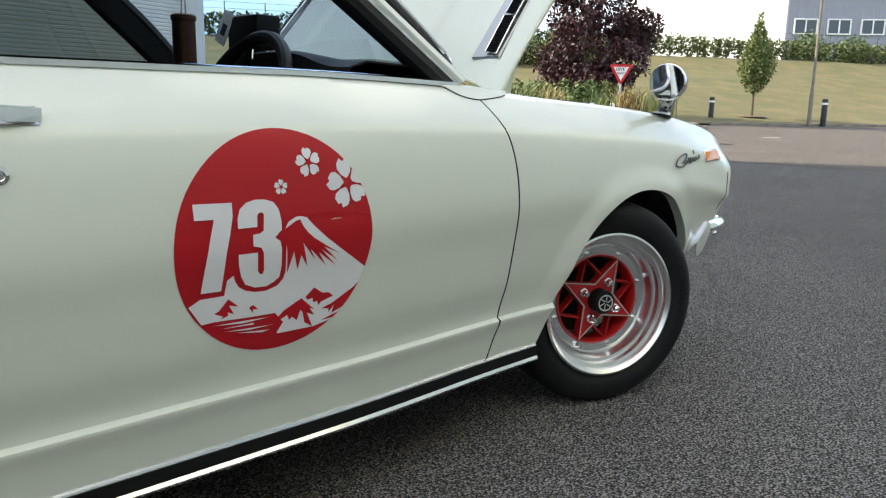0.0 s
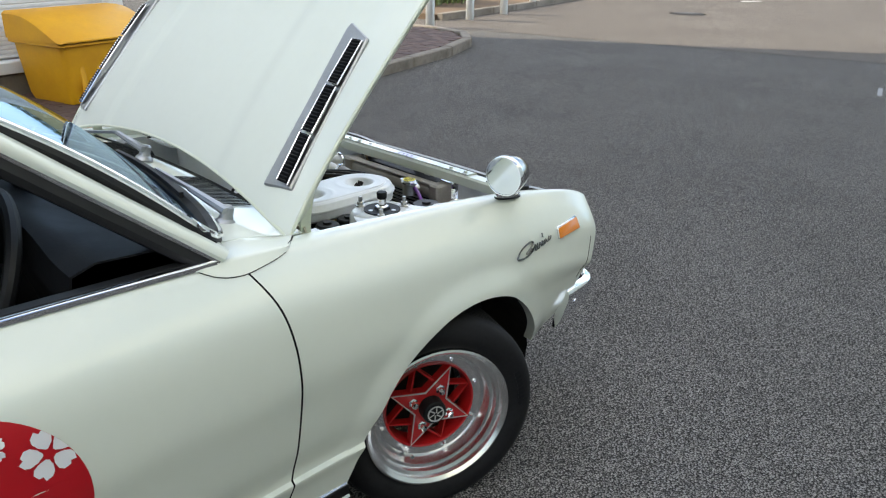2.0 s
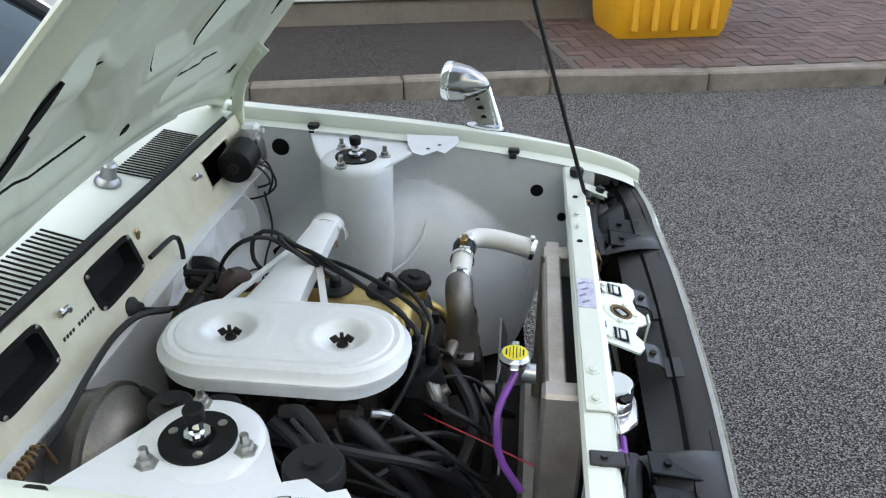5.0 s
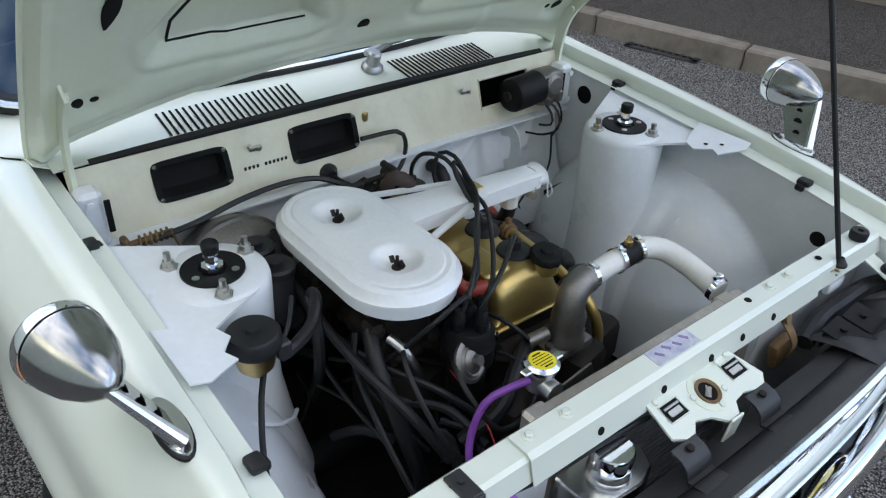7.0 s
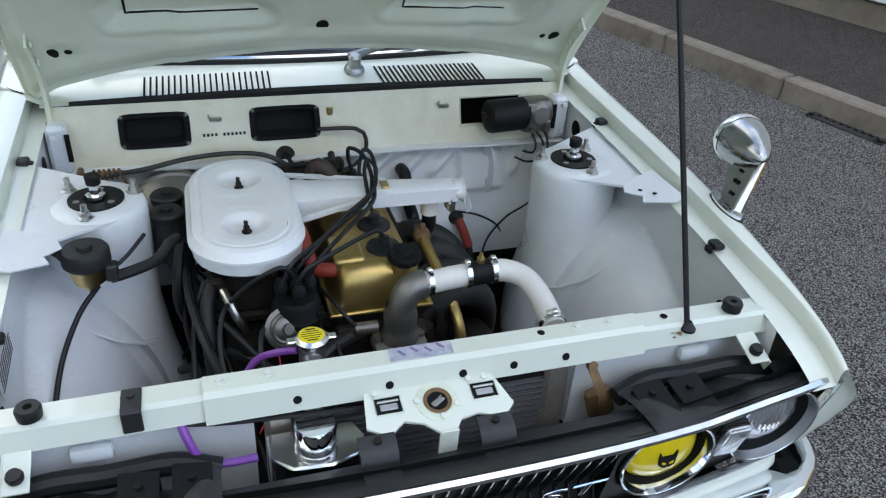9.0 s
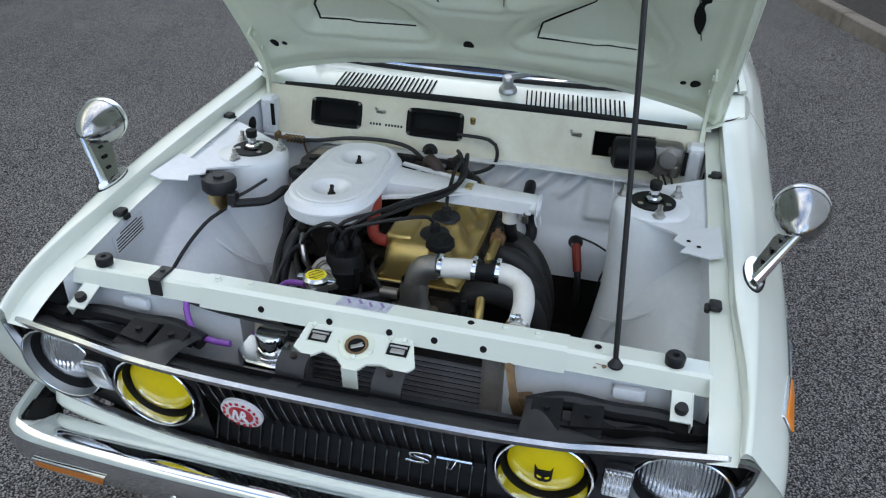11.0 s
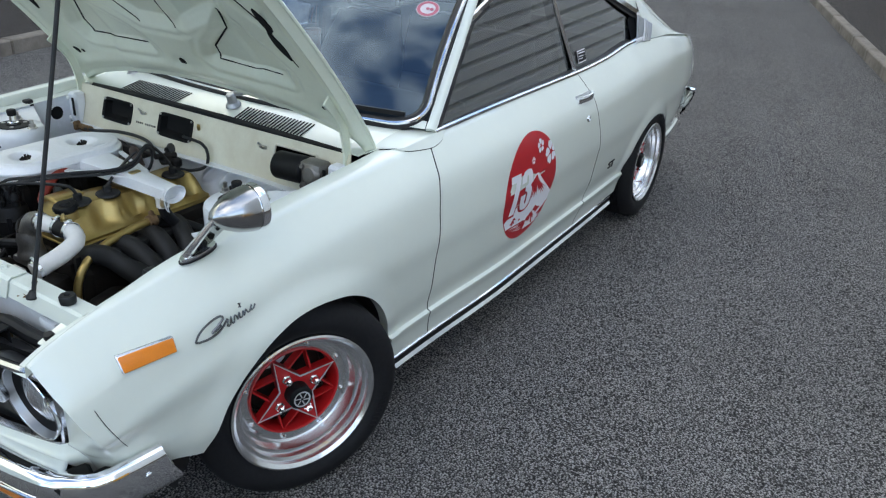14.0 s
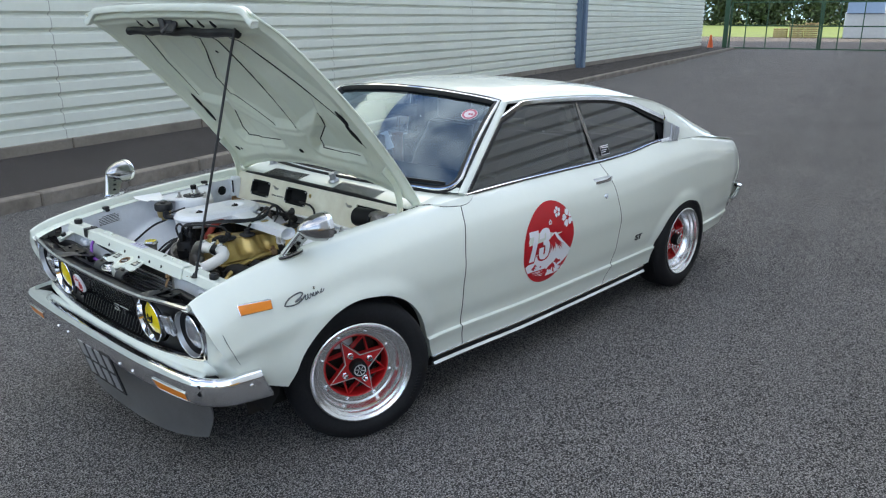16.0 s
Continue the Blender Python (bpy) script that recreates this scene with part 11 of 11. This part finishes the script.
# office block beyond the hedge
OB = thing("office_block", bearing(19.0, 95), "grey clad office block with white window frames", "building")
q0, q1 = bearing(25.4, 95), bearing(24.0, 93.5)
q2 = bearing(10.0, 104)
bm = bmesh.new()
back = Vector((12, 26, 0))
poly_slab(bm, [q0, q1, q1 + back, q0 + back], 0.0, 17.0)
part("white_end", bm, "house_white", OB)
dirv = (q2 - q1).normalized()
nrm2 = Vector((-dirv.y, dirv.x, 0))
if nrm2.x > 0:
    nrm2 = -nrm2
bm = bmesh.new()
L = (q2 - q1).length
n = int(L / 0.35)
lo, hi = [], []
for i in range(n * 2 + 1):
    p = q1 + dirv * (i * L / (n * 2)) + nrm2 * (0.05 if i % 2 else 0.0)
    lo.append(bm.verts.new(p + Vector((0, 0, 3))))
    hi.append(bm.verts.new(p + Vector((0, 0, 17))))
for i in range(n * 2):
    bm.faces.new((lo[i], lo[i + 1], hi[i + 1], hi[i]))
part("cladding_wall", bm, "house_grey", OB, angle=10)
for floor_z in (8.3, 12.3):
    for k in range(6):
        c = q1 + dirv * (2.0 + k * 3.4)
        bm = bmesh.new()
        rz = Matrix.Rotation(math.atan2(dirv.y, dirv.x), 3, "Z")
        for a in (-1.15, 0.0, 1.15):
            box(bm, c + dirv * a + nrm2 * 0.12 + Vector((0, 0, floor_z + 0.75)), (0.14, 0.2, 1.6), 0.02, rz)
        for z in (0.0, 1.5):
            box(bm, c + nrm2 * 0.12 + Vector((0, 0, floor_z + z)), (2.44, 0.2, 0.14), 0.02, rz)
        win = part("window_frame", bm, "house_white", OB)
        for a in (-0.575, 0.575):
            bm = bmesh.new()
            box(bm, c + dirv * a + nrm2 * 0.08 + Vector((0, 0, floor_z + 0.75)), (1.02, 0.05, 1.4), 0, rz)
            part("pane", bm, "window_dark", win)
# distant ridge, the blue of haze put into its colour, and a low pale roof
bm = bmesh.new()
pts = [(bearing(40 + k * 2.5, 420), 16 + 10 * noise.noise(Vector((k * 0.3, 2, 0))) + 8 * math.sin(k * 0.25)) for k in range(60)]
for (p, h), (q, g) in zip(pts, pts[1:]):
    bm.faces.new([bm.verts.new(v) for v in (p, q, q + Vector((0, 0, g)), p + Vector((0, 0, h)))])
single("far_ridge", bm, "hill_haze", "low wooded ridge in the distance", "hill", kind="structure")
bm = bmesh.new()
box(bm, bearing(66, 90) + Vector((0, 0, 2.6)), (40, 14, 5.2), 0.1, Matrix.Rotation(radians(-25), 3, "Z"))
single("low_hall", bm, "house_white", "low pale hall across the car park", "building", kind="structure")
# car park lines beyond the bollards, and small marks on the road
for k in range(6):
    a = rd(5.0 + k * 2.5, 9.0)
    plain("bay_line", [a, a + rd(0.1, 0), a + rd(0.1, 4.8), a + rd(0, 4.8)], 0.006, "line_white")
plain("road_mark", [Vector((17.4, 6.9, 0)), Vector((17.9, 6.65, 0)), Vector((17.95, 6.75, 0)), Vector((17.45, 7.0, 0))], 0.010, "line_white")
# drain grate and iron covers
GR = thing("drain_grate", (7.1, 0.46, 0.0), "iron drain grate set in the tarmac", "drain")
bm = bmesh.new()
for a, b, sx2, sy2 in ((0, 0.19, 0.44, 0.04), (0, -0.19, 0.44, 0.04), (0.20, 0, 0.04, 0.42), (-0.20, 0, 0.04, 0.42)):
    box(bm, (7.1 + a, 0.46 + b, 0.004), (sx2, sy2, 0.012), 0.002)
part("grate_frame", bm, "dusty_black", GR)
for k in range(8):
    bm = bmesh.new()
    box(bm, (7.1 - 0.15 + k * 0.043, 0.46, 0.004), (0.018, 0.34, 0.010), 0.002)
    part("grate_bar", bm, "dusty_black", GR)
bm = bmesh.new()
box(bm, (7.1, 0.46, 0.002), (0.40, 0.38, 0.003), 0)
part("grate_pit", bm, "black_gap", GR)
GR.matrix_world = Matrix.Translation((-8.45, 0.85, 0)) @ Matrix.Rotation(ROAD, 4, "Z") @ Matrix.Translation((7.1, 0.46, 0))
IC = thing("inspection_cover", (7.42, 0.27, 0.0), "square inspection cover with a worn steel frame in the tarmac", "manhole cover")
turn = Matrix.Rotation(radians(16.5), 3, "Z")
bm = bmesh.new()
box(bm, (7.42, 0.27, 0.003), (0.60, 0.60, 0.012), 0.003, turn)
part("cover_plate", bm, "cover_grey", IC)
for k in (1, -1):
    for along in (True, False):
        bm = bmesh.new()
        off = turn @ Vector((0, k * 0.305, 0.005) if along else (k * 0.305, 0, 0.004))
        box(bm, Vector((7.42, 0.27, 0.003)) + off, (0.66, 0.045, 0.012) if along else (0.018, 0.56, 0.012), 0.002, turn)
        part("frame_bar", bm, "worn_steel" if along else "cover_grey", IC)
bm = bmesh.new()
lathe(bm, [(0, 0.010), (0.30, 0.010), (0.31, 0.004), (0.36, 0.004), (0.37, 0.0)], (13.5, 6.15, 0), (0, 0, 1), 32)
single("manhole_cover", bm, "iron", "round iron manhole cover in the road", "manhole cover")

# gate and what lies behind it, at the far end of the yard
GT = thing("steel_gate", rd(-40.5, -0.5), "tall dark green steel gate across the yard's end", "gate")
bm = bmesh.new()
box(bm, rd(-40.5, -4.35, 1.6), (0.22, 0.22, 3.2), 0.01, R3)
part("gate_post", bm, "fence_green", GT)
for n0, n1 in ((-4.15, -0.05), (0.05, 4.2)):
    for z in (0.10, 1.18, 2.3):
        bm = bmesh.new()
        box(bm, rd(-40.5, (n0 + n1) / 2, z), (0.06, n1 - n0, 0.06), 0.005, R3)
        part("gate_rail", bm, "fence_green", GT)
    for t in (0.0, 0.18, 0.42, 0.7, 1.0):
        bm = bmesh.new()
        box(bm, rd(-40.5, lerp(n0, n1, t), 1.2), (0.05, 0.05 if t not in (0.0, 1.0) else 0.09, 2.3), 0.004, R3)
        part("gate_bar", bm, "fence_green", GT)
CO = thing("traffic_cone", rd(-40.2, -5.0), "faded orange traffic cone by the wall", "cone")
bm = bmesh.new()
lathe(bm, [(0.16, 0.03), (0.04, 0.72), (0, 0.74)], rd(-40.2, -5.0), (0, 0, 1), 18)
part("cone_body", bm, "cone_orange", CO)
bm = bmesh.new()
box(bm, rd(-40.2, -5.0, 0.02), (0.42, 0.42, 0.04), 0.01)
part("cone_base", bm, "bollard_black", CO)
plain("back_concrete", [rd(-41.2, -40), rd(-41.2, 40), rd(-69, 40), rd(-69, -40)], 0.006, "road_far")
bm = bmesh.new()
sheet(bm, lambda u, v: rd(lerp(-69, -112, v), lerp(-50, 45, u), 0.02 + 1.2 * v), 12, 8)
single("back_lawn", bm, "grass_green", "sunlit green lawn behind the gate", "grass", kind="structure")
for k in range(17):
    p = rd(-98 - (k % 3) * 4, -38 + k * 5, 0.8)
    h = 7 + 3 * math.sin(k * 2.1)
    tree("broadleaf_tree", p, h, 0.25, crown(p + Vector((0, 0, h * 0.55)), 3.6, h * 0.52, 14, 300 + k), 3200, 0.30, "leaf_green" if k % 2 else "leaf_dark", "full broadleaf tree at the back of the lawn", 400 + k, 3)
hedge("back_hedge", rd(-95, -50, 0.6), rd(-95, 45, 0.6), 1.6, 4.5, 22000, 0.30, "leaf_dark", "dense dark green hedge behind the lawn", 61)
SK = thing("metal_skip", rd(-69, 2.3), "pale metal skip with a blue lid", "skip")
bm = bmesh.new()
cs = rd(-69.5, 2.6)
for z0, z1, w, d in ((0.0, 1.4, 1.7, 1.9),):
    box(bm, cs + Vector((0, 0, 1.0)), (1.9, 4.8, 2.0), 0.06, R3)
    box(bm, cs + rd(0, 0.6) + Vector((0, 0, 2.3)), (1.4, 3.4, 1.0), 0.3, R3)
part("skip_body", bm, "bollard_metal", SK)
bm = bmesh.new()
box(bm, cs + rd(0.9, -1.0) + Vector((0, 0, 2.35)), (0.08, 2.6, 1.1), 0.02, R3 @ Matrix.Rotation(-0.6, 3, "Y"))
part("skip_lid", bm, "column_blue", SK)
for k, (n, h) in enumerate(((-4.4, 0.75), (-3.2, 1.1), (-2.1, 1.2))):
    PS = thing("pallet_stack", rd(-69, n), "stack of weathered wooden pallets", "pallet", "pallets")
    for j in range(int(h / 0.15)):
        bm = bmesh.new()
        for q in (-0.5, 0, 0.5):
            box(bm, rd(-69 + q, n, 0.06 + j * 0.15), (0.1, 1.0, 0.09), 0, R3)
        for q in (-0.45, -0.15, 0.15, 0.45):
            box(bm, rd(-69, n + q, 0.12 + j * 0.15), (1.2, 0.1, 0.022), 0, R3)
        part("pallet", bm, "straw", PS)
